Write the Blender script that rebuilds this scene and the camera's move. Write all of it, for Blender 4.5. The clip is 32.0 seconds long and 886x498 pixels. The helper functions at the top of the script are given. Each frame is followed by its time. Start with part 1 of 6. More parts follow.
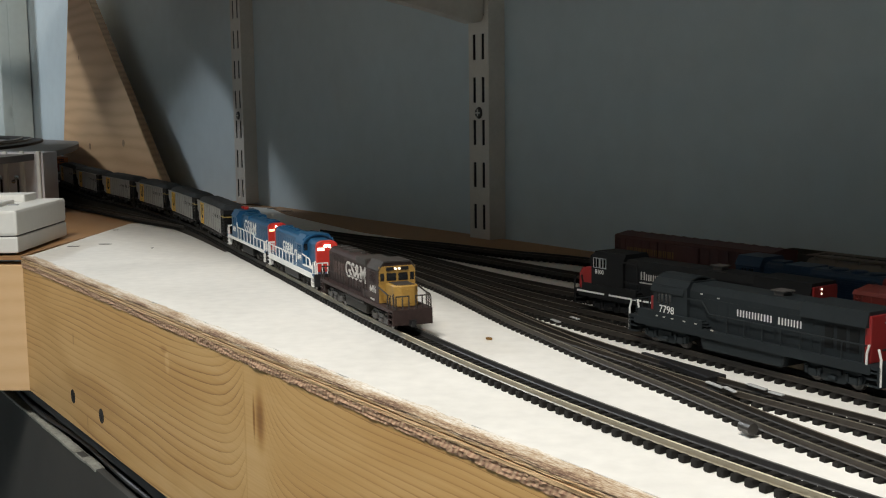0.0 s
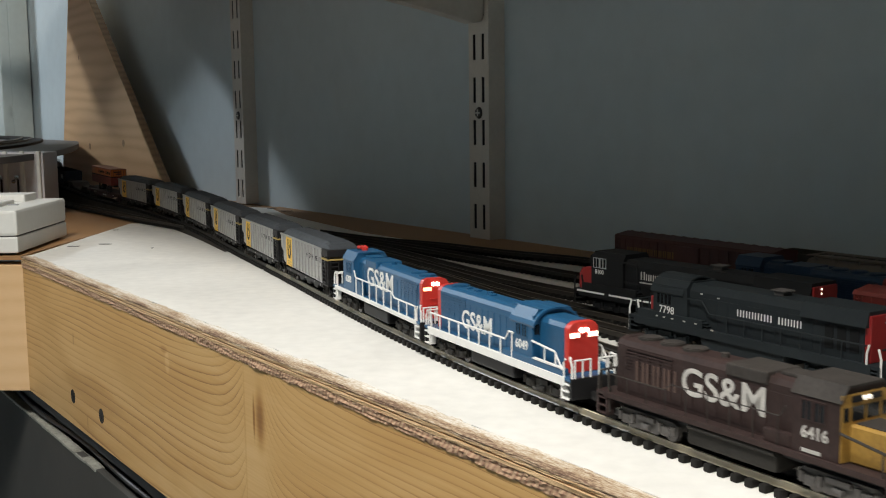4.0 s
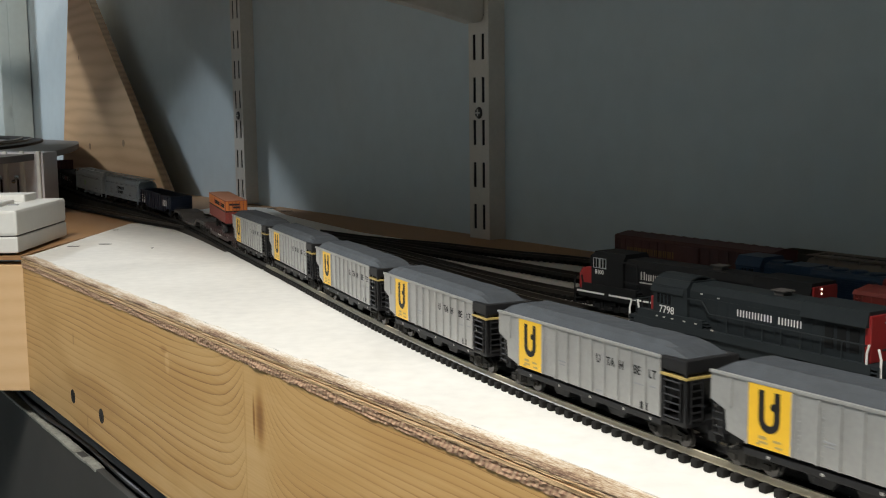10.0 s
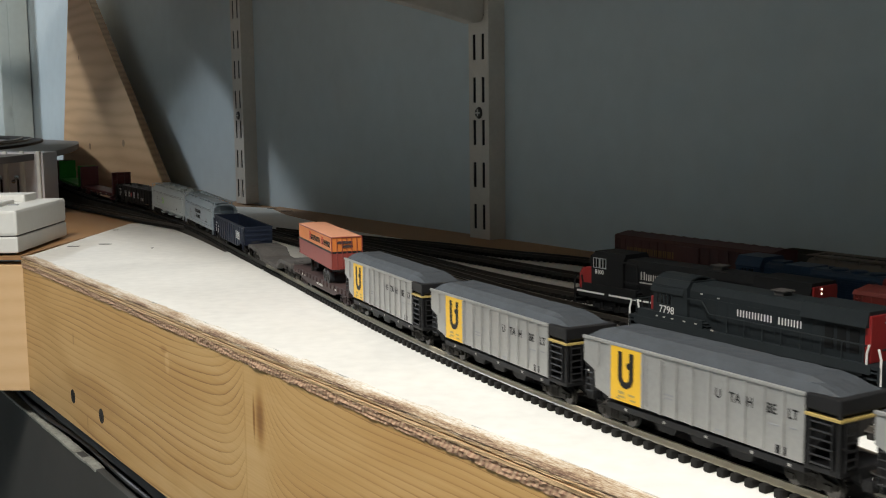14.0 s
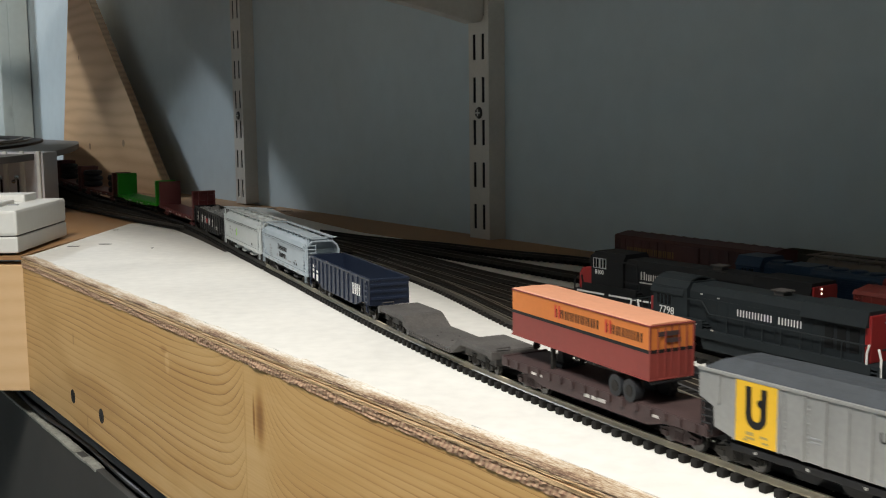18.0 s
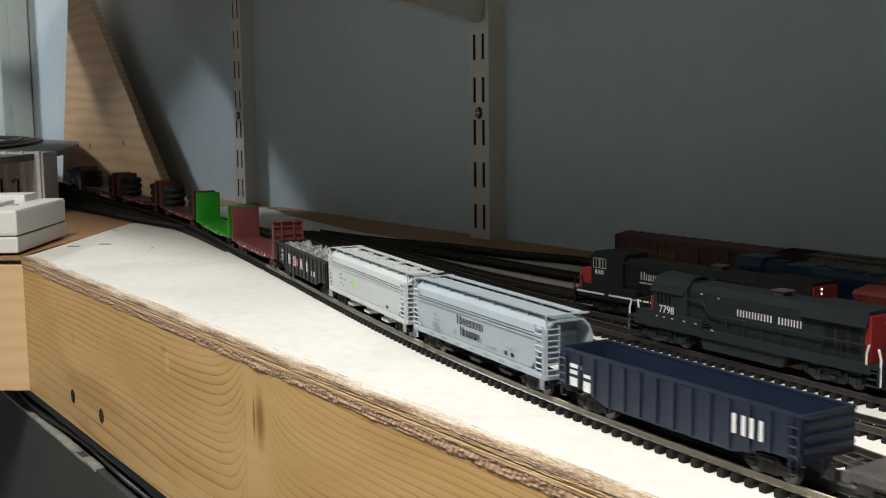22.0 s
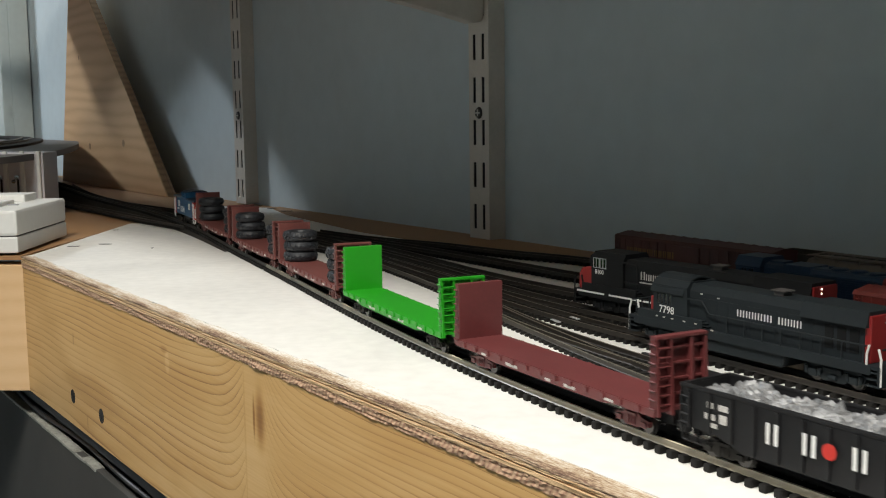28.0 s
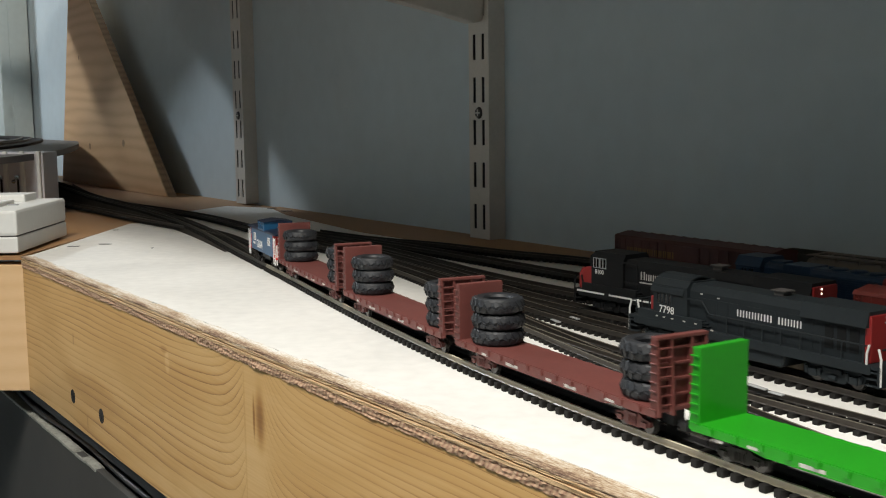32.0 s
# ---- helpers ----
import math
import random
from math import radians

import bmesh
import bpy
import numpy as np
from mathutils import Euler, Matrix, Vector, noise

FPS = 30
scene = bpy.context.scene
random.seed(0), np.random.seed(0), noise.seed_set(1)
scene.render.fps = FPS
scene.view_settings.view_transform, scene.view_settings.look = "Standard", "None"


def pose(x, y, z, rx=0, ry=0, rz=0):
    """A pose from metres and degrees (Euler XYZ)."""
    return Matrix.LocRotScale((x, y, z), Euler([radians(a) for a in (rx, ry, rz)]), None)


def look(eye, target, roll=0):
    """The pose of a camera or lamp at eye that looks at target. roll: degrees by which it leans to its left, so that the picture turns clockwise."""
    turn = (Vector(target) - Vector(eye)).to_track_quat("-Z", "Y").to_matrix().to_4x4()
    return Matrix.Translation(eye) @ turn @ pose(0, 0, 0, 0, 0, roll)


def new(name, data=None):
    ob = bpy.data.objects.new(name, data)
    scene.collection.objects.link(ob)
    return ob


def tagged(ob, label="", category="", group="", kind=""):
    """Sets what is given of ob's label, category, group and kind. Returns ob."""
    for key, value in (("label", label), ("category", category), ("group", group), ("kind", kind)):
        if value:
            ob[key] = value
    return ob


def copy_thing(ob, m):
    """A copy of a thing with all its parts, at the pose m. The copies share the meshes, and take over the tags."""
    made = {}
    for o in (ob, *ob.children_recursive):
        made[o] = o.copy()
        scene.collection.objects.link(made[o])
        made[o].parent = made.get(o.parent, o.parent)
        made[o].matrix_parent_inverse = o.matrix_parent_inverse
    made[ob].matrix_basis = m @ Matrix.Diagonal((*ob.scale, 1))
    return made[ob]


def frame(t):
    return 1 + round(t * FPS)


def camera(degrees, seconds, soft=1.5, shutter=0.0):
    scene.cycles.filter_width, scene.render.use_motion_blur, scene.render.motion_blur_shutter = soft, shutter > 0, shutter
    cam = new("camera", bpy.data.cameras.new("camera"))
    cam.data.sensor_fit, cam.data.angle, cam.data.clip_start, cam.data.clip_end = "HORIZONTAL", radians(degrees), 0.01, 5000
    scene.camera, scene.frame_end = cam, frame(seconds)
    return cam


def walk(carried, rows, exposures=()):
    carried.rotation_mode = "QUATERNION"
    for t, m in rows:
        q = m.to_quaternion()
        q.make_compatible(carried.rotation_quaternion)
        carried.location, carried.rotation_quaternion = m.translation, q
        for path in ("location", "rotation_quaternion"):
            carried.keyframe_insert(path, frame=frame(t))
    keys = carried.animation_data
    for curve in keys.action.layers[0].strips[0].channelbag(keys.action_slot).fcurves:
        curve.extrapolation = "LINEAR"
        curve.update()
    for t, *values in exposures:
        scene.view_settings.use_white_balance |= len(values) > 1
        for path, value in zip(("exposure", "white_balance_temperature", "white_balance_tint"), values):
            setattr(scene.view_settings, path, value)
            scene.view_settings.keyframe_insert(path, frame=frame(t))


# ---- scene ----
# A model railway in 1:160 on a shelf twelve inches deep; camera held still in the aisle.
cam = camera(43.80, 32.0, soft=1.1, shutter=0.5)
EYE = pose(0, 0, 0.0962, 82.953, 0, 0) @ pose(0, 0, 0, 0, 0, -0.676)
walk(cam, [(0.0, EYE), (32.0, EYE)], exposures=[(0.0, -0.14), (3.0, -0.10), (6.0, -0.01), (12.0, 0.01), (24.0, 0.02), (28.0, 0.08), (32.0, 0.07)])

# ---------------------------------------------------------------- light
world = bpy.data.worlds.new("room_air")
scene.world = world
world.use_nodes = True
world.node_tree.nodes["Background"].inputs[0].default_value = (0.75, 0.85, 1.0, 1)
world.node_tree.nodes["Background"].inputs[1].default_value = 0.05


def area_lamp(name, eye, target, sx, sy, watts, colour):
    data = bpy.data.lights.new(name, "AREA")
    data.shape, data.size, data.size_y = "RECTANGLE", sx, sy
    data.energy, data.color = watts, colour
    ob = new(name, data)
    ob.matrix_basis = look(eye, target)
    return ob


# one warm ceiling lamp over the aisle, one cooler lamp further along the room
area_lamp("aisle_lamp", (-0.257, -0.233, 1.073), (0.03, 0.20, 0.0), 0.46, 0.34, 22.5, (1.0, 0.96, 0.885))
area_lamp("far_lamp", (-1.83, 2.05, 1.26), (-0.9, 1.6, 0.0), 0.26, 0.16, 22.0, (0.86, 0.94, 1.0))


# ---------------------------------------------------------------- materials
def nodes_of(name):
    m = bpy.data.materials.new(name)
    m.use_nodes = True
    nt = m.node_tree
    return m, nt, nt.nodes["Principled BSDF"]


def link(nt, a, b):
    nt.links.new(a, b)


def noise_tex(nt, scale, detail=4.0, vec=None, dist=0.0):
    n = nt.nodes.new("ShaderNodeTexNoise")
    n.inputs["Scale"].default_value, n.inputs["Detail"].default_value = scale, detail
    n.inputs["Distortion"].default_value = dist
    if vec is not None:
        link(nt, vec, n.inputs["Vector"])
    return n.outputs["Fac"]


def ramp(nt, fac, stops):
    r = nt.nodes.new("ShaderNodeValToRGB")
    e = r.color_ramp.elements
    while len(e) < len(stops):
        e.new(0.5)
    for k, (pos, col) in enumerate(stops):
        e[k].position, e[k].color = pos, (*col, 1)
    link(nt, fac, r.inputs["Fac"])
    return r.outputs["Color"]


def coords(nt, scale=(1, 1, 1), rot=(0, 0, 0), which="Object"):
    tc = nt.nodes.new("ShaderNodeTexCoord")
    mp = nt.nodes.new("ShaderNodeMapping")
    mp.inputs["Scale"].default_value = scale
    mp.inputs["Rotation"].default_value = [radians(a) for a in rot]
    link(nt, tc.outputs[which], mp.inputs["Vector"])
    return mp.outputs["Vector"]


def bump(nt, bsdf, height, strength, dist):
    b = nt.nodes.new("ShaderNodeBump")
    b.inputs["Strength"].default_value, b.inputs["Distance"].default_value = strength, dist
    link(nt, height, b.inputs["Height"])
    link(nt, b.outputs["Normal"], bsdf.inputs["Normal"])


def shade(c, k):
    return tuple(min(1.0, x * k) for x in c)


def plain(name, col, rough=0.5, metal=0.0, vary=0.25, scale=400.0, bumps=0.15, spec=0.5, dirt=None):
    """Painted or moulded surface with fine grain, larger blotches and a slight relief."""
    m, nt, b = nodes_of(name)
    v = coords(nt)
    fine = noise_tex(nt, scale * 4, 3, v)
    big = noise_tex(nt, scale * 0.35, 5, v, 0.4)
    mix = nt.nodes.new("ShaderNodeMath")
    mix.operation = "MULTIPLY_ADD"
    mix.inputs[1].default_value = 0.4
    link(nt, fine, mix.inputs[0])
    mul = nt.nodes.new("ShaderNodeMath")
    mul.operation = "MULTIPLY"
    mul.inputs[1].default_value = 0.6
    link(nt, big, mul.inputs[0])
    link(nt, mul.outputs[0], mix.inputs[2])
    stops = [(0.3, shade(col, 1 - vary)), (0.7, shade(col, 1 + vary * 0.5))]
    if dirt:
        stops = [(0.28, dirt), (0.42, shade(col, 1 - vary * 0.5)), (0.7, shade(col, 1 + vary * 0.5))]
    link(nt, ramp(nt, mix.outputs[0], stops), b.inputs["Base Color"])
    b.inputs["Roughness"].default_value, b.inputs["Metallic"].default_value = rough, metal
    b.inputs["Specular IOR Level"].default_value = spec
    if bumps:
        bump(nt, b, mix.outputs[0], bumps, 0.0003)
    return m


def timber(name, light_c, dark_c, axis_scale, rings=9.0, rot=(0, 0, 0), rough=0.55, dist=2.2):
    """Sawn wood: stretched growth bands, fine fibre, soft blotches."""
    m, nt, b = nodes_of(name)
    v = coords(nt, axis_scale, rot)
    w = nt.nodes.new("ShaderNodeTexWave")
    w.wave_type, w.bands_direction = "BANDS", "Z"
    w.inputs["Scale"].default_value, w.inputs["Distortion"].default_value = rings, dist
    w.inputs["Detail"].default_value, w.inputs["Detail Scale"].default_value = 3.0, 0.7
    link(nt, v, w.inputs["Vector"])
    fib = noise_tex(nt, 60, 6, v)
    add = nt.nodes.new("ShaderNodeMath")
    add.operation = "MULTIPLY_ADD"
    add.inputs[1].default_value = 0.55
    link(nt, w.outputs["Fac"], add.inputs[0])
    half = nt.nodes.new("ShaderNodeMath")
    half.operation = "MULTIPLY"
    half.inputs[1].default_value = 0.5
    link(nt, fib, half.inputs[0])
    link(nt, half.outputs[0], add.inputs[2])
    mid = tuple((a + c) / 2 for a, c in zip(light_c, dark_c))
    link(nt, ramp(nt, add.outputs[0], [(0.2, light_c), (0.62, mid), (0.85, dark_c)]), b.inputs["Base Color"])
    b.inputs["Roughness"].default_value = rough
    bump(nt, b, add.outputs[0], 0.2, 0.0006)
    return m


def glow(name, col, strength):
    m, nt, b = nodes_of(name)
    b.inputs["Base Color"].default_value = (*col, 1)
    b.inputs["Emission Color"].default_value = (*col, 1)
    b.inputs["Emission Strength"].default_value = strength
    return m


def node_math(nt, op, a, b=None):
    n = nt.nodes.new("ShaderNodeMath")
    n.operation = op
    for k, q in enumerate((a, b)):
        if q is None:
            continue
        if isinstance(q, (int, float)):
            n.inputs[k].default_value = q
        else:
            link(nt, q, n.inputs[k])
    return n.outputs[0]


def knotty_pine(name, knots, stains=()):
    """A flat-sawn board: growth lines that climb to a knot from both sides and crowd towards the top edge.
    Object x along the board, z up; knots: x of the left seam, width of the clear wood, knot height, climb."""
    m, nt, b = nodes_of(name)

    def op(kind, *q):
        return node_math(nt, kind, *q)

    def oval_of(cx, cz, rx, rz, firm=1.0):
        dx, dz = op("DIVIDE", op("SUBTRACT", x, cx), rx), op("DIVIDE", op("SUBTRACT", z, cz), rz)
        d = op("ADD", op("MULTIPLY", dx, dx), op("MULTIPLY", dz, dz))
        return op("POWER", 2.718, op("MULTIPLY", op("POWER", d, firm), -1.0))

    tc = nt.nodes.new("ShaderNodeTexCoord")
    sep = nt.nodes.new("ShaderNodeSeparateXYZ")
    link(nt, tc.outputs["Object"], sep.inputs[0])
    x, z = sep.outputs[0], sep.outputs[2]
    slow = noise_tex(nt, 1.0, 2, coords(nt, (3.0, 1, 9)), 0.2)
    h = op("ADD", z, op("MULTIPLY", op("SUBTRACT", slow, 0.5), 0.022))
    clear = None
    knot = None
    for kx, wide, kz, climb in knots:
        w_left = op("ADD", op("MULTIPLY", z, 0.22), 0.0225)      # the hooks grow wider towards the top edge
        left = op("MAXIMUM", op("SUBTRACT", kx, x), 0.0)
        right = op("MAXIMUM", op("SUBTRACT", x, kx + wide), 0.0)
        up = op("POWER", 2.718, op("MULTIPLY", op("DIVIDE", left, w_left), -1.0))
        up2 = op("POWER", 2.718, op("DIVIDE", right, -0.011))
        rise = op("ADD", op("MULTIPLY", op("MULTIPLY", up, op("GREATER_THAN", left, 0.0)), climb * 1.25), op("MULTIPLY", op("MULTIPLY", up2, op("LESS_THAN", left, 1e-6)), climb * 1.55))
        h = op("SUBTRACT", h, rise)
        c = op("POWER", 2.718, op("ADD", op("DIVIDE", left, -0.0012), op("DIVIDE", right, -0.006)))
        clear = c if clear is None else op("MAXIMUM", clear, c)
        k = op("ADD", op("MULTIPLY", oval_of(kx + wide * 0.86, kz, 0.0042, 0.012, 1.4), 0.50), op("MULTIPLY", oval_of(kx + wide * 0.52, kz - 0.001, 0.0011, 0.009, 2.0), 0.45))
        k = op("ADD", k, op("MULTIPLY", oval_of(kx, kz - 0.012, 0.0009, 0.034, 3.0), 0.10))
        knot = k if knot is None else op("MAXIMUM", knot, k)
    h = op("ADD", h, op("MULTIPLY", op("SUBTRACT", noise_tex(nt, 1.0, 4, coords(nt, (9, 1, 60))), 0.5), 0.0035))
    g = op("ADD", h, 0.01)
    phase = op("ADD", op("MULTIPLY", g, 330.0), op("MULTIPLY", op("MULTIPLY", g, g), 1375.0))
    saw = op("SUBTRACT", 1.0, op("FRACT", phase))
    thin = op("POWER", saw, 9.0)
    soft = op("POWER", saw, 2.0)
    strength = op("MAXIMUM", op("MULTIPLY", op("SUBTRACT", noise_tex(nt, 1.0, 2, coords(nt, (6, 1, 30))), 0.28), 2.0), 0.10)
    if clear is not None:
        strength = op("MULTIPLY", strength, op("SUBTRACT", 1.0, op("MULTIPLY", clear, 0.9)))
    line = op("MULTIPLY", op("ADD", op("MULTIPLY", thin, 0.80), op("MULTIPLY", soft, 0.20)), strength)
    fibre = noise_tex(nt, 1.0, 5, coords(nt, (22, 200, 1100)))
    patch = noise_tex(nt, 1.0, 3, coords(nt, (7, 9, 26)), 0.6)
    tone = op("ADD", line, op("ADD", op("MULTIPLY", fibre, 0.24), op("MULTIPLY", patch, 0.46)))
    if knot is not None:
        tone = op("ADD", op("SUBTRACT", tone, op("MULTIPLY", clear, 0.015)), knot)
    for sx, sz, rx, rz, amount in stains:      # oval marks with a firm rim
        tone = op("ADD", tone, op("MULTIPLY", oval_of(sx, sz, rx, rz, 4.0), amount))
    col = ramp(nt, tone, [(0.16, (0.72, 0.49, 0.235)), (0.40, (0.585, 0.355, 0.135)), (0.72, (0.38, 0.195, 0.065)), (1.0, (0.19, 0.085, 0.03))])
    link(nt, col, b.inputs["Base Color"])
    b.inputs["Roughness"].default_value = 0.42
    bump(nt, b, tone, 0.16, 0.0005)
    return m


# ---------------------------------------------------------------- mesh helpers (millimetres in, metres out)
def box(bm, x0, x1, y0, y1, z0, z1, bevel=0.0, mat=None):
    r = bmesh.ops.create_cube(bm, size=1.0)
    vs = r["verts"]
    for v in vs:
        v.co = Vector((x0 + (v.co.x + 0.5) * (x1 - x0), y0 + (v.co.y + 0.5) * (y1 - y0), z0 + (v.co.z + 0.5) * (z1 - z0)))
        if mat is not None:
            v.co = mat @ v.co
    if bevel:
        es = list({e for v in vs for e in v.link_edges})
        bmesh.ops.bevel(bm, geom=es, offset=bevel, segments=2, affect="EDGES", profile=0.6)
    return bm


def prism(bm, outline, y0, y1, axis="y", bevel=0.0):
    """A closed outline of (a, b) pairs swept from y0 to y1. axis y: (x, z) outline; axis x: (y, z); axis z: (x, y)."""
    def at(a, b, w):
        return {"y": (a, w, b), "x": (w, a, b), "z": (a, b, w)}[axis]
    n = len(outline)
    lo = [bm.verts.new(at(a, b, y0)) for a, b in outline]
    hi = [bm.verts.new(at(a, b, y1)) for a, b in outline]
    fs = [bm.faces.new(lo[::-1]), bm.faces.new(hi)]
    for k in range(n):
        fs.append(bm.faces.new((lo[k], lo[(k + 1) % n], hi[(k + 1) % n], hi[k])))
    bmesh.ops.recalc_face_normals(bm, faces=fs)
    if bevel:
        es = list({e for f in fs for e in f.edges})
        bmesh.ops.bevel(bm, geom=es, offset=bevel, segments=1, affect="EDGES")
    return bm


def cyl(bm, c, r, h, axis="z", seg=16, r2=None):
    m = {"z": Matrix(), "x": Matrix.Rotation(math.pi / 2, 4, "Y"), "y": Matrix.Rotation(math.pi / 2, 4, "X")}[axis]
    bmesh.ops.create_cone(bm, cap_ends=True, segments=seg, radius1=r, radius2=r if r2 is None else r2, depth=h, matrix=Matrix.Translation(c) @ m)
    return bm


def tube(bm, pts, r, seg=6):
    """A round rod along the points."""
    pts = [Vector(q) for q in pts]
    rings = []
    for k, q in enumerate(pts):
        d = (pts[min(k + 1, len(pts) - 1)] - pts[max(k - 1, 0)]).normalized()
        a = d.cross(Vector((0, 0, 1)) if abs(d.z) < 0.9 else Vector((1, 0, 0))).normalized()
        b = d.cross(a)
        rings.append([bm.verts.new(q + (a * math.cos(2 * math.pi * i / seg) + b * math.sin(2 * math.pi * i / seg)) * r) for i in range(seg)])
    for A, B in zip(rings, rings[1:]):
        for i in range(seg):
            bm.faces.new((A[i], A[(i + 1) % seg], B[(i + 1) % seg], B[i]))
    bm.faces.new(rings[0][::-1])
    bm.faces.new(rings[-1])
    return bm


def B():
    return bmesh.new()


def mesh_of(name, bm, material, scale=0.001):
    bmesh.ops.recalc_face_normals(bm, faces=bm.faces)
    if scale != 1:
        bmesh.ops.scale(bm, vec=(scale,) * 3, verts=bm.verts)
    me = bpy.data.meshes.new(name)
    bm.to_mesh(me)
    bm.free()
    me.materials.append(material)
    return me


def part(name, bm, material, parent, label="", scale=0.001):
    ob = new(name, mesh_of(name, bm, material, scale))
    ob.parent = parent
    if label:
        tagged(ob, label)
    return ob


def pieces(name, bm, material, parent, label="", near=0.25):
    """Links every separate piece of a bmesh as a part of its own; shapes that touch stay together."""
    bm.verts.index_update()
    group, boxes = {}, []
    for v in bm.verts:
        if v.index in group:
            continue
        stack, k = [v], len(boxes)
        group[v.index] = k
        lo, hi = v.co.copy(), v.co.copy()
        while stack:
            q = stack.pop()
            lo, hi = Vector(map(min, lo, q.co)), Vector(map(max, hi, q.co))
            for e in q.link_edges:
                o = e.other_vert(q)
                if o.index not in group:
                    group[o.index] = k
                    stack.append(o)
        boxes.append((lo, hi))
    root = list(range(len(boxes)))
    for i in range(len(boxes)):
        for j in range(i):
            if all(boxes[i][0][a] <= boxes[j][1][a] + near and boxes[j][0][a] <= boxes[i][1][a] + near for a in range(3)):
                old, keep = root[i], root[j]
                root = [keep if r == old else r for r in root]
    made = {}
    for f in bm.faces:
        made.setdefault(root[group[f.verts[0].index]], []).append(f)
    for faces in made.values():
        b2, seen = bmesh.new(), {}
        for f in faces:
            for v in f.verts:
                if v.index not in seen:
                    seen[v.index] = b2.verts.new(v.co)
            b2.faces.new([seen[v.index] for v in f.verts])
        ob = part(name, b2, material, parent, label)
    bm.free()
    return ob


def stretch(thing_ob, k):
    """Draws a car out along its length; trucks and couplers only move."""
    for ob in thing_ob.children_recursive:
        if ob.data.users == 1:
            ob.data.transform(Matrix.Diagonal((k, 1, 1, 1)))
        if ob.parent == thing_ob:
            ob.location.x *= k
    return thing_ob


def solid(name, bm, material, label="", category="", kind="", group="", scale=0.001):
    return tagged(new(name, mesh_of(name, bm, material, scale)), label, category, group, kind)


def thing(name, label, category, group=""):
    return tagged(new(name), label, category, group)


def sign(parent, text, height, m, material, squeeze=1.0, name="lettering", bold=0.0, spacing=1.0):
    """Raised lettering in the built-in font, in the xz plane of its pose, read from -y. Height in mm."""
    cu = bpy.data.curves.new(name, "FONT")
    cu.body, cu.size, cu.extrude, cu.offset, cu.space_character = text, height * 1.40, 0.06, bold, spacing
    cu.align_x = "CENTER"
    tmp = bpy.data.objects.new(name, cu)
    scene.collection.objects.link(tmp)
    bpy.context.view_layer.update()
    me = bpy.data.meshes.new_from_object(tmp.evaluated_get(bpy.context.evaluated_depsgraph_get()))
    bpy.data.objects.remove(tmp)
    bpy.data.curves.remove(cu)
    me.transform(Matrix.Diagonal((0.001 * squeeze, 0.001, 0.001, 1)))
    me.materials.clear()
    me.materials.append(material)
    ob = new(name, me)
    ob.parent = parent
    ob.matrix_basis = m @ Matrix.Rotation(math.pi / 2, 4, "X")
    return ob


def mm(x, y, z, rx=0, ry=0, rz=0):
    return pose(x / 1000, y / 1000, z / 1000, rx, ry, rz)


# ---------------------------------------------------------------- plan of the shelf
# s runs along the shelf's front edge, v from that edge to the wall.
CORNER, U, N = Vector((-0.2965, 0.7679)), Vector((0.5625, -0.8268)), Vector((0.8268, 0.5625))
WALL_V, FLOOR_Z, CEIL_Z = 0.320, -1.15, 1.30
TURN = math.degrees(math.atan2(U.y, U.x))


def lay(s, v, z=0.0):
    q = CORNER + U * s + N * v
    return Vector((q.x, q.y, z))


def shelf_pose(s, v, z=0.0, rz=0.0):
    q = lay(s, v, z)
    return pose(q.x, q.y, q.z, 0, 0, TURN + rz)


# ---------------------------------------------------------------- surfaces
PINE = knotty_pine("pine_board", [(0.374, 0.018, -0.029, 0.0135)], [(0.150, -0.067, 0.056, 0.0095, 0.16), (0.278, -0.019, 0.005, 0.0018, 0.22), (0.282, -0.025, 0.003, 0.006, -0.16), (0.118, -0.040, 0.0016, 0.004, 0.22), (0.140, -0.088, 0.0012, 0.004, 0.20)])
PINE_WING = timber("pine_board_wing", (0.69, 0.47, 0.26), (0.645, 0.425, 0.225), (2.5, 4, 16), 1.6, dist=6.0)
DECKWOOD = timber("bare_plywood_deck", (0.40, 0.23, 0.105), (0.30, 0.155, 0.065), (4, 22, 4), 3.0, rot=(90, 0, 0))
WHITE_DECK = plain("white_painted_deck", (0.81, 0.80, 0.765), 0.55, vary=0.15, scale=34, bumps=0.12)
WALL = plain("blue_grey_wall_paint", (0.55, 0.63, 0.67), 0.75, vary=0.08, scale=14, bumps=0.2)
CEIL = plain("white_ceiling_paint", (0.75, 0.75, 0.72), 0.8, vary=0.05, scale=10)
FLOOR = plain("grey_floor", (0.42, 0.43, 0.43), 0.6, vary=0.25, scale=9)
STEEL_TAUPE = plain("taupe_enamel_steel", (0.64, 0.60, 0.545), 0.42, vary=0.10, scale=90, bumps=0.06)
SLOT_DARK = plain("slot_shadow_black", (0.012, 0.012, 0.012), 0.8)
TIE = plain("black_tie_plastic", (0.011, 0.010, 0.009), 0.7, vary=0.35, scale=500, spec=0.25)


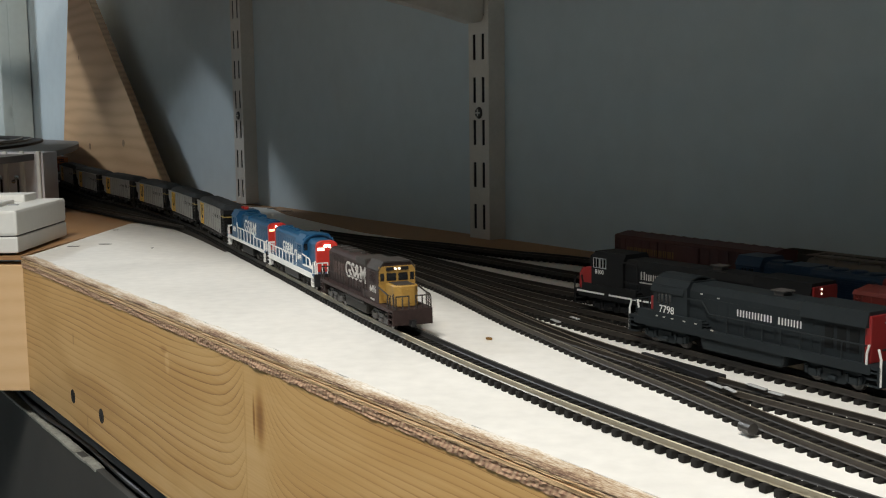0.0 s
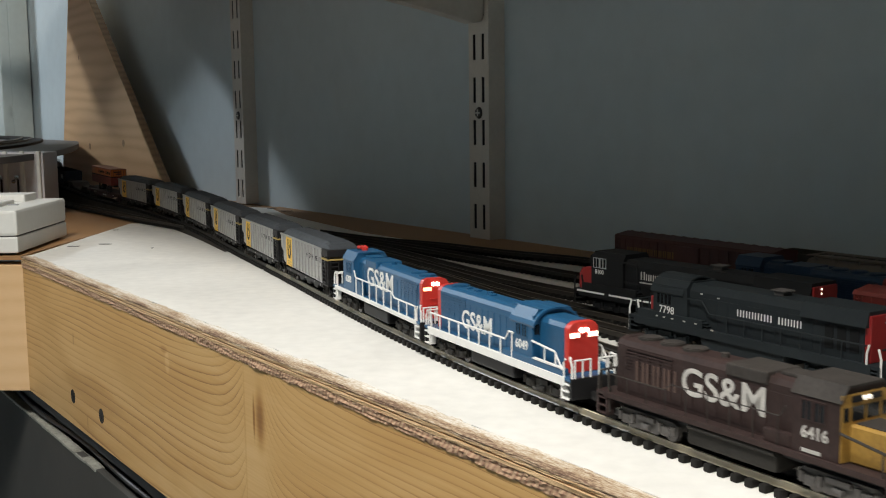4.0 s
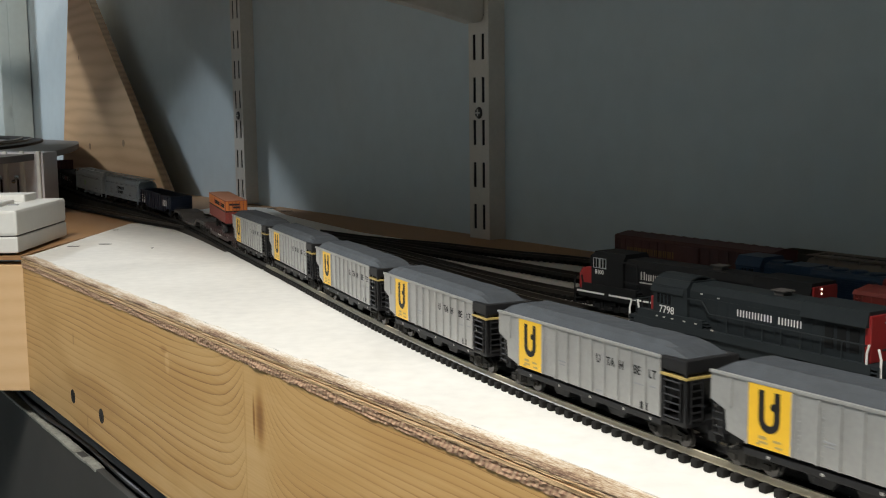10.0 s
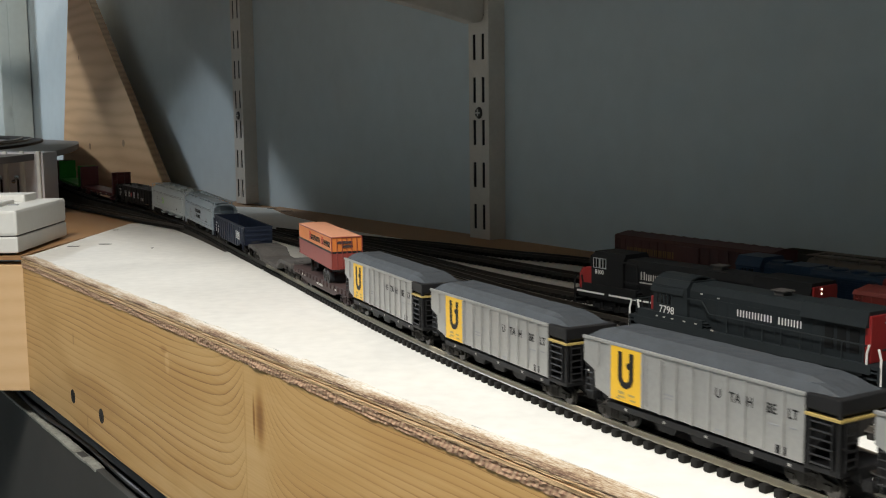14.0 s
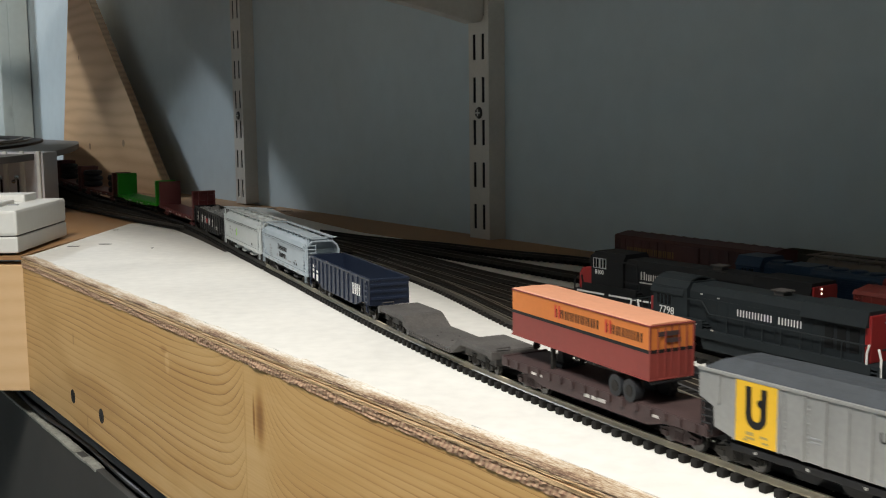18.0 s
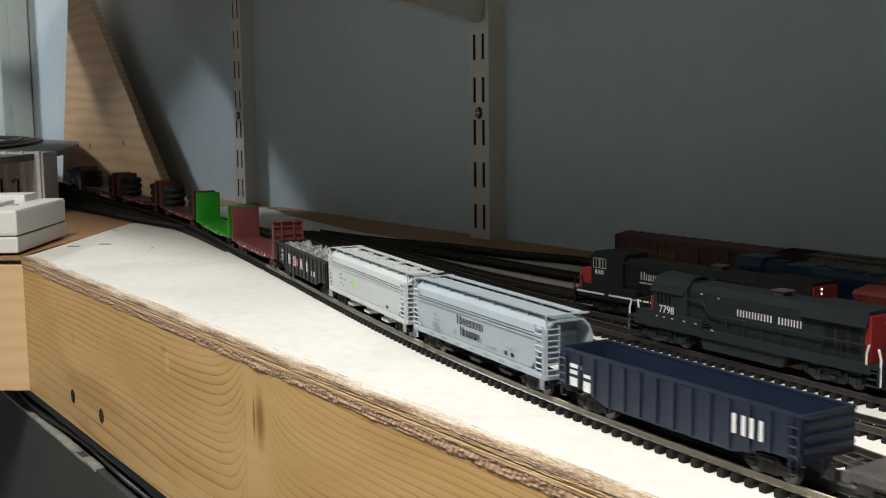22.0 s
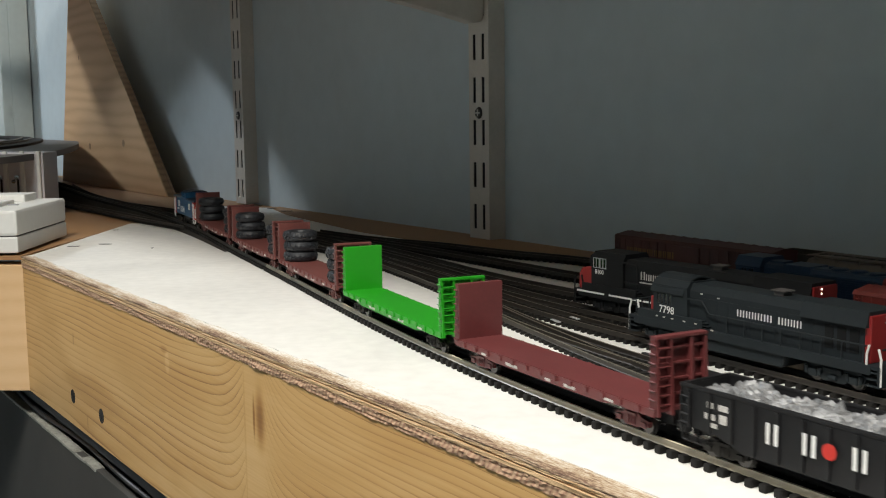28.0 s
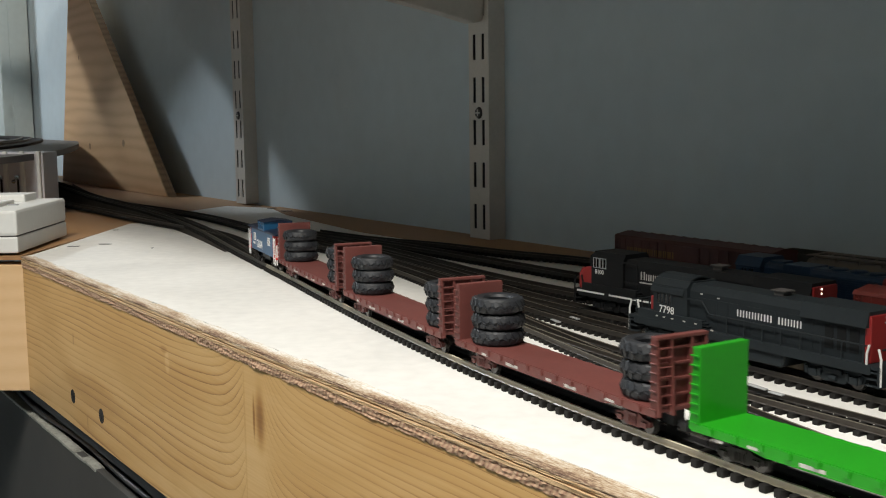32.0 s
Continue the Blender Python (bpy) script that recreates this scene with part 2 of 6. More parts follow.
def rail_metal(name, head, web, rough):
    """Polished rail head over a grimy brown web."""
    m = plain(name, head, rough, 0.55, vary=0.25, scale=300)
    nt = m.node_tree
    b = nt.nodes["Principled BSDF"]
    geo = nt.nodes.new("ShaderNodeNewGeometry")
    sep = nt.nodes.new("ShaderNodeSeparateXYZ")
    link(nt, geo.outputs["True Normal"], sep.inputs[0])
    top = node_math(nt, "GREATER_THAN", sep.outputs[2], 0.9)
    mix = nt.nodes.new("ShaderNodeMix")
    mix.data_type = "RGBA"
    link(nt, top, mix.inputs["Factor"])
    mix.inputs[6].default_value = (*web, 1)
    link(nt, b.inputs["Base Color"].links[0].from_socket, mix.inputs[7])
    link(nt, mix.outputs[2], b.inputs["Base Color"])
    link(nt, node_math(nt, "MULTIPLY", top, 0.25), b.inputs["Metallic"])
    return m


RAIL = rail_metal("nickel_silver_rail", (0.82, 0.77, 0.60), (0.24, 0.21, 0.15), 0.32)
# far rail of the main track: its shade is put into the colour
RAIL_FAR = rail_metal("shaded_far_rail", (0.10, 0.098, 0.09), (0.035, 0.034, 0.034), 0.5)
RAIL_WORN = rail_metal("worn_yard_rail", (0.17, 0.155, 0.12), (0.04, 0.033, 0.026), 0.48)
RAIL_DULL = rail_metal("tarnished_rail", (0.13, 0.11, 0.085), (0.022, 0.018, 0.014), 0.55)


# ---------------------------------------------------------------- room
def slab(name, outline, z0, z1, material, label="", category="", kind="structure"):
    bm = B()
    prism(bm, [(q[0], q[1]) for q in outline], z0, z1, "z")
    return solid(name, bm, material, label, category, kind, scale=1)


def quad(s0, s1, v0, v1):
    return [lay(s0, v0), lay(s1, v0), lay(s1, v1), lay(s0, v1)]


slab("wall_shelf", quad(-2.7, 2.6, WALL_V, WALL_V + 0.1), FLOOR_Z, CEIL_Z, WALL, "blue-grey painted plasterboard wall behind the shelf", "wall")
slab("wall_end", quad(2.6, 2.7, -2.0, WALL_V + 0.1), FLOOR_Z, CEIL_Z, WALL, "blue-grey painted end wall", "wall")
slab("wall_aisle", quad(-2.7, 2.7, -2.1, -2.0), FLOOR_Z, CEIL_Z, WALL, "blue-grey painted wall across the aisle", "wall")
slab("floor", quad(-2.7, 2.7, -2.1, WALL_V + 0.1), FLOOR_Z - 0.05, FLOOR_Z, FLOOR, "plain grey floor", "floor")
slab("ceiling", quad(-2.7, 2.7, -2.1, WALL_V + 0.1), CEIL_Z, CEIL_Z + 0.05, CEIL, "white painted ceiling", "ceiling")
slab("wall_far", quad(-2.8, -2.7, -2.0, WALL_V + 0.1), FLOOR_Z, CEIL_Z, WALL, "blue-grey painted far wall", "wall")

# ---------------------------------------------------------------- shelf top
BACK = [(-0.1785, 0.1377), (-0.164, 0.1857), (-0.2596, 0.2169), (-0.2995, 0.2826), (-0.2463, 0.309), (-0.16, 0.285), (0.02, 0.262), (0.3, 0.268), (2.55, 0.268)]
white = [lay(0, 0.0072)] + [lay(*q) for q in BACK] + [lay(2.55, 0.0072)]
deck = slab("deck_white", white, -0.003, 0.0, WHITE_DECK, "white painted plywood shelf top, scuffed", "shelf top")
strip = [lay(*q) for q in BACK[4:]] + [lay(2.55, WALL_V), lay(-0.2463, WALL_V)]
slab("deck_back_strip", strip, -0.003, 0.0005, DECKWOOD, "bare brown plywood strip along the wall", "shelf top")
wing = [lay(0, 0), Vector((-1.75, 0.84, 0)), lay(-2.6, -0.55), lay(-2.6, WALL_V), lay(-0.2463, WALL_V)] + [lay(*q) for q in BACK[4::-1]]
slab("deck_wing", wing, -0.003, -0.0004, DECKWOOD, "bare brown plywood deck of the side wing", "shelf top")


# front boards of pine, four inches deep
bm = B()
prism(bm, [(0, -6.5), (2550, -6.5), (2550, -97), (0, -97)], 0.6, 20.0, "y", 0.3)
board = solid("front_board", bm, PINE, "yellow pine front board with a knot and screw holes", "board", "structure")
board.matrix_basis = shelf_pose(0, 0)
bm = B()
prism(bm, [(-1500, -6.5), (7, -6.5), (7, -97), (-1500, -97)], 0.0, 20.0, "y", 0.3)
wboard = solid("wing_board", bm, PINE_WING, "yellow pine front board of the side wing", "board", "structure")
wboard.matrix_basis = pose(-0.2965, 0.7679, 0, 0, 0, -3.0)
for s, z in ((0.1112, -0.0779), (0.1687, -0.0777)):
    bm = B()
    cyl(bm, (0, 0.55, 0), 4.4, 0.3, "y", 20)
    screw = solid("screw", bm, SLOT_DARK, "dark countersunk screw in the pine board", "screw", group="screws of the front board")
    screw.matrix_basis = shelf_pose(s, 0, z)
    bm = B()
    box(bm, -2.0, 2.0, 0.25, 0.45, -0.3, 0.3)
    box(bm, -0.3, 0.3, 0.25, 0.45, -2.0, 2.0)
    part("cross_slot", bm, TIE, screw)


def ply_layer(name, z0, z1, out, rough, material, seed):
    """One ply of the torn shelf edge, its face ragged along the length."""
    bm = B()
    n, rows = (1500, 5) if seed == 33 else (620, 3)
    grid = []
    for k in range(n + 1):
        s = 1.25 * k / n
        col = []
        for j in range(rows + 1):
            z = z0 + (z1 - z0) * j / rows
            r = noise.noise(Vector((s * 55, j * 0.7, seed))) + 0.7 * noise.noise(Vector((s * 260, j * 1.3, seed + 4)))
            if seed == 33:      # torn across the grain
                r += 1.0 * abs(noise.noise(Vector((s * 190 + j * 0.9, j * 0.35, 50)))) + 0.5 * noise.noise(Vector((s * 520, j * 2.0, 61)))
            zz = z + 0.25 * noise.noise(Vector((s * 30, seed, j))) * (1 if 0 < j < rows else 0.6)
            col.append(bm.verts.new((s * 1000, -out - rough * r, zz)))
        back = 7.0 + 2.4 * noise.noise(Vector((s * 70, 3, seed))) + 1.2 * noise.noise(Vector((s * 310, 8, seed))) if seed == 1 else 4.5
        col.append(bm.verts.new((s * 1000, back, 0.12 if seed == 1 else z1)))
        col.insert(0, bm.verts.new((s * 1000, 2.0, z0)))
        grid.append(col)
    for A, C in zip(grid, grid[1:]):
        for i in range(len(A) - 1):
            bm.faces.new((A[i], C[i], C[i + 1], A[i + 1]))
    return bm


PLY_PALE = timber("pale_ply", (0.60, 0.43, 0.25), (0.43, 0.27, 0.13), (20, 60, 300), 3.0)
PLY_DARK = timber("dark_ply", (0.40, 0.25, 0.13), (0.22, 0.115, 0.055), (40, 60, 500), 3.0)
PLY_TORN = timber("torn_reddish_ply", (0.49, 0.33, 0.21), (0.30, 0.165, 0.105), (30, 30, 30), 4.6, rot=(0, 62, 0), rough=0.8, dist=6.5)
PLY_PAINT, _nt, _b = nodes_of("flaking_painted_ply_edge")
_v = coords(_nt, (0.22, 2.2, 2.2))
_tc = _nt.nodes.new("ShaderNodeTexCoord")
_sx = _nt.nodes.new("ShaderNodeSeparateXYZ")
link(_nt, _tc.outputs["Object"], _sx.inputs[0])
_f = node_math(_nt, "ADD", node_math(_nt, "MULTIPLY", noise_tex(_nt, 120, 5, _v), 0.55), node_math(_nt, "MULTIPLY", noise_tex(_nt, 900, 3, coords(_nt, (0.5, 2, 2))), 0.40))
_f = node_math(_nt, "ADD", _f, node_math(_nt, "MULTIPLY", node_math(_nt, "SUBTRACT", _sx.outputs[1], 0.0028), 26.0))
link(_nt, ramp(_nt, _f, [(0.36, (0.17, 0.10, 0.065)), (0.44, (0.39, 0.28, 0.18)), (0.52, (0.54, 0.45, 0.34)), (0.58, (0.66, 0.60, 0.52)), (0.66, (0.78, 0.76, 0.71))]), _b.inputs["Base Color"])
_b.inputs["Roughness"].default_value = 0.75
bump(_nt, _b, _f, 0.8, 0.0006)
edge = thing("shelf_edge", "ragged raw plywood edge of the shelf, flecked with white paint", "plywood edge")
tagged(edge, kind="structure")
edge.matrix_basis = shelf_pose(0, 0)
for z0, z1, out, rough, mat, seed in ((-1.5, -0.5, -0.2, 0.45, PLY_PAINT, 1), (-2.5, -1.5, -0.2, 0.35, PLY_PALE, 9), (-3.2, -2.5, -0.7, 0.4, PLY_DARK, 17), (-4.4, -3.2, 0.1, 0.3, PLY_PALE, 25), (-7.9, -4.4, -0.2, 0.6, PLY_TORN, 33)):
    part("ply", ply_layer("ply", z0, z1, out, rough, mat, seed), mat, edge)
# grey fascia under the shelf, with cables in the gap above it
FASCIA = plain("dark_grey_fascia", (0.052, 0.051, 0.048), 0.75, vary=0.15, scale=12)
TAPE = plain("pale_worn_edge_tape", (0.36, 0.36, 0.32), 0.6, vary=0.6, scale=160, dirt=(0.06, 0.06, 0.055))
CABLE = plain("black_cable_jacket", (0.02, 0.02, 0.021), 0.45, vary=0.2)
bm = B()
box(bm, -300, 2540, 4, 9, -1100, -118.3, 0.5)
fas = solid("fascia", bm, FASCIA, "smooth dark grey fascia panel below the shelf", "panel", "structure")
fas.matrix_basis = shelf_pose(0, 0)
bm = B()
for k in range(62):      # torn strips, some lifted
    a = -300 + k * 7.1
    dz = 1.1 * noise.noise(Vector((k * 0.31, 4, 0))) + 0.5 * noise.noise(Vector((k * 1.7, 9, 0)))
    box(bm, a, a + 7.3, 3.3 - 0.7 * abs(noise.noise(Vector((k * 0.9, 2, 0)))), 9.5, -119.8 + dz, -118.1 + 0.6 * dz)
t = part("edge_tape", bm, TAPE, fas, "pale worn tape on the top edge")
bm = B()
box(bm, -300, 2540, 20.5, 24, -300, -97.2)
box(bm, -300, 2540, 3.5, 20.6, -105.0, -97.6, 0.6)
TRAY = plain("dull_black_tray", (0.03, 0.03, 0.031), 0.5, vary=0.3, scale=60)
back = solid("cable_tray", bm, TRAY, "black cable tray behind the front board", "tray", "structure")
back.matrix_basis = shelf_pose(0, 0)
for k, (z, v, r, ph) in enumerate(((-107.5, 9, 1.5, 0.0), (-110, 12, 1.3, 1.1), (-112.5, 8, 1.6, 2.3), (-115.0, 12, 1.4, 3.1))):
    bm = B()
    tube(bm, [(-280 + i * 25, v + 1.6 * math.sin(i * 0.8 + ph), z + 1.0 * math.sin(i * 0.55 + ph * 2)) for i in range(40)], r, 10)
    cab = solid("cable", bm, CABLE, "black cable running under the shelf", "cable", group="cables under the shelf")
    cab.matrix_basis = shelf_pose(0, 0)

# ---------------------------------------------------------------- track
TRAIN_PATH = [(-3.0086, 1.5129), (-1.9643, 1.585), (-0.92, 1.615), (-0.76, 1.597), (-0.63, 1.53), (-0.54, 1.443), (-0.475, 1.357), (-0.4214, 1.2654),
              (-0.3923, 1.2129), (-0.3616, 1.1614), (-0.3282, 1.1116), (-0.2942, 1.0621), (-0.2616, 1.0117), (-0.2315, 0.9598), (-0.204, 0.9065), (-0.1785, 0.8522),
              (-0.1545, 0.7972), (-0.1311, 0.742), (-0.1078, 0.6867), (-0.0808, 0.6215), (-0.0308, 0.4999), (0.0241, 0.3803), (0.0892, 0.2661), (0.1737, 0.1422), (0.371, -0.1468), (0.7657, -0.725), (1.5549, -1.8814)]


class Curve:
    """A natural cubic spline through the points, walked by its length."""

    def __init__(self, pts, n=3000):
        K = np.array(pts, float)
        d = np.r_[0, np.cumsum(np.hypot(*np.diff(K, axis=0).T))]
        m, h = len(K), np.diff(d)
        A, R = np.zeros((m, m)), np.zeros((m, 2))
        A[0, 0] = A[-1, -1] = 1
        for i in range(1, m - 1):
            A[i, i - 1], A[i, i], A[i, i + 1] = h[i - 1], 2 * (h[i - 1] + h[i]), h[i]
            R[i] = 6 * ((K[i + 1] - K[i]) / h[i] - (K[i] - K[i - 1]) / h[i - 1])
        S = np.linalg.solve(A, R)
        x = np.linspace(0, d[-1], n)
        j = np.clip(np.searchsorted(d, x) - 1, 0, m - 2)
        a, b, hh = ((d[j + 1] - x) / h[j])[:, None], ((x - d[j]) / h[j])[:, None], h[j][:, None]
        self.c = a * K[j] + b * K[j + 1] + ((a ** 3 - a) * S[j] + (b ** 3 - b) * S[j + 1]) * hh ** 2 / 6
        self.l = np.r_[0, np.cumsum(np.hypot(*np.diff(self.c, axis=0).T))]
        self.length = self.l[-1]

    def at(self, s):
        return Vector((float(np.interp(s, self.l, self.c[:, 0])), float(np.interp(s, self.l, self.c[:, 1]))))

    def heading(self, s):
        a, b = self.at(max(s - 0.004, 0)), self.at(min(s + 0.004, self.length))
        return math.atan2(b.y - a.y, b.x - a.x)


MAIN = Curve(TRAIN_PATH)
RAIL_Z, TIE_PITCH, JOINT = 0.0042, 0.0048, 3.4045


def grade(s):
    """Height of the main line over the deck: it comes down a slope of two in a hundred on to the shelf."""
    t = max(3.33 - s, 0.0)
    return min(0.0185 * t * t / (t + 0.02), 0.016)


tie_bm = B()
box(tie_bm, -1.2, 1.2, -6.9, 6.9, 0, 2.3, 0.5)
TIE_MESH = mesh_of("tie", tie_bm, TIE)


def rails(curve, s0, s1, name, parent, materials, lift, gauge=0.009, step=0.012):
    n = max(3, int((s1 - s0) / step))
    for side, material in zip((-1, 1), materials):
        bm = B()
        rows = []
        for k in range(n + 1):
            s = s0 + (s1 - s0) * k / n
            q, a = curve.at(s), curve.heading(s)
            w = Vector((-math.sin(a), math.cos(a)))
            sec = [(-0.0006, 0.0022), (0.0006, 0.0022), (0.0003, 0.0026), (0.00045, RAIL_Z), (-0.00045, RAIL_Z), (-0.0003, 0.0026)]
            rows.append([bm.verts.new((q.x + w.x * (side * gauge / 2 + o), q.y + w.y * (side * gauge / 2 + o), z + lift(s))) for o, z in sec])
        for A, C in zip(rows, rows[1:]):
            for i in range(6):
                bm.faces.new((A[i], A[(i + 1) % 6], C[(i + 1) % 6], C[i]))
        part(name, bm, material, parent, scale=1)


def track(name, curve, s0, s1, label, near=None, rail_mat=None, pitch=TIE_PITCH, dz=0.0, lift=lambda s: 0.0):
    """Rails on ties; the ties within the stretch `near` are pieces of their own, the rest one joined part."""
    tr = thing(name, label, "track", "railway tracks")
    tr.location.z = dz
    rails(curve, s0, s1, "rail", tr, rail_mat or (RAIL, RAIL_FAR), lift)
    verts, faces = [], []
    base = [v.co.copy() for v in TIE_MESH.vertices]
    polys = [tuple(p.vertices) for p in TIE_MESH.polygons]
    for k in range(int((s1 - s0) / pitch)):
        s = s0 + (k + 0.5) * pitch
        q, a = curve.at(s), curve.heading(s)
        m = Matrix.Translation((q.x, q.y, lift(s))) @ Matrix.Rotation(a, 4, "Z")
        if near and near[0] <= s <= near[1]:
            ob = new("tie", TIE_MESH)
            ob.parent, ob.matrix_basis = tr, m
        else:
            o = len(verts)
            verts += [m @ c for c in base]
            faces += [tuple(i + o for i in f) for f in polys]
    if verts:
        me = bpy.data.meshes.new("ties")
        me.from_pydata(verts, [], faces)
        me.materials.append(TIE)
        ob = new("tie_bed", me)
        ob.parent = tr
        tagged(ob, kind="stuff")
    return tr


def sv_curve(*pts):
    return Curve([tuple(lay(*q).xy) for q in pts], 1200)


track("main_track", MAIN, 2.1, JOINT, "black-tied model track with dull rails round the bend", None, (RAIL_DULL, RAIL_DULL), lift=grade)
bm = B()   # the wedge of roadbed that carries the slope
rows = []
for k in range(61):
    sd = 2.1 + 1.2 * k / 60
    q, a, top = MAIN.at(sd), MAIN.heading(sd), grade(sd)
    w = Vector((-math.sin(a), math.cos(a)))
    rows.append([bm.verts.new((q.x + w.x * o, q.y + w.y * o, z)) for o, z in ((-0.0095, -0.0002), (-0.0076, top), (0.0076, top), (0.0095, -0.0002))])
for A, C in zip(rows, rows[1:]):
    for i in range(3):
        bm.faces.new((A[i], C[i], C[i + 1], A[i + 1]))
ROADBED = plain("dark_cork_roadbed", (0.032, 0.026, 0.020), 0.85, vary=0.45, scale=300, bumps=0.5)
solid("roadbed", bm, ROADBED, "dark cork roadbed ramp under the far bend", "roadbed", "structure", scale=1)
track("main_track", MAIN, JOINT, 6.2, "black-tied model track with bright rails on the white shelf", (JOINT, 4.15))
YARD = [
    ("yard_track", [(0.03, 0.188), (0.1516, 0.1775), (0.2557, 0.1605), (0.33, 0.1425), (0.375, 0.1292), (0.418, 0.1165), (0.4466, 0.1092), (0.4957, 0.0968), (0.533, 0.0890), (0.589, 0.0757), (0.611, 0.0712), (0.66, 0.063), (0.9, 0.052), (2.4, 0.050)], (0.25, 0.75)),
    ("yard_track", [(0.30, 0.1505), (0.36, 0.1350), (0.42, 0.1180), (0.47, 0.1085), (0.523, 0.1018), (0.546, 0.0998), (0.576, 0.0985), (0.614, 0.0980), (0.75, 0.094), (1.0, 0.090), (2.4, 0.088)], (0.2, 0.56)),
    ("yard_track", [(0.20, 0.176), (0.30, 0.160), (0.36, 0.1485), (0.41, 0.1405), (0.45, 0.1362), (0.489, 0.1338), (0.52, 0.132), (0.56, 0.1297), (0.60, 0.1275), (0.75, 0.124), (2.4, 0.120)], (0.1, 0.55)),
    ("yard_track", [(0.05, 0.201), (0.17, 0.190), (0.297, 0.172), (0.36, 0.1625), (0.41, 0.1590), (0.45, 0.1592), (0.50, 0.162), (0.55, 0.165), (0.75, 0.165), (2.4, 0.158)], None),
    ("yard_track", [(0.04, 0.207), (0.164, 0.204), (0.26, 0.192), (0.32, 0.186), (0.38, 0.1855), (0.45, 0.191), (0.5, 0.1975), (0.75, 0.198), (2.4, 0.191)], None),
    ("yard_track", [(-0.02, 0.203), (0.10, 0.221), (0.22, 0.226), (0.32, 0.2255), (0.5, 0.229), (0.75, 0.231), (2.4, 0.224)], None),
    ("yard_track", [(0.02, 0.222), (0.113, 0.234), (0.16, 0.248), (0.22, 0.257), (0.27, 0.270), (0.34, 0.276), (0.5, 0.279), (0.75, 0.279), (2.4, 0.272)], None),
    ("lead_track", [(-0.76, 0.247), (-0.56, 0.211), (-0.4066, 0.194), (-0.2945, 0.199), (-0.1732, 0.2045), (-0.0257, 0.1918), (0.05, 0.183), (0.1516, 0.1755)], None),
    ("front_track", [(-1.2, 0.13), (-0.8, 0.1405), (-0.3895, 0.146), (-0.2965, 0.148), (-0.1704, 0.150), (-0.0747, 0.1545), (0.03, 0.1475), (0.12, 0.1255)], None),
]
for k, (nm, pts, near) in enumerate(YARD):
    c = sv_curve(*pts)
    track(nm, c, 0.0, c.length, "weathered black-tied yard track with dull rails", near, (RAIL_WORN if k < 2 else RAIL_DULL, RAIL_DULL), dz=0.00022 * (k + 1) - 0.0012)

# ---------------------------------------------------------------- trains
SPEED = 0.06333
MOVERS = []


def car_pose(centre, half, t):
    """Pose of a car whose middle stood at `centre` along the path at the start, riding on bogies half apart."""
    d = centre + SPEED * t
    a, b = MAIN.at(d - half), MAIN.at(d + half)
    m, za, zb = (a + b) / 2, grade(d - half), grade(d + half)
    return pose(m.x, m.y, RAIL_Z + (za + zb) / 2, 0, math.degrees(math.atan2(za - zb, 2 * half)), math.degrees(math.atan2(b.y - a.y, b.x - a.x)))


def runs(ob, centre, half, rest=None):
    """Sets a thing going; rest is its pose in the space of the car that carries it."""
    MOVERS.append((ob, centre, half, rest or Matrix()))


def motions():
    for ob, centre, half, rest in MOVERS:
        walk(ob, [(k * 0.5, car_pose(centre, half, k * 0.5) @ rest) for k in range(65)])


# paints and plastics of the rolling stock
BLACK = plain("black_moulded_plastic", (0.011, 0.011, 0.012), 0.55, vary=0.3, scale=250, spec=0.3)
GRIME = plain("dusty_black_running_gear", (0.022, 0.020, 0.017), 0.75, vary=0.5, scale=300, spec=0.3)
WHEEL = plain("dark_steel_wheel", (0.10, 0.095, 0.09), 0.4, 0.7)
SILVER = plain("silver_hopper_paint", (0.37, 0.37, 0.36), 0.38, 0.35, vary=0.16, scale=160)
COAL = plain("coal_load_grey", (0.042, 0.049, 0.058), 0.65, vary=0.35, scale=700, bumps=0.6)
YELLOW = plain("yellow_panel_paint", (0.78, 0.47, 0.03), 0.4, vary=0.08, scale=200)
STRIPE = plain("dull_yellow_stripe", (0.42, 0.31, 0.10), 0.55, vary=0.2, scale=200)
BLUE = plain("blue_loco_paint", (0.012, 0.085, 0.19), 0.42, vary=0.15, scale=200)
RED = plain("red_loco_paint", (0.55, 0.035, 0.025), 0.42, vary=0.12, scale=200)
WHITE = plain("white_paint", (0.78, 0.78, 0.76), 0.45, vary=0.08, scale=200)
MAROON = plain("weathered_maroon_paint", (0.036, 0.021, 0.019), 0.65, vary=0.5, scale=220, spec=0.3)
GOLD = plain("weathered_yellow_paint", (0.37, 0.215, 0.045), 0.55, vary=0.35, scale=260, dirt=(0.15, 0.085, 0.03))
FADED = plain("faded_white_lettering", (0.55, 0.53, 0.50), 0.6, vary=0.4, scale=600)
GHOST = plain("ghost_lettering", (0.085, 0.05, 0.04), 0.6, vary=0.5, scale=500)
GLASS = plain("dark_cab_glass", (0.012, 0.014, 0.016), 0.08, vary=0.2)
DKBLUE = plain("dark_blue_gondola_paint", (0.010, 0.017, 0.038), 0.45, vary=0.2, scale=200)
GREYHOP = plain("light_grey_hopper_paint", (0.34, 0.395, 0.44), 0.45, vary=0.10, scale=150)
WHITEHOP = plain("off_white_hopper_paint", (0.49, 0.525, 0.53), 0.45, vary=0.10, scale=150)
ORANGE = plain("orange_trailer_paint", (0.62, 0.19, 0.04), 0.45, vary=0.10, scale=150)
OXIDE = plain("red_oxide_trailer_paint", (0.24, 0.045, 0.036), 0.5, vary=0.12, scale=150)
PEACH = plain("faded_orange_roof", (0.64, 0.30, 0.18), 0.5, vary=0.10, scale=150)
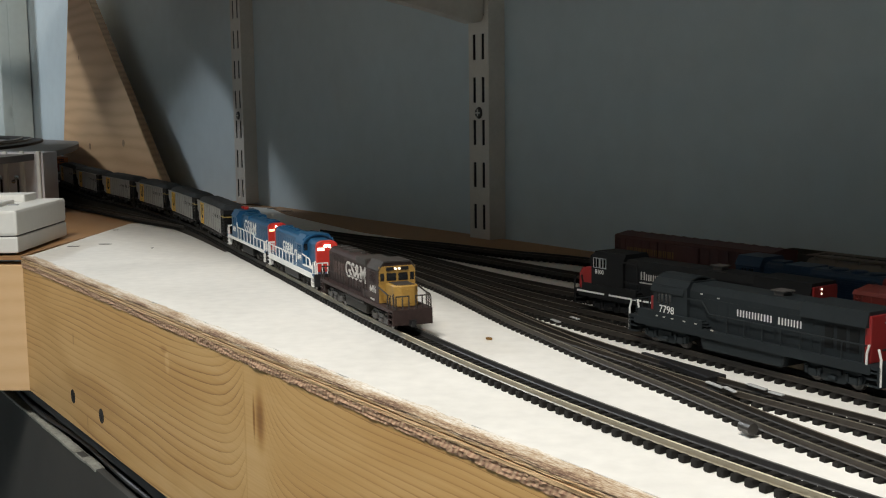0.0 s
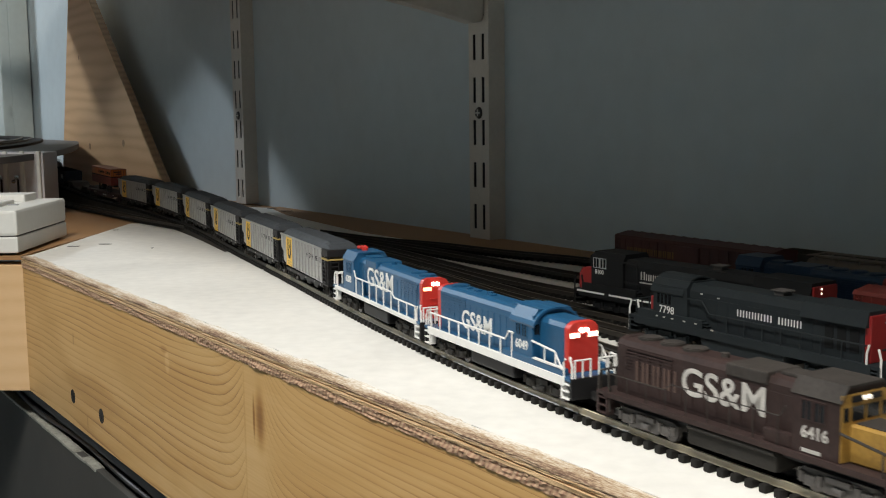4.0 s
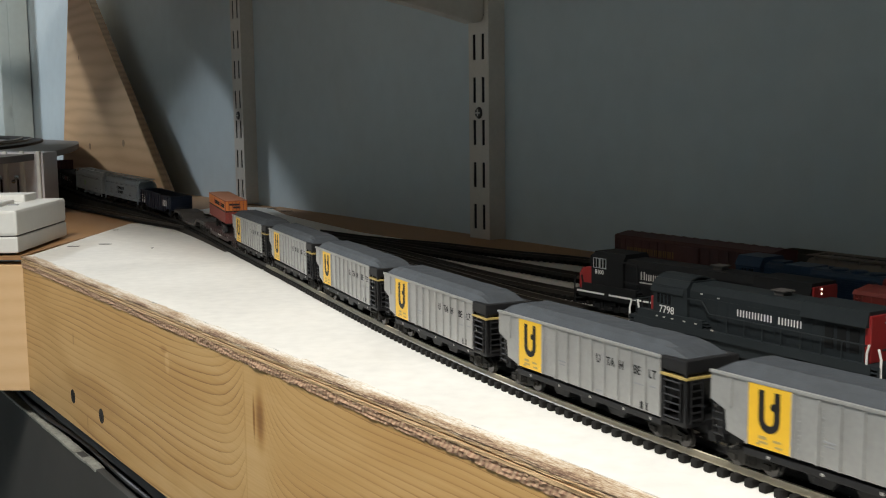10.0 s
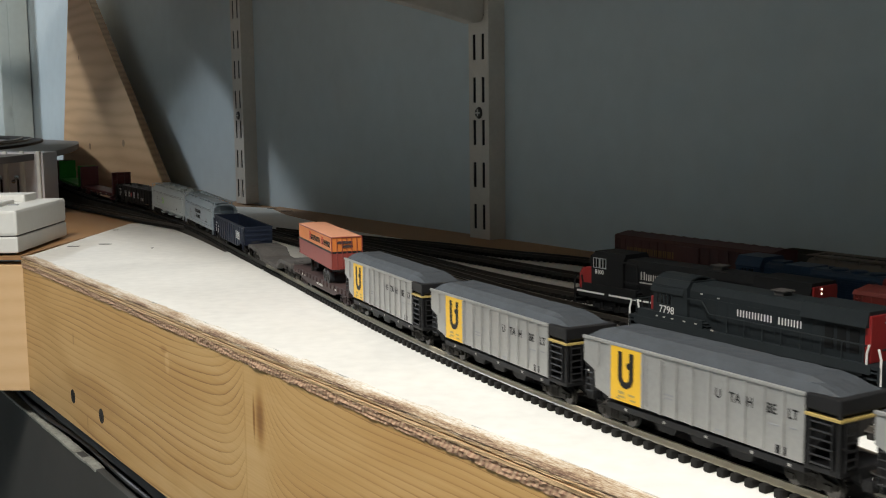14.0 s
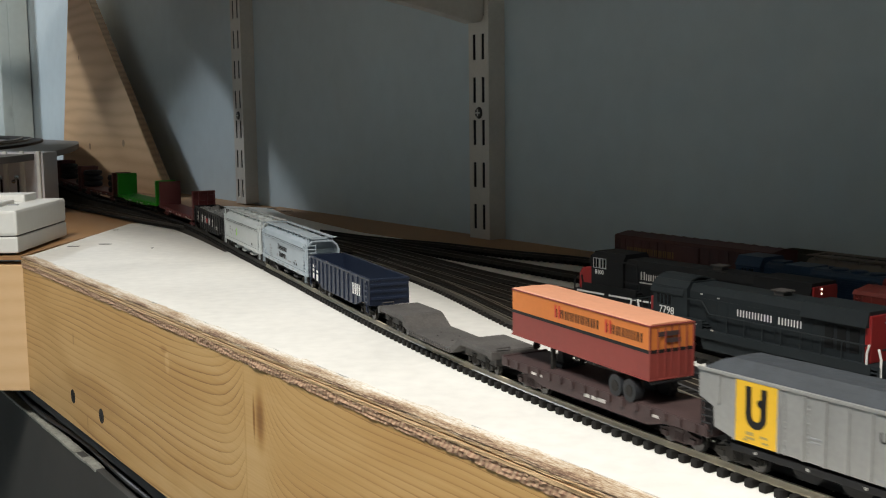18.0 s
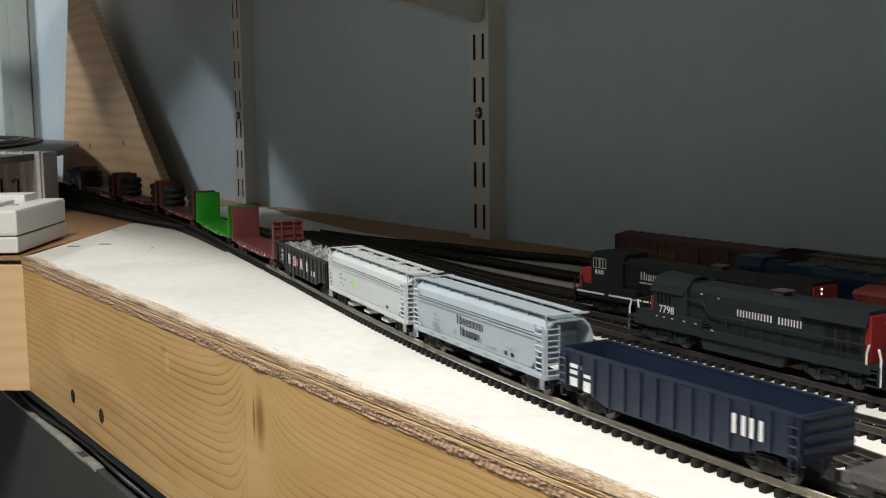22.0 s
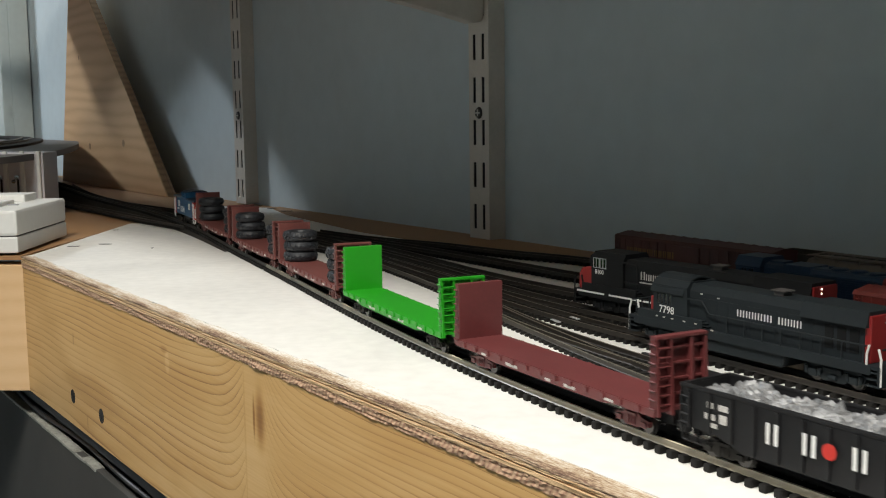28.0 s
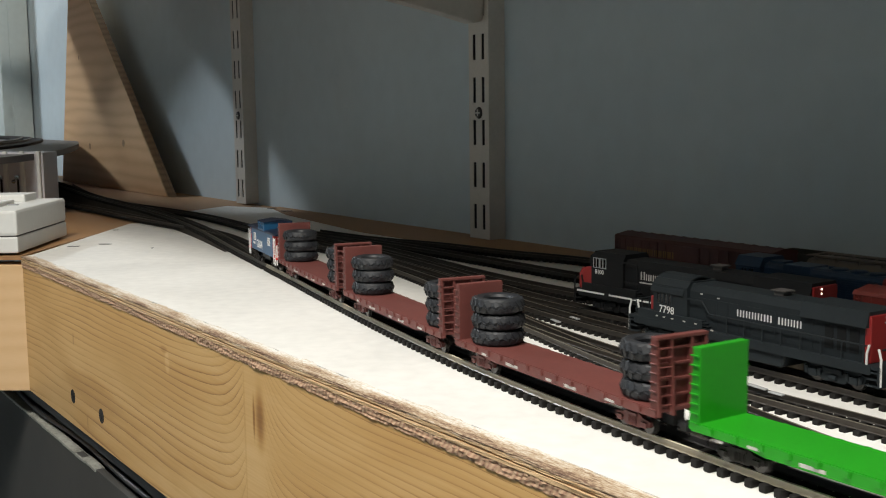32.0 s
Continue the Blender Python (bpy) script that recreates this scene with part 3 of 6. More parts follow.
GREYDECK = plain("weathered_grey_brown_deck", (0.082, 0.076, 0.072), 0.8, vary=0.5, scale=240)
BROWNCAR = plain("brown_flatcar_plastic", (0.052, 0.030, 0.029), 0.65, vary=0.35, scale=240)
REDBROWN = plain("red_brown_flatcar_plastic", (0.128, 0.029, 0.029), 0.5, vary=0.15, scale=200)
REDBROWN2 = plain("faded_red_brown_plastic", (0.144, 0.042, 0.035), 0.55, vary=0.2, scale=200)
GREEN = plain("bright_green_plastic", (0.011, 0.275, 0.006), 0.5, vary=0.06, scale=150, bumps=0.05)
LIME = plain("lime_mark", (0.35, 0.75, 0.12), 0.5)
TYRE = plain("black_tyre_rubber", (0.017, 0.019, 0.023), 0.55, vary=0.4, scale=260, bumps=0.3)
SCRAP = plain("grey_scrap_metal", (0.24, 0.245, 0.25), 0.5, 0.3, vary=0.9, scale=420, bumps=1.0, dirt=(0.03, 0.03, 0.03))
LTGREY = plain("grey_mark", (0.30, 0.31, 0.32), 0.6)
LAMP_WHITE = glow("lit_headlight", (1.0, 0.93, 0.80), 9.0)
OLDROOF = plain("sooty_brown_roof", (0.045, 0.039, 0.035), 0.7, vary=0.5, scale=220, spec=0.3)
LAMP_DIM = glow("dim_headlight", (1.0, 0.93, 0.80), 0.9)
LAMP_AMBER = glow("lit_number_board", (1.0, 0.50, 0.25), 3.2)
LAMP_CREAM = glow("lit_cream_board", (1.0, 0.90, 0.70), 2.4)

# ---------------------------------------------------------------- running gear
_cache = {}


def cached(key, build, material):
    if (key, material.name) not in _cache:
        bm = B()
        build(bm)
        _cache[(key, material.name)] = mesh_of(key, bm, material)
    return _cache[(key, material.name)]


def child(name, me, parent, m=None):
    ob = new(name, me)
    ob.parent = parent
    if m is not None:
        ob.matrix_basis = m
    return ob


def wheelset_mesh(bm):
    for y in (-4.4, 4.4):
        cyl(bm, (0, y, 2.6), 2.6, 1.1, "y", 18)
        cyl(bm, (0, y - math.copysign(0.7, y), 2.6), 3.0, 0.35, "y", 18)
    cyl(bm, (0, 0, 2.6), 0.5, 9, "y", 8)


def truck_mesh(bm, wb=5.6):
    for sg in (-1, 1):
        y0, y1 = sorted((sg * 5.2, sg * 6.4))
        prism(bm, [(-wb - 2.2, 2.4), (-wb - 2.2, 4.0), (-wb + 1.2, 4.6), (-2.6, 5.9), (2.6, 5.9), (wb - 1.2, 4.6), (wb + 2.2, 4.0), (wb + 2.2, 2.4),
                   (wb - 1.4, 2.2), (2.9, 1.3), (-2.9, 1.3), (-wb + 1.4, 2.2)], y0, y1)
        ya, yb = sorted((sg * 6.4, sg * 6.95))
        for x in (-wb, wb):
            box(bm, x - 1.2, x + 1.2, ya, yb, 1.9, 3.6, 0.2)
        for k in (-1.3, 0, 1.3):
            cyl(bm, (k, sg * 6.5, 3.2), 0.5, 2.6, "z", 8)
        box(bm, -2.4, 2.4, ya, yb, 4.4, 5.4, 0.15)
    box(bm, -2, 2, -5.4, 5.4, 3.2, 5.6, 0.2)


def loco_truck_mesh(bm, wb=8.2):
    for sg in (-1, 1):
        y0, y1 = sorted((sg * 5.4, sg * 6.6))
        prism(bm, [(-wb - 4.2, 3.0), (-wb - 4.2, 5.2), (-wb - 2, 6.2), (wb + 2, 6.2), (wb + 4.2, 5.2), (wb + 4.2, 3.0), (wb + 2.2, 2.1), (wb - 2.4, 2.1), (4.2, 1.2),
                   (-4.2, 1.2), (-wb + 2.4, 2.1), (-wb - 2.2, 2.1)], y0, y1)
        ya, yb = sorted((sg * 6.6, sg * 7.5))
        for x in (-wb, wb):
            box(bm, x - 1.7, x + 1.7, ya, yb, 1.9, 4.6, 0.3)
            for d in (-2.6, 2.6):
                cyl(bm, (x + d, sg * 7.0, 3.9), 0.75, 2.6, "z", 10)
        cyl(bm, (0, sg * 7.0, 2.6), 0.9, 3.0, "x", 10)
        box(bm, -3.6, 3.6, ya, yb, 4.2, 5.8, 0.2)
    box(bm, -wb - 3, wb + 3, -5.2, 5.2, 3.0, 6.0, 0.2)


def coupler_mesh(bm):
    box(bm, -4.5, 0.5, -0.9, 0.9, 3.6, 5.0, 0.2)
    prism(bm, [(0, -1.8), (2.6, -1.6), (3.4, 0.2), (2.4, 0.6), (2.0, -0.4), (0.8, -0.4), (0.6, 1.2), (0, 1.4)], 3.0, 5.6, "z")
    cyl(bm, (0.9, 0.9, 2.2), 0.28, 2.6, "z", 6)


def gear(car, x_truck, half, truck_mat=None, loco=False):
    """Two trucks with wheelsets, and a coupler at each end."""
    tm = truck_mat or GRIME
    for x in (-x_truck, x_truck):
        t = child("truck", cached("loco_truck" if loco else "truck", loco_truck_mesh if loco else truck_mesh, tm), car, mm(x, 0, 0))
        for w in ((-8.2, 8.2) if loco else (-5.6, 5.6)):
            child("wheelset", cached("wheelset", wheelset_mesh, WHEEL), t, mm(w, 0, 0))
    for sg, rot in ((1, 0), (-1, 180)):
        child("coupler", cached("coupler", coupler_mesh, BLACK), car, mm(sg * half, 0, 0, 0, 0, rot))


def ladder(bm, x, y, z0, z1, w=3.2, n=5, axis="x", r=0.28, proud=0.7):
    """Rungs and two stiles on a side (axis x) or an end (axis y)."""
    for k in range(n):
        z = z0 + (z1 - z0) * (k + 0.5) / n
        a, b = ((x - w / 2, y, z), (x + w / 2, y, z)) if axis == "x" else ((x, y - w / 2, z), (x, y + w / 2, z))
        tube(bm, [a, b], r, 5)
    for sg in (-0.5, 0.5):
        a = (x + sg * w, y) if axis == "x" else (x, y + sg * w)
        tube(bm, [(a[0], a[1], z0), (a[0], a[1], z1)], r, 5)


def bars(parent, spots, material, y, name="marking", both=False):
    """Unreadable stencils: flat bars (x, z, width, height) on the side at y."""
    bm = B()
    t = 0.08 if y > 0 else -0.08
    for x, z, w, h in spots:
        a, b = sorted((y, y + t))
        box(bm, x - w / 2, x + w / 2, a, b, z - h / 2, z + h / 2)
    return pieces(name, bm, material, parent)


def glyph_blocks(parent, widths, x0, z0, h, gap, material, y, slant=0.0, name="lettering", caps=()):
    """A company name as plain upright bars, two to a letter; caps are the taller ones."""
    bm = B()
    x = x0
    sg = -1 if y < 0 else 1
    for k, w in enumerate(widths):
        if w > 0:
            hh = h * (1.3 if k in caps else 1.0)
            a, b = sorted((y, y + sg * 0.1))
            zo = z0 + slant * (x - x0)
            t = w * 0.30      # two plain upright bars of the letter's weight
            box(bm, x, x + t, a, b, zo, zo + hh)
            box(bm, x + w - t, x + w, a, b, zo, zo + hh)
        x += abs(w) + gap
    return part(name, bm, material, parent)


# ---------------------------------------------------------------- coal hopper
def coal_hopper():
    car = thing("coal_hopper", "silver ribbed coal hopper with yellow panel and heaped grey coal", "hopper car", "coal hoppers of the train")
    W = 9.3
    bm = B()   # two side sheets, cut away under the rear end
    for sg in (-1, 1):
        a, b = sorted((sg * (W - 0.9), sg * W))
        prism(bm, [(-47, 25), (36.5, 25), (36.5, 7.8), (-35, 8.6), (-41.5, 10.2), (-42, 15.5), (-47, 17.5)], a, b)
    pieces("side_sheet", bm, SILVER, car, "silver painted ribbed sides")
    bm = B()
    for k in range(9):
        x = -13.3 + k * 6.2
        box(bm, x - 0.45, x + 0.45, -W - 0.55, -W, 8.3, 24.2, 0.15)
    for x in (-20.6, -34.6, -40.0):
        box(bm, x - 0.4, x + 0.4, -W - 0.5, -W, 8.4 if x > -36 else 16.8, 24.2, 0.15)
    pieces("rib", bm, SILVER, car)
    bm = B()   # rivets beside two ribs
    for x in (-18.8, -12.0):
        for k in range(14):
            cyl(bm, (x, -W - 0.1, 8.5 + k * 1.15), 0.22, 0.3, "y", 6)
    tagged(part("rivet_row", bm, SILVER, car), kind="stuff")
    bm = B()
    box(bm, -47.3, 36.8, -W - 0.4, -W + 0.5, 24.4, 25.3, 0.2)
    box(bm, -47.3, 36.8, W - 0.5, W + 0.4, 24.4, 25.3, 0.2)
    pieces("top_chord", bm, SILVER, car)
    bm = B()
    box(bm, -34.2, -21, -W - 0.28, -W, 8.5, 24.9, 0.05)
    panel = part("yellow_panel", bm, YELLOW, car, "bright yellow end panel")
    bm = B()   # a bold upright-loop emblem
    pts = []
    for k in range(13):
        a = math.pi + math.pi * k / 12
        pts.append((-27.6 + 2.5 * math.cos(a), 16.0 + 2.6 * math.sin(a)))
    outer = [(-30.9, 23.2)] + [(-27.6 + 3.3 * math.cos(math.pi + math.pi * k / 12), 16.0 + 3.4 * math.sin(math.pi + math.pi * k / 12)) for k in range(13)] + [(-24.3, 23.2)]
    inner = [(-26.0, 23.2)] + [(-27.6 + 1.5 * math.cos(-math.pi * k / 12), 16.2 + 1.7 * math.sin(-math.pi * k / 12)) for k in range(13)] + [(-29.2, 23.2)]
    prism(bm, outer + inner, -W - 0.36, -W - 0.28)
    cyl(bm, (-26.3, -W - 0.32, 19.4), 1.0, 0.08, "y", 12)
    part("emblem", bm, plain_black_mark(), panel)
    bars(panel, [(-29.5, 11.2, 2.4, 0.8), (-29.3, 10.0, 2.8, 0.6), (-25.0, 11.0, 2.4, 0.6), (-24.5, 9.6, 2.2, 0.5), (-30.8, 9.4, 1.2, 0.5)], STRIPE, -W - 0.28)
    for txt, x in (("U", 8.4), ("TA", 14.2), ("H", 19.2), ("BE", 26.3), ("LT", 33.0)):
        sign(car, txt, 2.5, mm(x, -W - 0.02, 17.9), BLACK, 0.85, bold=0.06)
    bars(car, [(27, 15.2, 3.8, 0.45), (33, 15.6, 2.6, 0.4), (9.0, 9.2, 3.2, 0.7), (-10, 14.5, 3.6, 0.5), (-10, 13.5, 3.0, 0.4)], LTGREY, -W, "stencil")
    bars(car, [(29.5, 9.4, 3.2, 2.2)], BLACK, -W, "stencil_plate")
    bm = B()   # black front end: cap, slope sheet, posts
    box(bm, 36.5, 47, -W - 0.2, W + 0.2, 21.8, 25.4, 0.3)
    prism(bm, [(36.5, 22), (47, 22), (44, 19), (36.5, 9)], -W + 1.5, W - 1.5)
    for y in (-W + 0.5, W - 0.5):
        box(bm, 45.6, 46.8, y - 0.5, y + 0.5, 7, 22, 0.15)
        box(bm, 36.5, 37.4, y - 0.4, y + 0.4, 7, 22)
    box(bm, 36.5, 47, -W, W, 7.0, 8.4, 0.2)
    part("end_frame", bm, BLACK, car, "black end frame")
    bm = B()
    box(bm, 36.6, 47.25, -W - 0.45, W + 0.45, 20.1, 20.8, 0.1)
    part("end_stripe", bm, STRIPE, car, "dull yellow end stripe")
    bm = B()
    ladder(bm, 41.5, -W - 0.2, 8, 20, 6.5, 6)
    ladder(bm, 47.2, -W + 3.5, 8, 20, 4.0, 6, "y")
    prism(bm, [(-47, 18), (-42.5, 17), (-41.5, 9), (-46, 8), (-47, 12)], -W + 2, W - 2)
    ladder(bm, -44.5, -W + 0.4, 7.5, 17, 3.4, 5)
    pieces("ladder", bm, BLACK, car)
    bm = B()   # heaped load: steep edges to a flat crown
    a, b = [(-46.6, -W + 0.8), (46.4, -W + 0.8), (46.4, W - 0.8), (-46.6, W - 0.8)], [(-42, -6.2), (36.5, -6.2), (36.5, 6.2), (-42, 6.2)]
    n = [24, 10]
    for j in range(n[1] + 1):
        for i in range(n[0] + 1):
            fx, fy = i / n[0], j / n[1]
            x = -46.6 + 93 * fx
            y = (-W + 0.8) * (1 - 2 * fy)
            ex = min((x + 46.6) / 5.5, (46.4 - x) / 10.5, 1.0)
            ey = min((W - 0.8 - abs(y)) / 2.6, 1.0)
            z = 24.8 + 3.6 * min(ex, ey) + 0.22 * noise.noise(Vector((x * 0.35, y * 0.35, 1.7)))
            bm.verts.new((x, y, z))
    bm.verts.ensure_lookup_table()
    w1 = n[0] + 1
    for j in range(n[1]):
        for i in range(n[0]):
            bm.faces.new((bm.verts[j * w1 + i], bm.verts[j * w1 + i + 1], bm.verts[(j + 1) * w1 + i + 1], bm.verts[(j + 1) * w1 + i]))
    part("coal_load", bm, COAL, car, "heaped grey coal load")
    bm = B()   # centre sill and hopper bays
    box(bm, -36, 36.5, -W + 0.3, W - 0.3, 5.4, 7.2, 0.2)
    box(bm, -47, 47, -1.8, 1.8, 4.6, 7.2, 0.2)
    for x in (-14, 0, 14):
        prism(bm, [(x - 6.5, 7.2), (x + 6.5, 7.2), (x + 3, 2.4), (x - 3, 2.4)], -6.5, 6.5)
    part("underframe", bm, BLACK, car)
    bars(car, [(-28, 6.3, 0.7, 0.7), (-12, 6.3, 0.7, 0.7), (4, 6.3, 0.7, 0.7), (20, 6.3, 0.7, 0.7), (32, 6.3, 0.7, 0.7)], FADED, -W + 0.3, "roller_mark")
    gear(car, 36, 47.5)
    return car


def plain_black_mark():
    return BLACK


# ---------------------------------------------------------------- covered hopper
def covered_hopper(label, paint, L, name_blocks=False, logo=None, hatches=False):
    car = thing("covered_hopper", label, "hopper car", "covered hoppers of the train")
    W, h = 9.3, L / 2
    prof = [(-W + 0.3, 9), (-W, 14), (-W, 20.5), (-W + 1.2, 23.4), (-W + 3.6, 25.6), (W - 3.6, 25.6), (W - 1.2, 23.4), (W, 20.5), (W, 14), (W - 0.3, 9)]
    bm = B()
    prism(bm, prof, -h + 9, h - 9, "x")
    for sg in (-1, 1):   # side sheets taper to the top over the ends
        for s2 in (-1, 1):
            x1, x2 = s2 * (h - 9), s2 * (h - 0.8)
            lo = [bm.verts.new((x1, sg * W, 9)), bm.verts.new((x1, sg * W, 20.5)), bm.verts.new((x2, sg * W, 20.5)), bm.verts.new((x2, sg * W, 18.0))]
            hi = [bm.verts.new((v.co.x, sg * (W - 1.0), v.co.z)) for v in lo]
            bm.faces.new(lo)
            bm.faces.new(hi[::-1])
            for k in range(4):
                bm.faces.new((lo[k], lo[(k + 1) % 4], hi[(k + 1) % 4], hi[k]))
    part("body", bm, paint, car)
    bm = B()   # roof over the whole length and slope sheets under it
    arch = [(-W, 20.3), (-W + 1.2, 23.4), (-W + 3.6, 25.6), (W - 3.6, 25.6), (W - 1.2, 23.4), (W, 20.3)]
    shell = arch + [(y * 0.93, z - 0.7) for y, z in arch[::-1]]
    prism(bm, shell, -h + 0.6, -h + 9, "x")
    prism(bm, shell, h - 9, h - 0.6, "x")
    pieces("roof_end", bm, paint, car)
    bm = B()
    for sg in (-1, 1):
        prism(bm, [(sg * (h - 7.6), 20.4), (sg * (h - 9), 20.4), (sg * (h - 17), 9), (sg * (h - 15.4), 9)], -W + 1.0, W - 1.0)
    pieces("slope_sheet", bm, paint, car)
    bm = B()
    for z in (20.3, 19.2):
        box(bm, -h + 1.5, h - 1.5, -W - 0.35, -W + 0.2, z, z + 0.5, 0.1)
        box(bm, -h + 1.5, h - 1.5, W - 0.2, W + 0.35, z, z + 0.5, 0.1)
    pieces("side_rail", bm, paint, car)
    bm = B()   # dark seams under the eaves
    for z in (21.0, 20.05):
        for sg in (-1, 1):
            box(bm, -h + 2.0, h - 2.0, *sorted((sg * (W - 0.1), sg * (W + 0.12))), z, z + 0.16)
    pieces("eave_seam", bm, GREYDECK, car)
    bm = B()   # running board raised on brackets
    n = 9
    for y in (-7.0, 4.3):
        box(bm, -h + 0.5, h - 0.5, y, y + 2.7, 26.9, 27.4, 0.05)
    for x in (-h + 1, h - 2.2):
        box(bm, x, x + 1.4, -W + 1.2, W - 1.2, 27.0, 27.4, 0.05)
    for k in range(n):
        x = -h + 4 + (L - 8) * k / (n - 1)
        for y in (-6.1, 6.1):
            box(bm, x - 0.35, x + 0.35, y - 0.4, y + 0.4, 24.6, 27.0)
    part("running_board", bm, paint, car)
    bm = B()
    box(bm, -h + 3, h - 3, -3.2, 3.2, 25.5, 26.6, 0.3)
    if hatches:
        for k in range(5):
            x = -h + 14 + (L - 28) * k / 4
            cyl(bm, (x, 0, 26.9), 2.8, 1.2, "z", 20)
            cyl(bm, (x, 0, 27.6), 2.0, 0.5, "z", 20)
    part("roof_hatch", bm, paint, car)
    bm = B()
    box(bm, -h + 1, h - 1, -W - 0.2, -W + 0.8, 6.6, 8.8, 0.2)
    box(bm, -h + 1, h - 1, W - 0.8, W + 0.2, 6.6, 8.8, 0.2)
    pieces("side_sill", bm, paint, car)
    bm = B()
    for sg in (-1, 1):
        box(bm, sg * (h - 3) - 3, sg * (h - 3) + 3, -W, W, 6.6, 8.0, 0.2)
        for y in (-W + 0.4, W - 0.4):
            box(bm, sg * (h - 0.9) - 0.4, sg * (h - 0.9) + 0.4, y - 0.4, y + 0.4, 7, 20.5, 0.1)
            box(bm, sg * (h - 6.2) - 0.35, sg * (h - 6.2) + 0.35, y - 0.35, y + 0.35, 8, 20, 0.1)
        tube(bm, [(sg * (h - 0.8), -W, 11.5), (sg * (h - 0.8), W, 11.5)], 0.35)
        tube(bm, [(sg * (h - 0.8), -W + 3, 12.5), (sg * (h - 0.8), W - 3, 12.5)], 0.3)
        cyl(bm, (sg * (h - 2), 2.5, 12.5), 2.2, 0.5, "x", 16)
        box(bm, sg * (h - 2.2) - 1.2, sg * (h - 2.2) + 1.2, -W + 0.0, -W + 0.5, 3.6, 6.8, 0.1)
    pieces("end_platform", bm, paint, car)
    bm = B()
    for sg in (-1, 1):
        ladder(bm, sg * (h - 3.4), -W - 0.1, 7, 24, 4.4, 9, r=0.33)
        ladder(bm, sg * (h + 0.1), -W + 3.0, 7, 24, 4.6, 9, "y", r=0.3)
        tube(bm, [(sg * (h - 0.5), -W + 1, 24), (sg * (h - 0.5), -W + 0.6, 27.2)], 0.3)
        for s2 in (-1, 1):
            tube(bm, [(sg * (h - 2.4), -W - 0.1, 6.8), (sg * (h - 2.4), -W - 0.2, 3.6), (sg * (h - 0.6), -W - 0.2, 3.6), (sg * (h - 0.6), -W - 0.1, 6.8)], 0.35)
    pieces("ladder", bm, paint, car)
    bm = B()
    for k in (-1, 0, 1):
        x = k * L * 0.22
        prism(bm, [(x - 9, 9), (x + 9, 9), (x + 3.4, 3.6), (x - 3.4, 3.6)], -6.5, 6.5)
        box(bm, x - 4, x + 4, -8.0, 8.0, 3.0, 4.2, 0.2)
    box(bm, -h, h, -1.8, 1.8, 4.6, 6.8, 0.2)
    pieces("outlet_bay", bm, paint if hatches else BLACK, car)
    if name_blocks:
        glyph_blocks(car, [3.0, 2.0, 2.0, 1.9, 2.0, 1.8, 1.9, 2.1], -11.5, 15.2, 2.5, 0.45, BLACK, -W - 0.02, caps=(0,), name="upper_lettering")
        glyph_blocks(car, [2.6, 2.0, 2.0, 0.8, 1.8, 0.8, 2.0], -9.0, 11.2, 2.5, 0.45, BLACK, -W - 0.02, caps=(0,), name="lower_lettering")
        bars(car, [(-30, 15.6, 3.2, 1.0), (-28.5, 13.8, 6.0, 0.9), (-29.5, 12.2, 5.0, 0.5), (-29, 11.0, 6.4, 0.5), (-28, 9.9, 5.6, 0.4), (-13.5, 11.5, 2.6, 1.6), (6.0, 11.6, 2.8, 1.8), (14, 10.8, 6.5, 0.6), (27, 12.8, 3.6, 0.8)], LTGREY, -W, "stencil")
        bars(car, [(24.5, 11.0, 1.8, 1.4), (29.0, 11.0, 1.8, 1.4)], BLACK, -W, "stencil_plate")
        bars(car, [(k * 11 - 33, 7.7, 4.0, 0.9) for k in range(7)], LTGREY, -W - 0.2, "sill_stencil")
    if logo:
        bm = B()
        prism(bm, [(-15.6, 12.0), (-12.2, 12.0), (-12.2, 16.2), (-15.6, 17.2), (-15.6, 15.8), (-14.0, 15.2), (-14.0, 13.4), (-15.6, 13.4)], -W - 0.1, -W)
        part("emblem", bm, logo, car, "lime green emblem")
        bars(car, [(-33, 16.4, 4.0, 1.0), (-32.5, 14.6, 5.0, 0.9), (-33, 12.4, 4.0, 0.5), (-29, 11.5, 2.2, 0.5), (-26.5, 14.5, 1.6, 1.2), (-16.8, 14.8, 2.0, 0.8)], LTGREY, -W, "stencil")
        bars(car, [(30, 10.6, 2.6, 1.2)], BLACK, -W, "stencil_plate")
    gear(car, h - 12, h + 0.6)
    return car


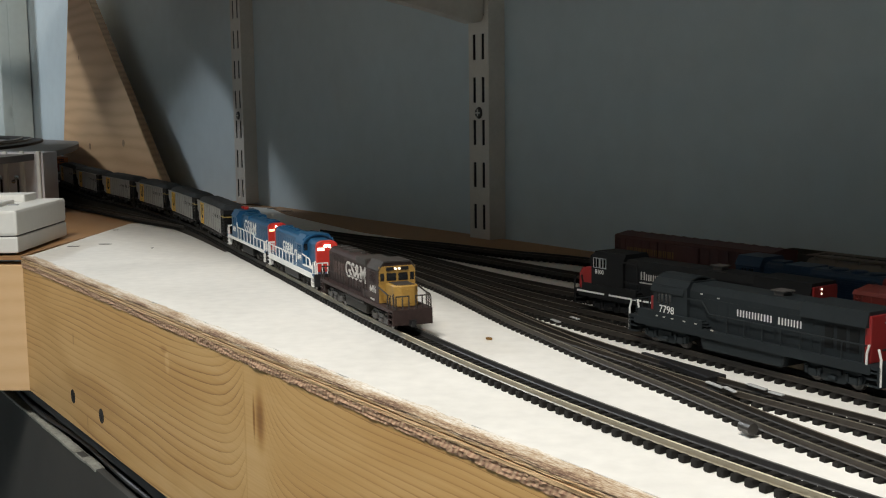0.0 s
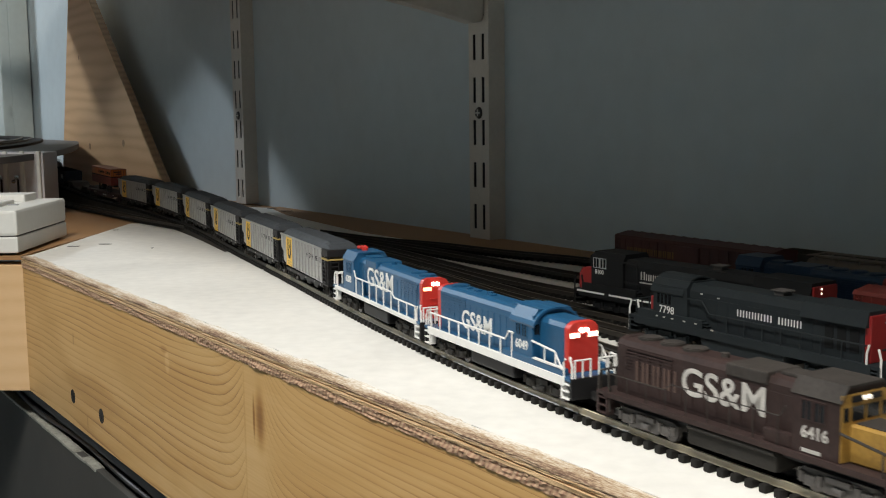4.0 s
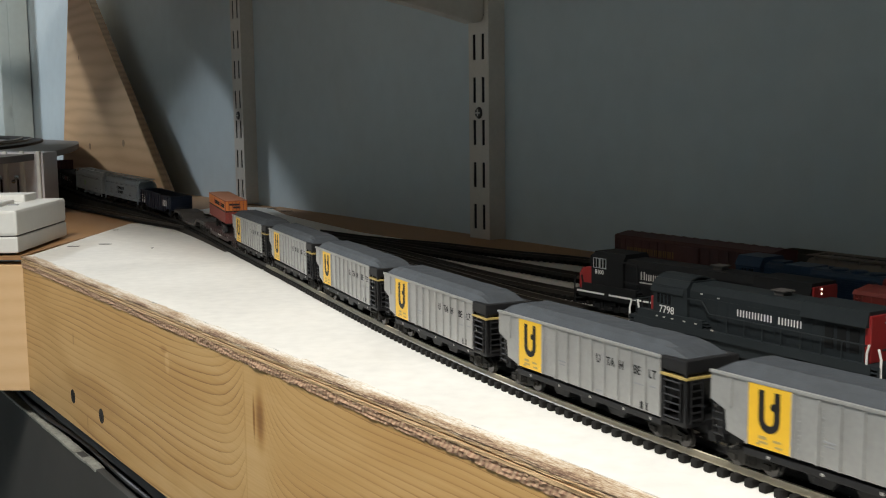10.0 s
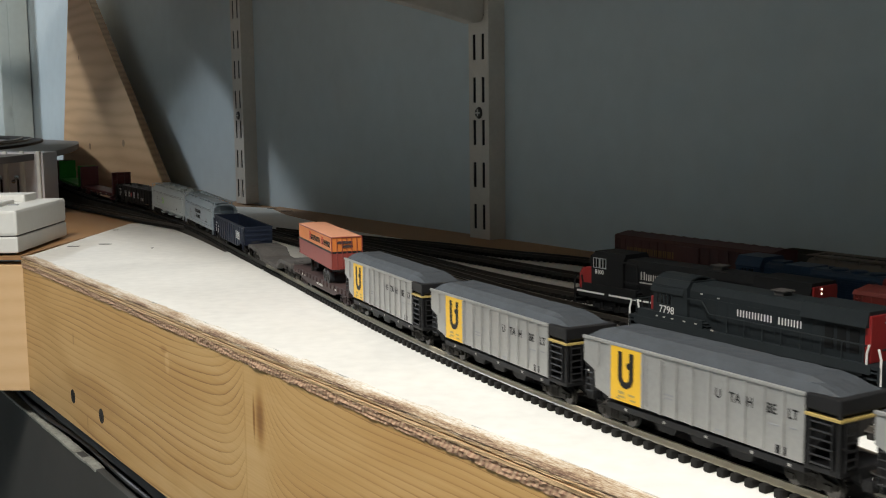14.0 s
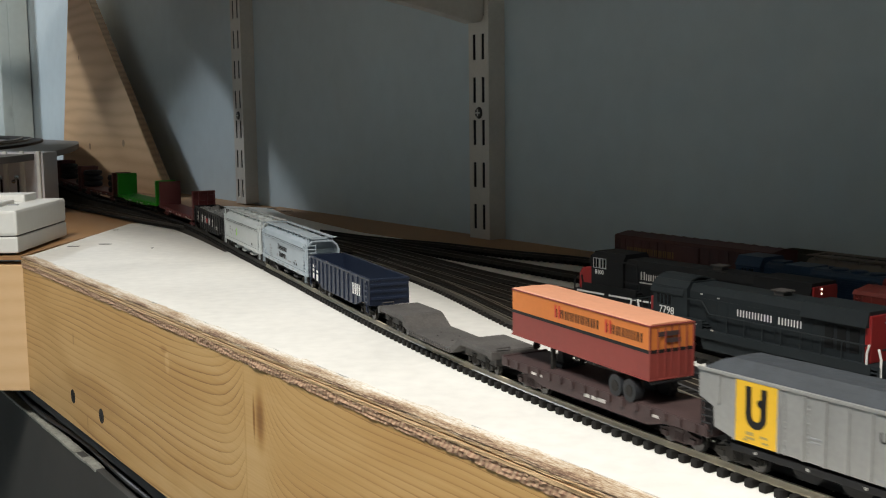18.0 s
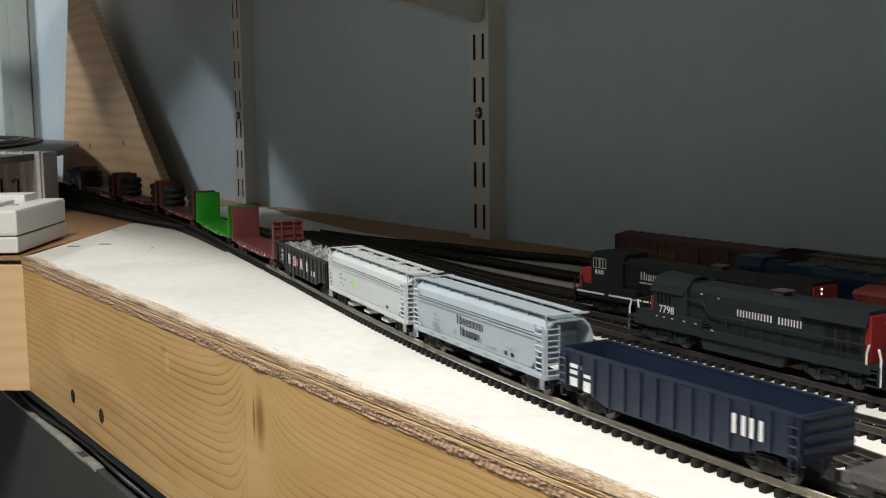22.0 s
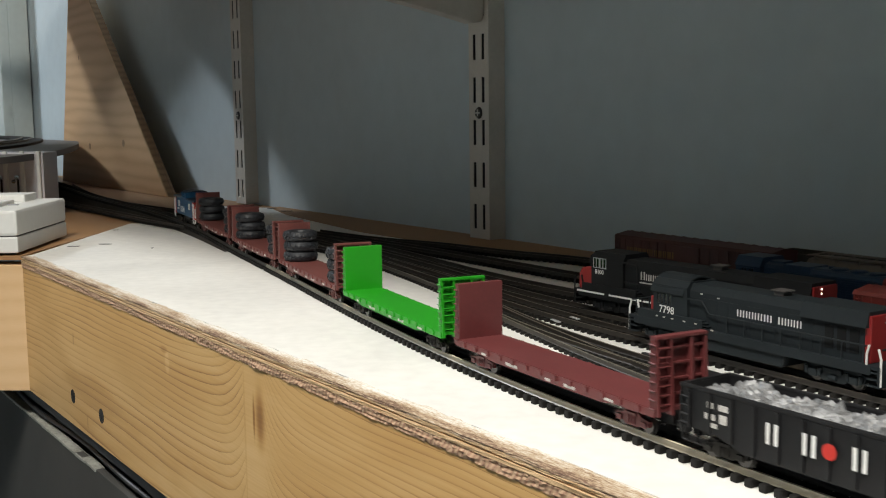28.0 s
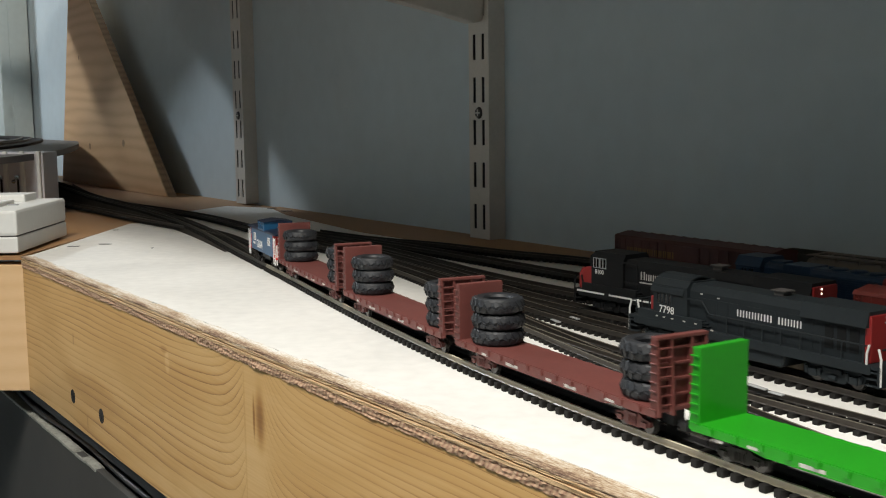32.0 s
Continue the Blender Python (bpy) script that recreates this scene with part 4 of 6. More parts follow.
# ---------------------------------------------------------------- gondola
def gondola(label, paint, L, load=False):
    car = thing("gondola", label, "gondola car", "gondolas of the train")
    W, h = 9.3, L / 2
    bm = B()
    for sg in (-1, 1):
        a, b = sorted((sg * (W - 0.8), sg * W))
        prism(bm, [(-h, 19), (h, 19), (h, 8.0), (h - 12, 8.0), (h - 22, 5.0), (-h + 22, 5.0), (-h + 12, 8.0), (-h, 8.0)], a, b)
    pieces("side_wall", bm, paint, car)
    bm = B()
    for sg in (-1, 1):
        a, b = sorted((sg * (h - 0.9), sg * h))
        box(bm, a, b, -W, W, 7.6, 19, 0.1)
        for z in (10, 13, 16):
            a2, b2 = sorted((sg * h, sg * (h + 0.6)))
            box(bm, a2, b2, -W + 0.5, W - 0.5, z, z + 1.3, 0.25)
    pieces("end_wall", bm, paint, car)
    bm = B()
    box(bm, -h, h, -W + 0.7, W - 0.7, 7.8, 8.8, 0.1)
    part("floor_plate", bm, paint, car)
    bm = B()
    n = 14
    for k in range(n):
        x = -h + 3 + (L - 6) * k / (n - 1)
        zb = 8.0 if abs(x) > h - 12 else (5.4 if abs(x) < h - 22 else 6.8)
        box(bm, x - 0.5, x + 0.5, -W - 0.6, -W, zb, 18.4, 0.2)
        box(bm, x - 0.5, x + 0.5, W, W + 0.6, zb, 18.4, 0.2)
    pieces("rib", bm, paint, car)
    bm = B()
    for y in (-W - 0.25, W - 0.9):
        box(bm, -h - 0.3, h + 0.3, y, y + 1.15, 18.6, 19.6, 0.25)
    for x in (-h - 0.4, h - 0.7):
        box(bm, x, x + 1.1, -W, W, 18.6, 19.6, 0.25)
    part("top_rail", bm, paint, car)
    bm = B()
    for sg in (-1, 1):
        ladder(bm, sg * (h - 2.2), -W - 0.75, 8, 17.5, 3.0, 4)
        tube(bm, [(sg * (h - 3.4), -W - 0.4, 8), (sg * (h - 3.4), -W - 0.4, 4.6), (sg * (h - 1.2), -W - 0.4, 4.6), (sg * (h - 1.2), -W - 0.4, 8)], 0.3)
    pieces("grab_iron", bm, paint, car)
    bm = B()
    box(bm, -h, h, -1.8, 1.8, 4.4, 7.8, 0.2)
    for x in (-20, -7, 7, 20):
        box(bm, x - 0.6, x + 0.6, -W + 1, W - 1, 5.0, 7.8)
    part("underframe", bm, BLACK, car)
    gear(car, h - 13, h + 0.8)
    return car


# ---------------------------------------------------------------- flat cars
def bulkhead_flat(label, paint, L=116.0, high=31.6):
    car = thing("bulkhead_flatcar", label, "flat car", "bulkhead flatcars of the train")
    W, h = 9.2, L / 2
    bm = B()
    box(bm, -h + 1, h - 1, -W, W, 8.4, 9.6, 0.1)
    deck_part = part("deck", bm, paint, car)
    bm = B()   # side sills, shallower over the trucks
    for sg in (-1, 1):
        a, b = sorted((sg * (W - 0.3), sg * (W + 0.35)))
        prism(bm, [(-h + 1, 9.3), (h - 1, 9.3), (h - 1, 7.2), (h - 20, 7.0), (h - 26, 6.1), (-h + 26, 6.1), (-h + 20, 7.0), (-h + 1, 7.2)], a, b)
    pieces("side_sill", bm, paint, car)
    bm = B()
    for k in range(13):
        x = -h + 8 + (L - 16) * k / 12
        box(bm, x - 0.8, x + 0.8, -W - 1.0, -W - 0.2, 7.6, 9.4, 0.2)
        box(bm, x - 0.8, x + 0.8, W + 0.2, W + 1.0, 7.6, 9.4, 0.2)
    pieces("stake_pocket", bm, paint, car)
    for sg in (-1, 1):
        bm = B()
        a, b = sorted((sg * (h - 3.6), sg * (h - 2.8)))
        box(bm, a, b, -W, W, 9.0, high - 2, 0.1)
        bk = part("bulkhead", bm, paint, car)
        bm = B()
        x0 = sg * (h - 2.8)
        for y in (-W, -4.2, 3.2, W - 1.0):
            prism(bm, [(x0, high - 2), (x0, 7.5), (x0 + sg * 3.0, 7.5), (x0 + sg * 1.6, high - 2)], y, y + 1.0)
        part("buttress", bm, paint, bk)
        bm = B()
        for z in (12.5, 17.0, 21.5, 26.0):
            a, b = sorted((x0, x0 + sg * 1.2))
            box(bm, a, b, -W + 0.4, W - 0.4, z, z + 0.7, 0.1)
        box(bm, *sorted((x0 - sg * 0.78, x0 + sg * 1.9)), -W - 0.1, W + 0.1, high - 2.6, high - 1.6, 0.2)
        for k in range(8):
            z = 9.5 + k * 2.6
            tube(bm, [(x0 - sg * 0.5, -W - 0.45, z), (x0 + sg * 2.2, -W - 0.45, z)], 0.28, 5)
        part("rung", bm, paint, bk)
        bm = B()
        for k in range(7):
            z = 10.5 + k * 2.7
            tube(bm, [(x0 + sg * 2.0, -W + 1.0, z), (x0 + sg * 2.0, -4.2, z)], 0.28, 5)
        pieces("ladder", bm, paint, bk)
    bm = B()
    box(bm, -h + 2, h - 2, -2.0, 2.0, 3.8, 8.4, 0.2)
    for x in (-24, -8, 8, 24):
        box(bm, x - 0.6, x + 0.6, -W + 1, W - 1, 5.6, 8.4)
    cyl(bm, (6, -4.5, 5.8), 1.5, 9, "x", 12)
    part("underframe", bm, BLACK, car)
    bars(car, [(-18, 7.2, 7.5, 1.0), (4, 7.0, 3.0, 0.9), (16, 7.2, 6.0, 1.0), (-36, 7.6, 3.5, 0.8), (36, 7.6, 4.5, 0.8)], FADED, -W - 0.36, "stencil")
    gear(car, h - 15, h + 0.2, GRIME if paint == GREEN else paint)
    return car


# ---------------------------------------------------------------- low flats
def depressed_flat():
    car = thing("depressed_flatcar", "empty grey-brown depressed-centre flatcar, weathered, rolling", "flat car")
    bm = B()
    out = [(-50, 9.6), (-27, 9.6), (-25, 9.2), (-18.5, 5.4), (-17, 4.9), (17, 4.9), (18.5, 5.4), (25, 9.2), (27, 9.6), (50, 9.6),
           (50, 7.4), (28, 7.4), (26, 7.0), (20, 3.2), (18, 2.6), (-18, 2.6), (-20, 3.2), (-26, 7.0), (-28, 7.4), (-50, 7.4)]
    prism(bm, out, -9.2, 9.2, bevel=0.15)
    part("deck", bm, GREYDECK, car)
    bm = B()
    for k in range(19):
        x = -18 + k * 2
        box(bm, x - 0.45, x + 0.45, -9.6, -9.0, 2.8, 4.3, 0.1)
    pieces("side_bracket", bm, GREYDECK, car)
    bm = B()
    for x, y in ((-8, 0), (2, 3), (8, -3), (-3, -4)):
        cyl(bm, (x, y, 4.92), 0.5, 0.14, "z", 12)
    pieces("tie_down", bm, GRIME, car)
    bm = B()
    for sg in (-1, 1):
        box(bm, sg * 49.5 - 1.2, sg * 49.5 + 1.2, -9.4, 9.4, 6.6, 9.3, 0.25)
        box(bm, *sorted((sg * 25.5, sg * 49)), -6.5, 6.5, 3.6, 7.4, 0.3)
        tube(bm, [(sg * 50.4, -7, 9.5), (sg * 50.4, -7, 10.6), (sg * 50.4, -2, 10.6), (sg * 50.4, -2, 9.5)], 0.3)
    pieces("end_sill", bm, GREYDECK, car)
    for x in (-43, -33, 33, 43):
        t = child("truck", cached("truck", truck_mesh, GRIME), car, mm(x, 0, 0) @ Matrix.Diagonal((0.62, 1, 1, 1)))
        for w in (-5.6, 5.6):
            child("wheelset", cached("wheelset", wheelset_mesh, WHEEL), t, mm(w, 0, 0))
    for sg, rot in ((1, 0), (-1, 180)):
        child("coupler", cached("coupler", coupler_mesh, BLACK), car, mm(sg * 50.5, 0, 0, 0, 0, rot))
    return car


def trailer_flat():
    car = thing("piggyback_flatcar", "brown weathered flatcar carrying a road trailer, rolling", "flat car")
    bm = B()
    box(bm, -52, 52, -8.8, 8.8, 8.2, 9.6, 0.15)
    part("deck", bm, BROWNCAR, car)
    bm = B()
    for sg in (-1, 1):
        a, b = sorted((sg * 8.5, sg * 9.2))
        prism(bm, [(-52, 9.4), (52, 9.4), (52, 6.6), (36, 6.4), (27, 4.2), (-27, 4.2), (-36, 6.4), (-52, 6.6)], a, b)
    pieces("side_sill", bm, BROWNCAR, car)
    bm = B()
    for k in range(16):
        x = -48 + k * 6.4
        box(bm, x - 0.8, x + 0.8, -9.9, -9.1, 7.0, 9.2, 0.2)
    pieces("stake_pocket", bm, BROWNCAR, car)
    bm = B()
    for sg in (-1, 1):
        box(bm, sg * 51.6 - 0.8, sg * 51.6 + 0.8, -9, 9, 6.4, 9.9, 0.2)
        cyl(bm, (sg * 52.6, 5.5, 11.5), 1.5, 0.4, "x", 14)
        tube(bm, [(sg * 52.6, 5.5, 8), (sg * 52.6, 5.5, 11.5)], 0.3)
    pieces("end_sill", bm, BROWNCAR, car)
    bm = B()
    box(bm, -30, -24, -3.5, 3.5, 9.6, 11, 0.3)
    prism(bm, [(-29, 11), (-25, 11), (-26, 17.0), (-28, 17.0)], -2, 2)
    part("hitch", bm, BLACK, car)
    bm = B()
    box(bm, -52, 52, -1.8, 1.8, 4.0, 8.2, 0.2)
    part("underframe", bm, BLACK, car)
    bars(car, [(-2, 6.4, 3.0, 1.1), (4, 6.4, 7.0, 1.1), (-30, 7.4, 6.5, 0.8), (30, 7.4, 5, 0.8)], FADED, -9.22, "stencil")
    gear(car, 38, 52.4, BROWNCAR)
    return car


def road_trailer():
    tr = thing("road_trailer", "orange over red-brown road trailer riding on a flatcar", "trailer")
    bm = B()
    box(bm, -40.5, 40.5, -7.6, 7.6, 0, 7.6, 0.15)
    part("lower_body", bm, OXIDE, tr, "red-brown lower half")
    bm = B()
    box(bm, -40.5, 40.5, -7.6, 7.6, 8.4, 15.4, 0.15)
    part("upper_body", bm, ORANGE, tr, "orange upper half")
    bm = B()
    box(bm, -40.6, 40.6, -7.7, 7.7, 7.5, 8.5, 0.1)
    part("band", bm, BLACK, tr, "black dividing band")
    bm = B()
    prism(bm, [(-7.5, 15.4), (-7.2, 15.75), (0, 16.0), (7.2, 15.75), (7.5, 15.4)], -40.3, 40.3, "x")
    part("roof", bm, PEACH, tr, "sun-faded orange roof")
    bm = B()
    for z in (15.15, -0.25):
        box(bm, -40.8, 40.8, -7.85, -7.45, z, z + 0.4, 0.08)
        box(bm, -40.8, 40.8, 7.45, 7.85, z, z + 0.4, 0.08)
        box(bm, 40.4, 40.8, -7.8, 7.8, z, z + 0.4, 0.08)
        box(bm, -40.8, -40.4, -7.8, 7.8, z, z + 0.4, 0.08)
    box(bm, 40.5, 40.9, -7.75, -7.35, 0, 15.4)
    box(bm, 40.5, 40.9, 7.35, 7.75, 0, 15.4)
    part("edge_rail", bm, OXIDE, tr)
    bm = B()
    box(bm, 40.5, 40.75, -0.2, 0.2, 0.3, 15, 0.05)
    for y in (-5, -2.4, 2.4, 5):
        tube(bm, [(40.95, y, 0.5), (40.95, y, 14.8)], 0.2, 5)
    part("rear_door", bm, OXIDE, tr)
    glyph_blocks(tr, [3.6, 2.6, 2.4, 2.3, 2.4, 2.2, 2.4, 2.6], -11.5, 10.2, 2.7, 0.7, BLACK, -7.62, name="first_word")
    glyph_blocks(tr, [3.4, 2.4, 2.4, 1.0, 2.2, 1.0, 2.4], 18.0, 10.2, 2.7, 0.7, BLACK, -7.62, name="second_word")
    glyph_blocks(tr, [3.4], -11.8, 10.0, 4.0, 0.5, RED, -7.66, name="red_initial")
    glyph_blocks(tr, [3.2], 17.8, 10.0, 4.0, 0.5, RED, -7.66, name="red_initial")
    bm = B()
    for y, w, z in ((-3.0, 7.5, 12.2), (-1.5, 5.0, 10.2)):
        box(bm, 40.5, 40.85, y - w / 2 + 2, y + w / 2 + 2, z, z + 1.3)
    part("rear_lettering", bm, BROWNCAR, tr)
    bm = B()
    box(bm, 10, 38, -4, 4, -2.2, 0, 0.2)
    box(bm, -38, -18, -4, 4, -1.0, 0, 0.2)
    box(bm, 40.0, 41.0, -7.2, 7.2, -1.2, -0.6, 0.1)
    part("chassis", bm, BLACK, tr)
    for y in (-5.5, 5.5):
        bm = B()
        box(bm, -17, -15.6, y - 0.7, y + 0.7, -8.0, 0, 0.15)
        box(bm, -17.6, -15.0, y - 1.2, y + 1.2, -8.3, -7.7, 0.1)
        pieces("landing_leg", bm, GRIME, tr)
    for x in (23, 30.5):
        for y in (-6.2, 6.2):
            bm = B()
            cyl(bm, (x, y, -4.9), 3.3, 2.6, "y", 24)
            w = part("tyre", bm, TYRE, tr)
            bm = B()
            cyl(bm, (x, y + math.copysign(0.9, y), -4.9), 1.7, 1.2, "y", 16)
            part("rim", bm, GRIME, w)
    return tr


def tyre_ring():
    """A chunky earthmover tyre lying flat: torus-like body with a lugged tread."""
    t = thing("earthmover_tyre", "large black lugged tyre stacked on a flatcar", "tyre", "tyres carried on the flatcars")
    bm = B()
    prof = [(8.3, 0.35), (9.0, 1.1), (9.3, 2.1), (9.3, 3.6), (9.0, 4.6), (8.3, 5.35), (7.4, 5.7), (5.4, 5.3), (4.9, 4.4), (5.2, 2.9), (4.9, 1.3), (5.4, 0.4), (7.4, 0.0)]
    seg = 36
    rings = [[bm.verts.new((r * math.cos(2 * math.pi * k / seg), r * math.sin(2 * math.pi * k / seg), z)) for r, z in prof] for k in range(seg)]
    n = len(prof)
    for k in range(seg):
        A, C = rings[k], rings[(k + 1) % seg]
        for i in range(n):
            bm.faces.new((A[i], A[(i + 1) % n], C[(i + 1) % n], C[i]))
    part("carcass", bm, TYRE, t)
    bm = B()
    for k in range(20):
        for up in (0, 1):
            a = 2 * math.pi * (k + 0.5 * up) / 20
            m = Matrix.Rotation(a, 4, "Z") @ Matrix.Translation((9.2, 0, 1.75 + 2.2 * up)) @ Matrix.Rotation(-0.35 if up else 0.35, 4, "Y") @ Matrix.Rotation(0.4 if up else -0.4, 4, "X")
            box(bm, -0.5, 0.22, -0.75, 0.75, -1.15, 1.15, 0.12, m)
    pieces("tread_lug", bm, TYRE, t)
    return t


# ---------------------------------------------------------------- locomotives
def rail_run(bm, pts, y, z_deck, r=0.36, posts=()):
    """A handrail along the points (x, z) at y, with posts down to the deck."""
    tube(bm, [(x, y, z) for x, z in pts], r)
    for x in posts:
        z = float(np.interp(x, [q[0] for q in pts], [q[1] for q in pts]))
        tube(bm, [(x, y, z_deck), (x, y, z)], r * 0.85, 5)


def window(parent, bm_frame, x0, x1, z0, z1, y, frame_mat, name="window"):
    """A glazed pane on a side with a raised frame."""
    sg = -1 if y < 0 else 1
    bm = B()
    a, b = sorted((y, y + sg * 0.10))
    box(bm, x0, x1, a, b, z0, z1)
    w = part(name, bm, GLASS, parent)
    bm = B()
    a, b = sorted((y, y + sg * 0.28))
    t = 0.35
    for q in ((x0 - t, x1 + t, z1, z1 + t), (x0 - t, x1 + t, z0 - t, z0), (x0 - t, x0, z0, z1), (x1, x1 + t, z0, z1), ((x0 + x1) / 2 - 0.2, (x0 + x1) / 2 + 0.2, z0, z1)):
        box(bm, q[0], q[1], a, b, q[2], q[3])
    part("window_frame", bm, frame_mat, w)


def end_window(parent, y0, y1, z0, z1, x, sg, frame_mat):
    bm = B()
    a, b = sorted((x, x + sg * 0.10))
    box(bm, a, b, y0, y1, z0, z1)
    part("windshield", bm, GLASS, parent)


def hood_loco(label, c, number, L=104.0, high_nose=False, name_y=-1, name_text="GS&M", name_x=0.0, name_h=8.0, name_z=14.4, name_w=0.9, cab=(37.0, 24.0, 9.5), fans=3, lit=None, white_sill=False, horn=None, group=""):
    """A four-axle road switcher, cab towards +x. c: paints for hood, cab, cab_front, nose, end, sill, rail, letters, roof."""
    car = thing("diesel_locomotive", label, "locomotive", group)
    h, HW = L / 2, 5.7
    x_cab0, x_cab1, x_nose = h - cab[0], h - cab[1], h - cab[2]
    bm = B()
    box(bm, -h + 2, h - 2, -9.2, 9.2, 8.9, 10.0, 0.15)
    part("walkway", bm, c["walk"], car)
    bm = B()
    for sg in (-1, 1):
        a, b = sorted((sg * 8.4, sg * 9.4))
        box(bm, -h + 5, h - 5, a, b, 7.2 if white_sill else 8.4, 10.05, 0.15)
    pieces("side_sill", bm, c["sill"], car)
    bm = B()   # frame and fuel tank
    box(bm, -h + 3, h - 3, -5.5, 5.5, 6.2, 9.0, 0.3)
    part("frame", bm, BLACK, car)
    bm = B()
    box(bm, -16, 15, -7.8, 7.8, 2.2, 7.6, 1.0)
    tube(bm, [(-15, -8.2, 7.4), (15, -8.2, 7.4)], 0.8, 8)
    part("fuel_tank", bm, c["tank"], car)
    # long hood with doors, louvres and a rounded roof line
    bm = B()
    prism(bm, [(-HW, 10), (-HW, 24.2), (-HW + 0.9, 25.6), (-HW + 2.6, 26.3), (HW - 2.6, 26.3), (HW - 0.9, 25.6), (HW, 24.2), (HW, 10)], -h + 9.5, x_cab0 + 0.5, "x")
    hood = part("long_hood", bm, c["hood"], car)
    x = -h + 13
    while x < x_cab0 - 3:
        for sg in (-1, 1):
            child("hood_door", cached("hood_door", lambda bm: box(bm, 0, 3.5, -0.16, 0.16, 11.2, 22.2, 0.06), c["hood"]), hood, mm(x, sg * HW, 0))
        x += 4.3
    bm = B()
    for k in range(7):
        for sg in (-1, 1):
            a, b = sorted((sg * HW, sg * (HW + 0.3)))
            box(bm, -h + 11, -h + 30, a, b, 17.6 + k * 0.95, 18.0 + k * 0.95)
    pieces("louvre", bm, c["hood"], hood)
    for k in range(fans):
        bm = B()
        xc = -h + 15 + k * 9.0
        cyl(bm, (xc, 0, 26.4), 3.6, 0.9, "z", 24)
        cyl(bm, (xc, 0, 26.9), 3.0, 0.3, "z", 24)
        part("roof_fan", bm, c["roof"], hood)
    bm = B()
    if not high_nose:
        box(bm, x_cab0 - 24, x_cab0 - 10, -HW - 0.5, HW + 0.5, 23.4, 26.8, 0.5)
    else:
        for xv in (-h + 22, -h + 29, -h + 40):
            box(bm, xv - 1.2, xv + 1.2, -1.2, 1.2, 26.2, 26.9, 0.2)
    box(bm, x_cab0 - 8.5, x_cab0 - 1, -3.2, 3.2, 26.2, 27.2, 0.3)
    cyl(bm, (x_cab0 - 30, 0, 26.8), 1.2, 1.2, "z", 14)
    part("dynamic_brake", bm, c["roof"], hood)
    bm = B()
    prism(bm, [(-HW - 0.05, 10), (-HW - 0.05, 24.3), (-HW + 0.9, 25.7), (-HW + 2.6, 26.4), (HW - 2.6, 26.4), (HW - 0.9, 25.7), (HW + 0.05, 24.3), (HW + 0.05, 10)], -h + 7.0, -h + 9.5, "x")
    rear = part("hood_end", bm, c["end"], car)
    bm = B()
    for z in (13, 15.4, 17.8):
        box(bm, -h + 6.7, -h + 7.0, -2.4, 2.4, z, z + 0.5)
    pieces("grille_bar", bm, c["end"], rear)
    bm = B()
    for y in (-0.9, 0.9):
        cyl(bm, (-h + 6.8, y, 24.0), 0.75, 0.6, "x", 14)
    pieces("headlight", bm, LAMP_WHITE if lit == "rear" else LTGREY, rear)
    bm = B()
    for y0, y1 in ((-5.2, -1.7), (1.7, 5.2)):
        box(bm, -h + 6.7, -h + 7.1, y0, y1, 21.4, 22.8, 0.1)
    pieces("number_board", bm, LAMP_AMBER if lit == "rear" else FADED, rear)
    # cab
    bm = B()
    prism(bm, [(-8.6, 10), (-8.6, 24.4), (-6.2, 28.0), (6.2, 28.0), (8.6, 24.4), (8.6, 10)], x_cab0, x_cab1, "x")
    cab = part("cab", bm, c["cab"], car)
    bm = B()
    if high_nose:   # arched roof with a visor
        arc = [(9.4 * math.sin(a), 21.6 + 7.0 * math.cos(a)) for a in [math.radians(-78 + 156 * k / 12) for k in range(13)]]
        prism(bm, arc + [(y * 0.95, z - 0.7) for y, z in arc[::-1]], x_cab0 - 1.0, x_cab1 + 1.6, "x")
    else:
        prism(bm, [(-8.9, 24.4), (-6.3, 28.4), (6.3, 28.4), (8.9, 24.4), (8.5, 24.2), (6.1, 27.8), (-6.1, 27.8), (-8.5, 24.2)], x_cab0 - 0.3, x_cab1 + 0.5, "x")
    part("cab_roof", bm, c["roof"], cab)
    for sg in (-1, 1):
        window(cab, None, x_cab0 + 3.2, x_cab0 + 5.8, 18.6, 23.2, sg * 8.6, c["cab"])
        window(cab, None, x_cab0 + 7.0, x_cab0 + 9.6, 18.6, 23.2, sg * 8.6, c["cab"])
    bm = B()
    a, b = x_cab1, x_cab1 + 0.35
    box(bm, a, b, -8.4, 8.4, 10.2, 26.2, 0.1)
    front = part("cab_front", bm, c["cab_front"], cab)
    for y0, y1 in ((-7.9, -6.0), (-4.9, -0.5), (0.5, 4.9), (6.0, 7.9)):
        end_window(front, y0, y1, 19.8, 23.2, x_cab1 + 0.35, 1, c["cab_front"])
    bm = B()
    nz = 26.4 if high_nose else 19.2
    hx = x_nose
    if high_nose:
        prism(bm, [(-HW, 10), (-HW, nz - 2.2), (-HW + 0.9, nz - 0.8), (-HW + 2.6, nz), (HW - 2.6, nz), (HW - 0.9, nz - 0.8), (HW, nz - 2.2), (HW, 10)], x_cab1 + 0.3, hx - 2.5, "x")
    else:
        w = 5.6
        prism(bm, [(x_cab1 + 0.3, -w), (hx - 2.2, -w), (hx, -w + 2.4), (hx, w - 2.4), (hx - 2.2, w), (x_cab1 + 0.3, w)], 10, nz, "z", 0.5)
    nose = part("short_hood", bm, c["nose"], car)
    bm = B()
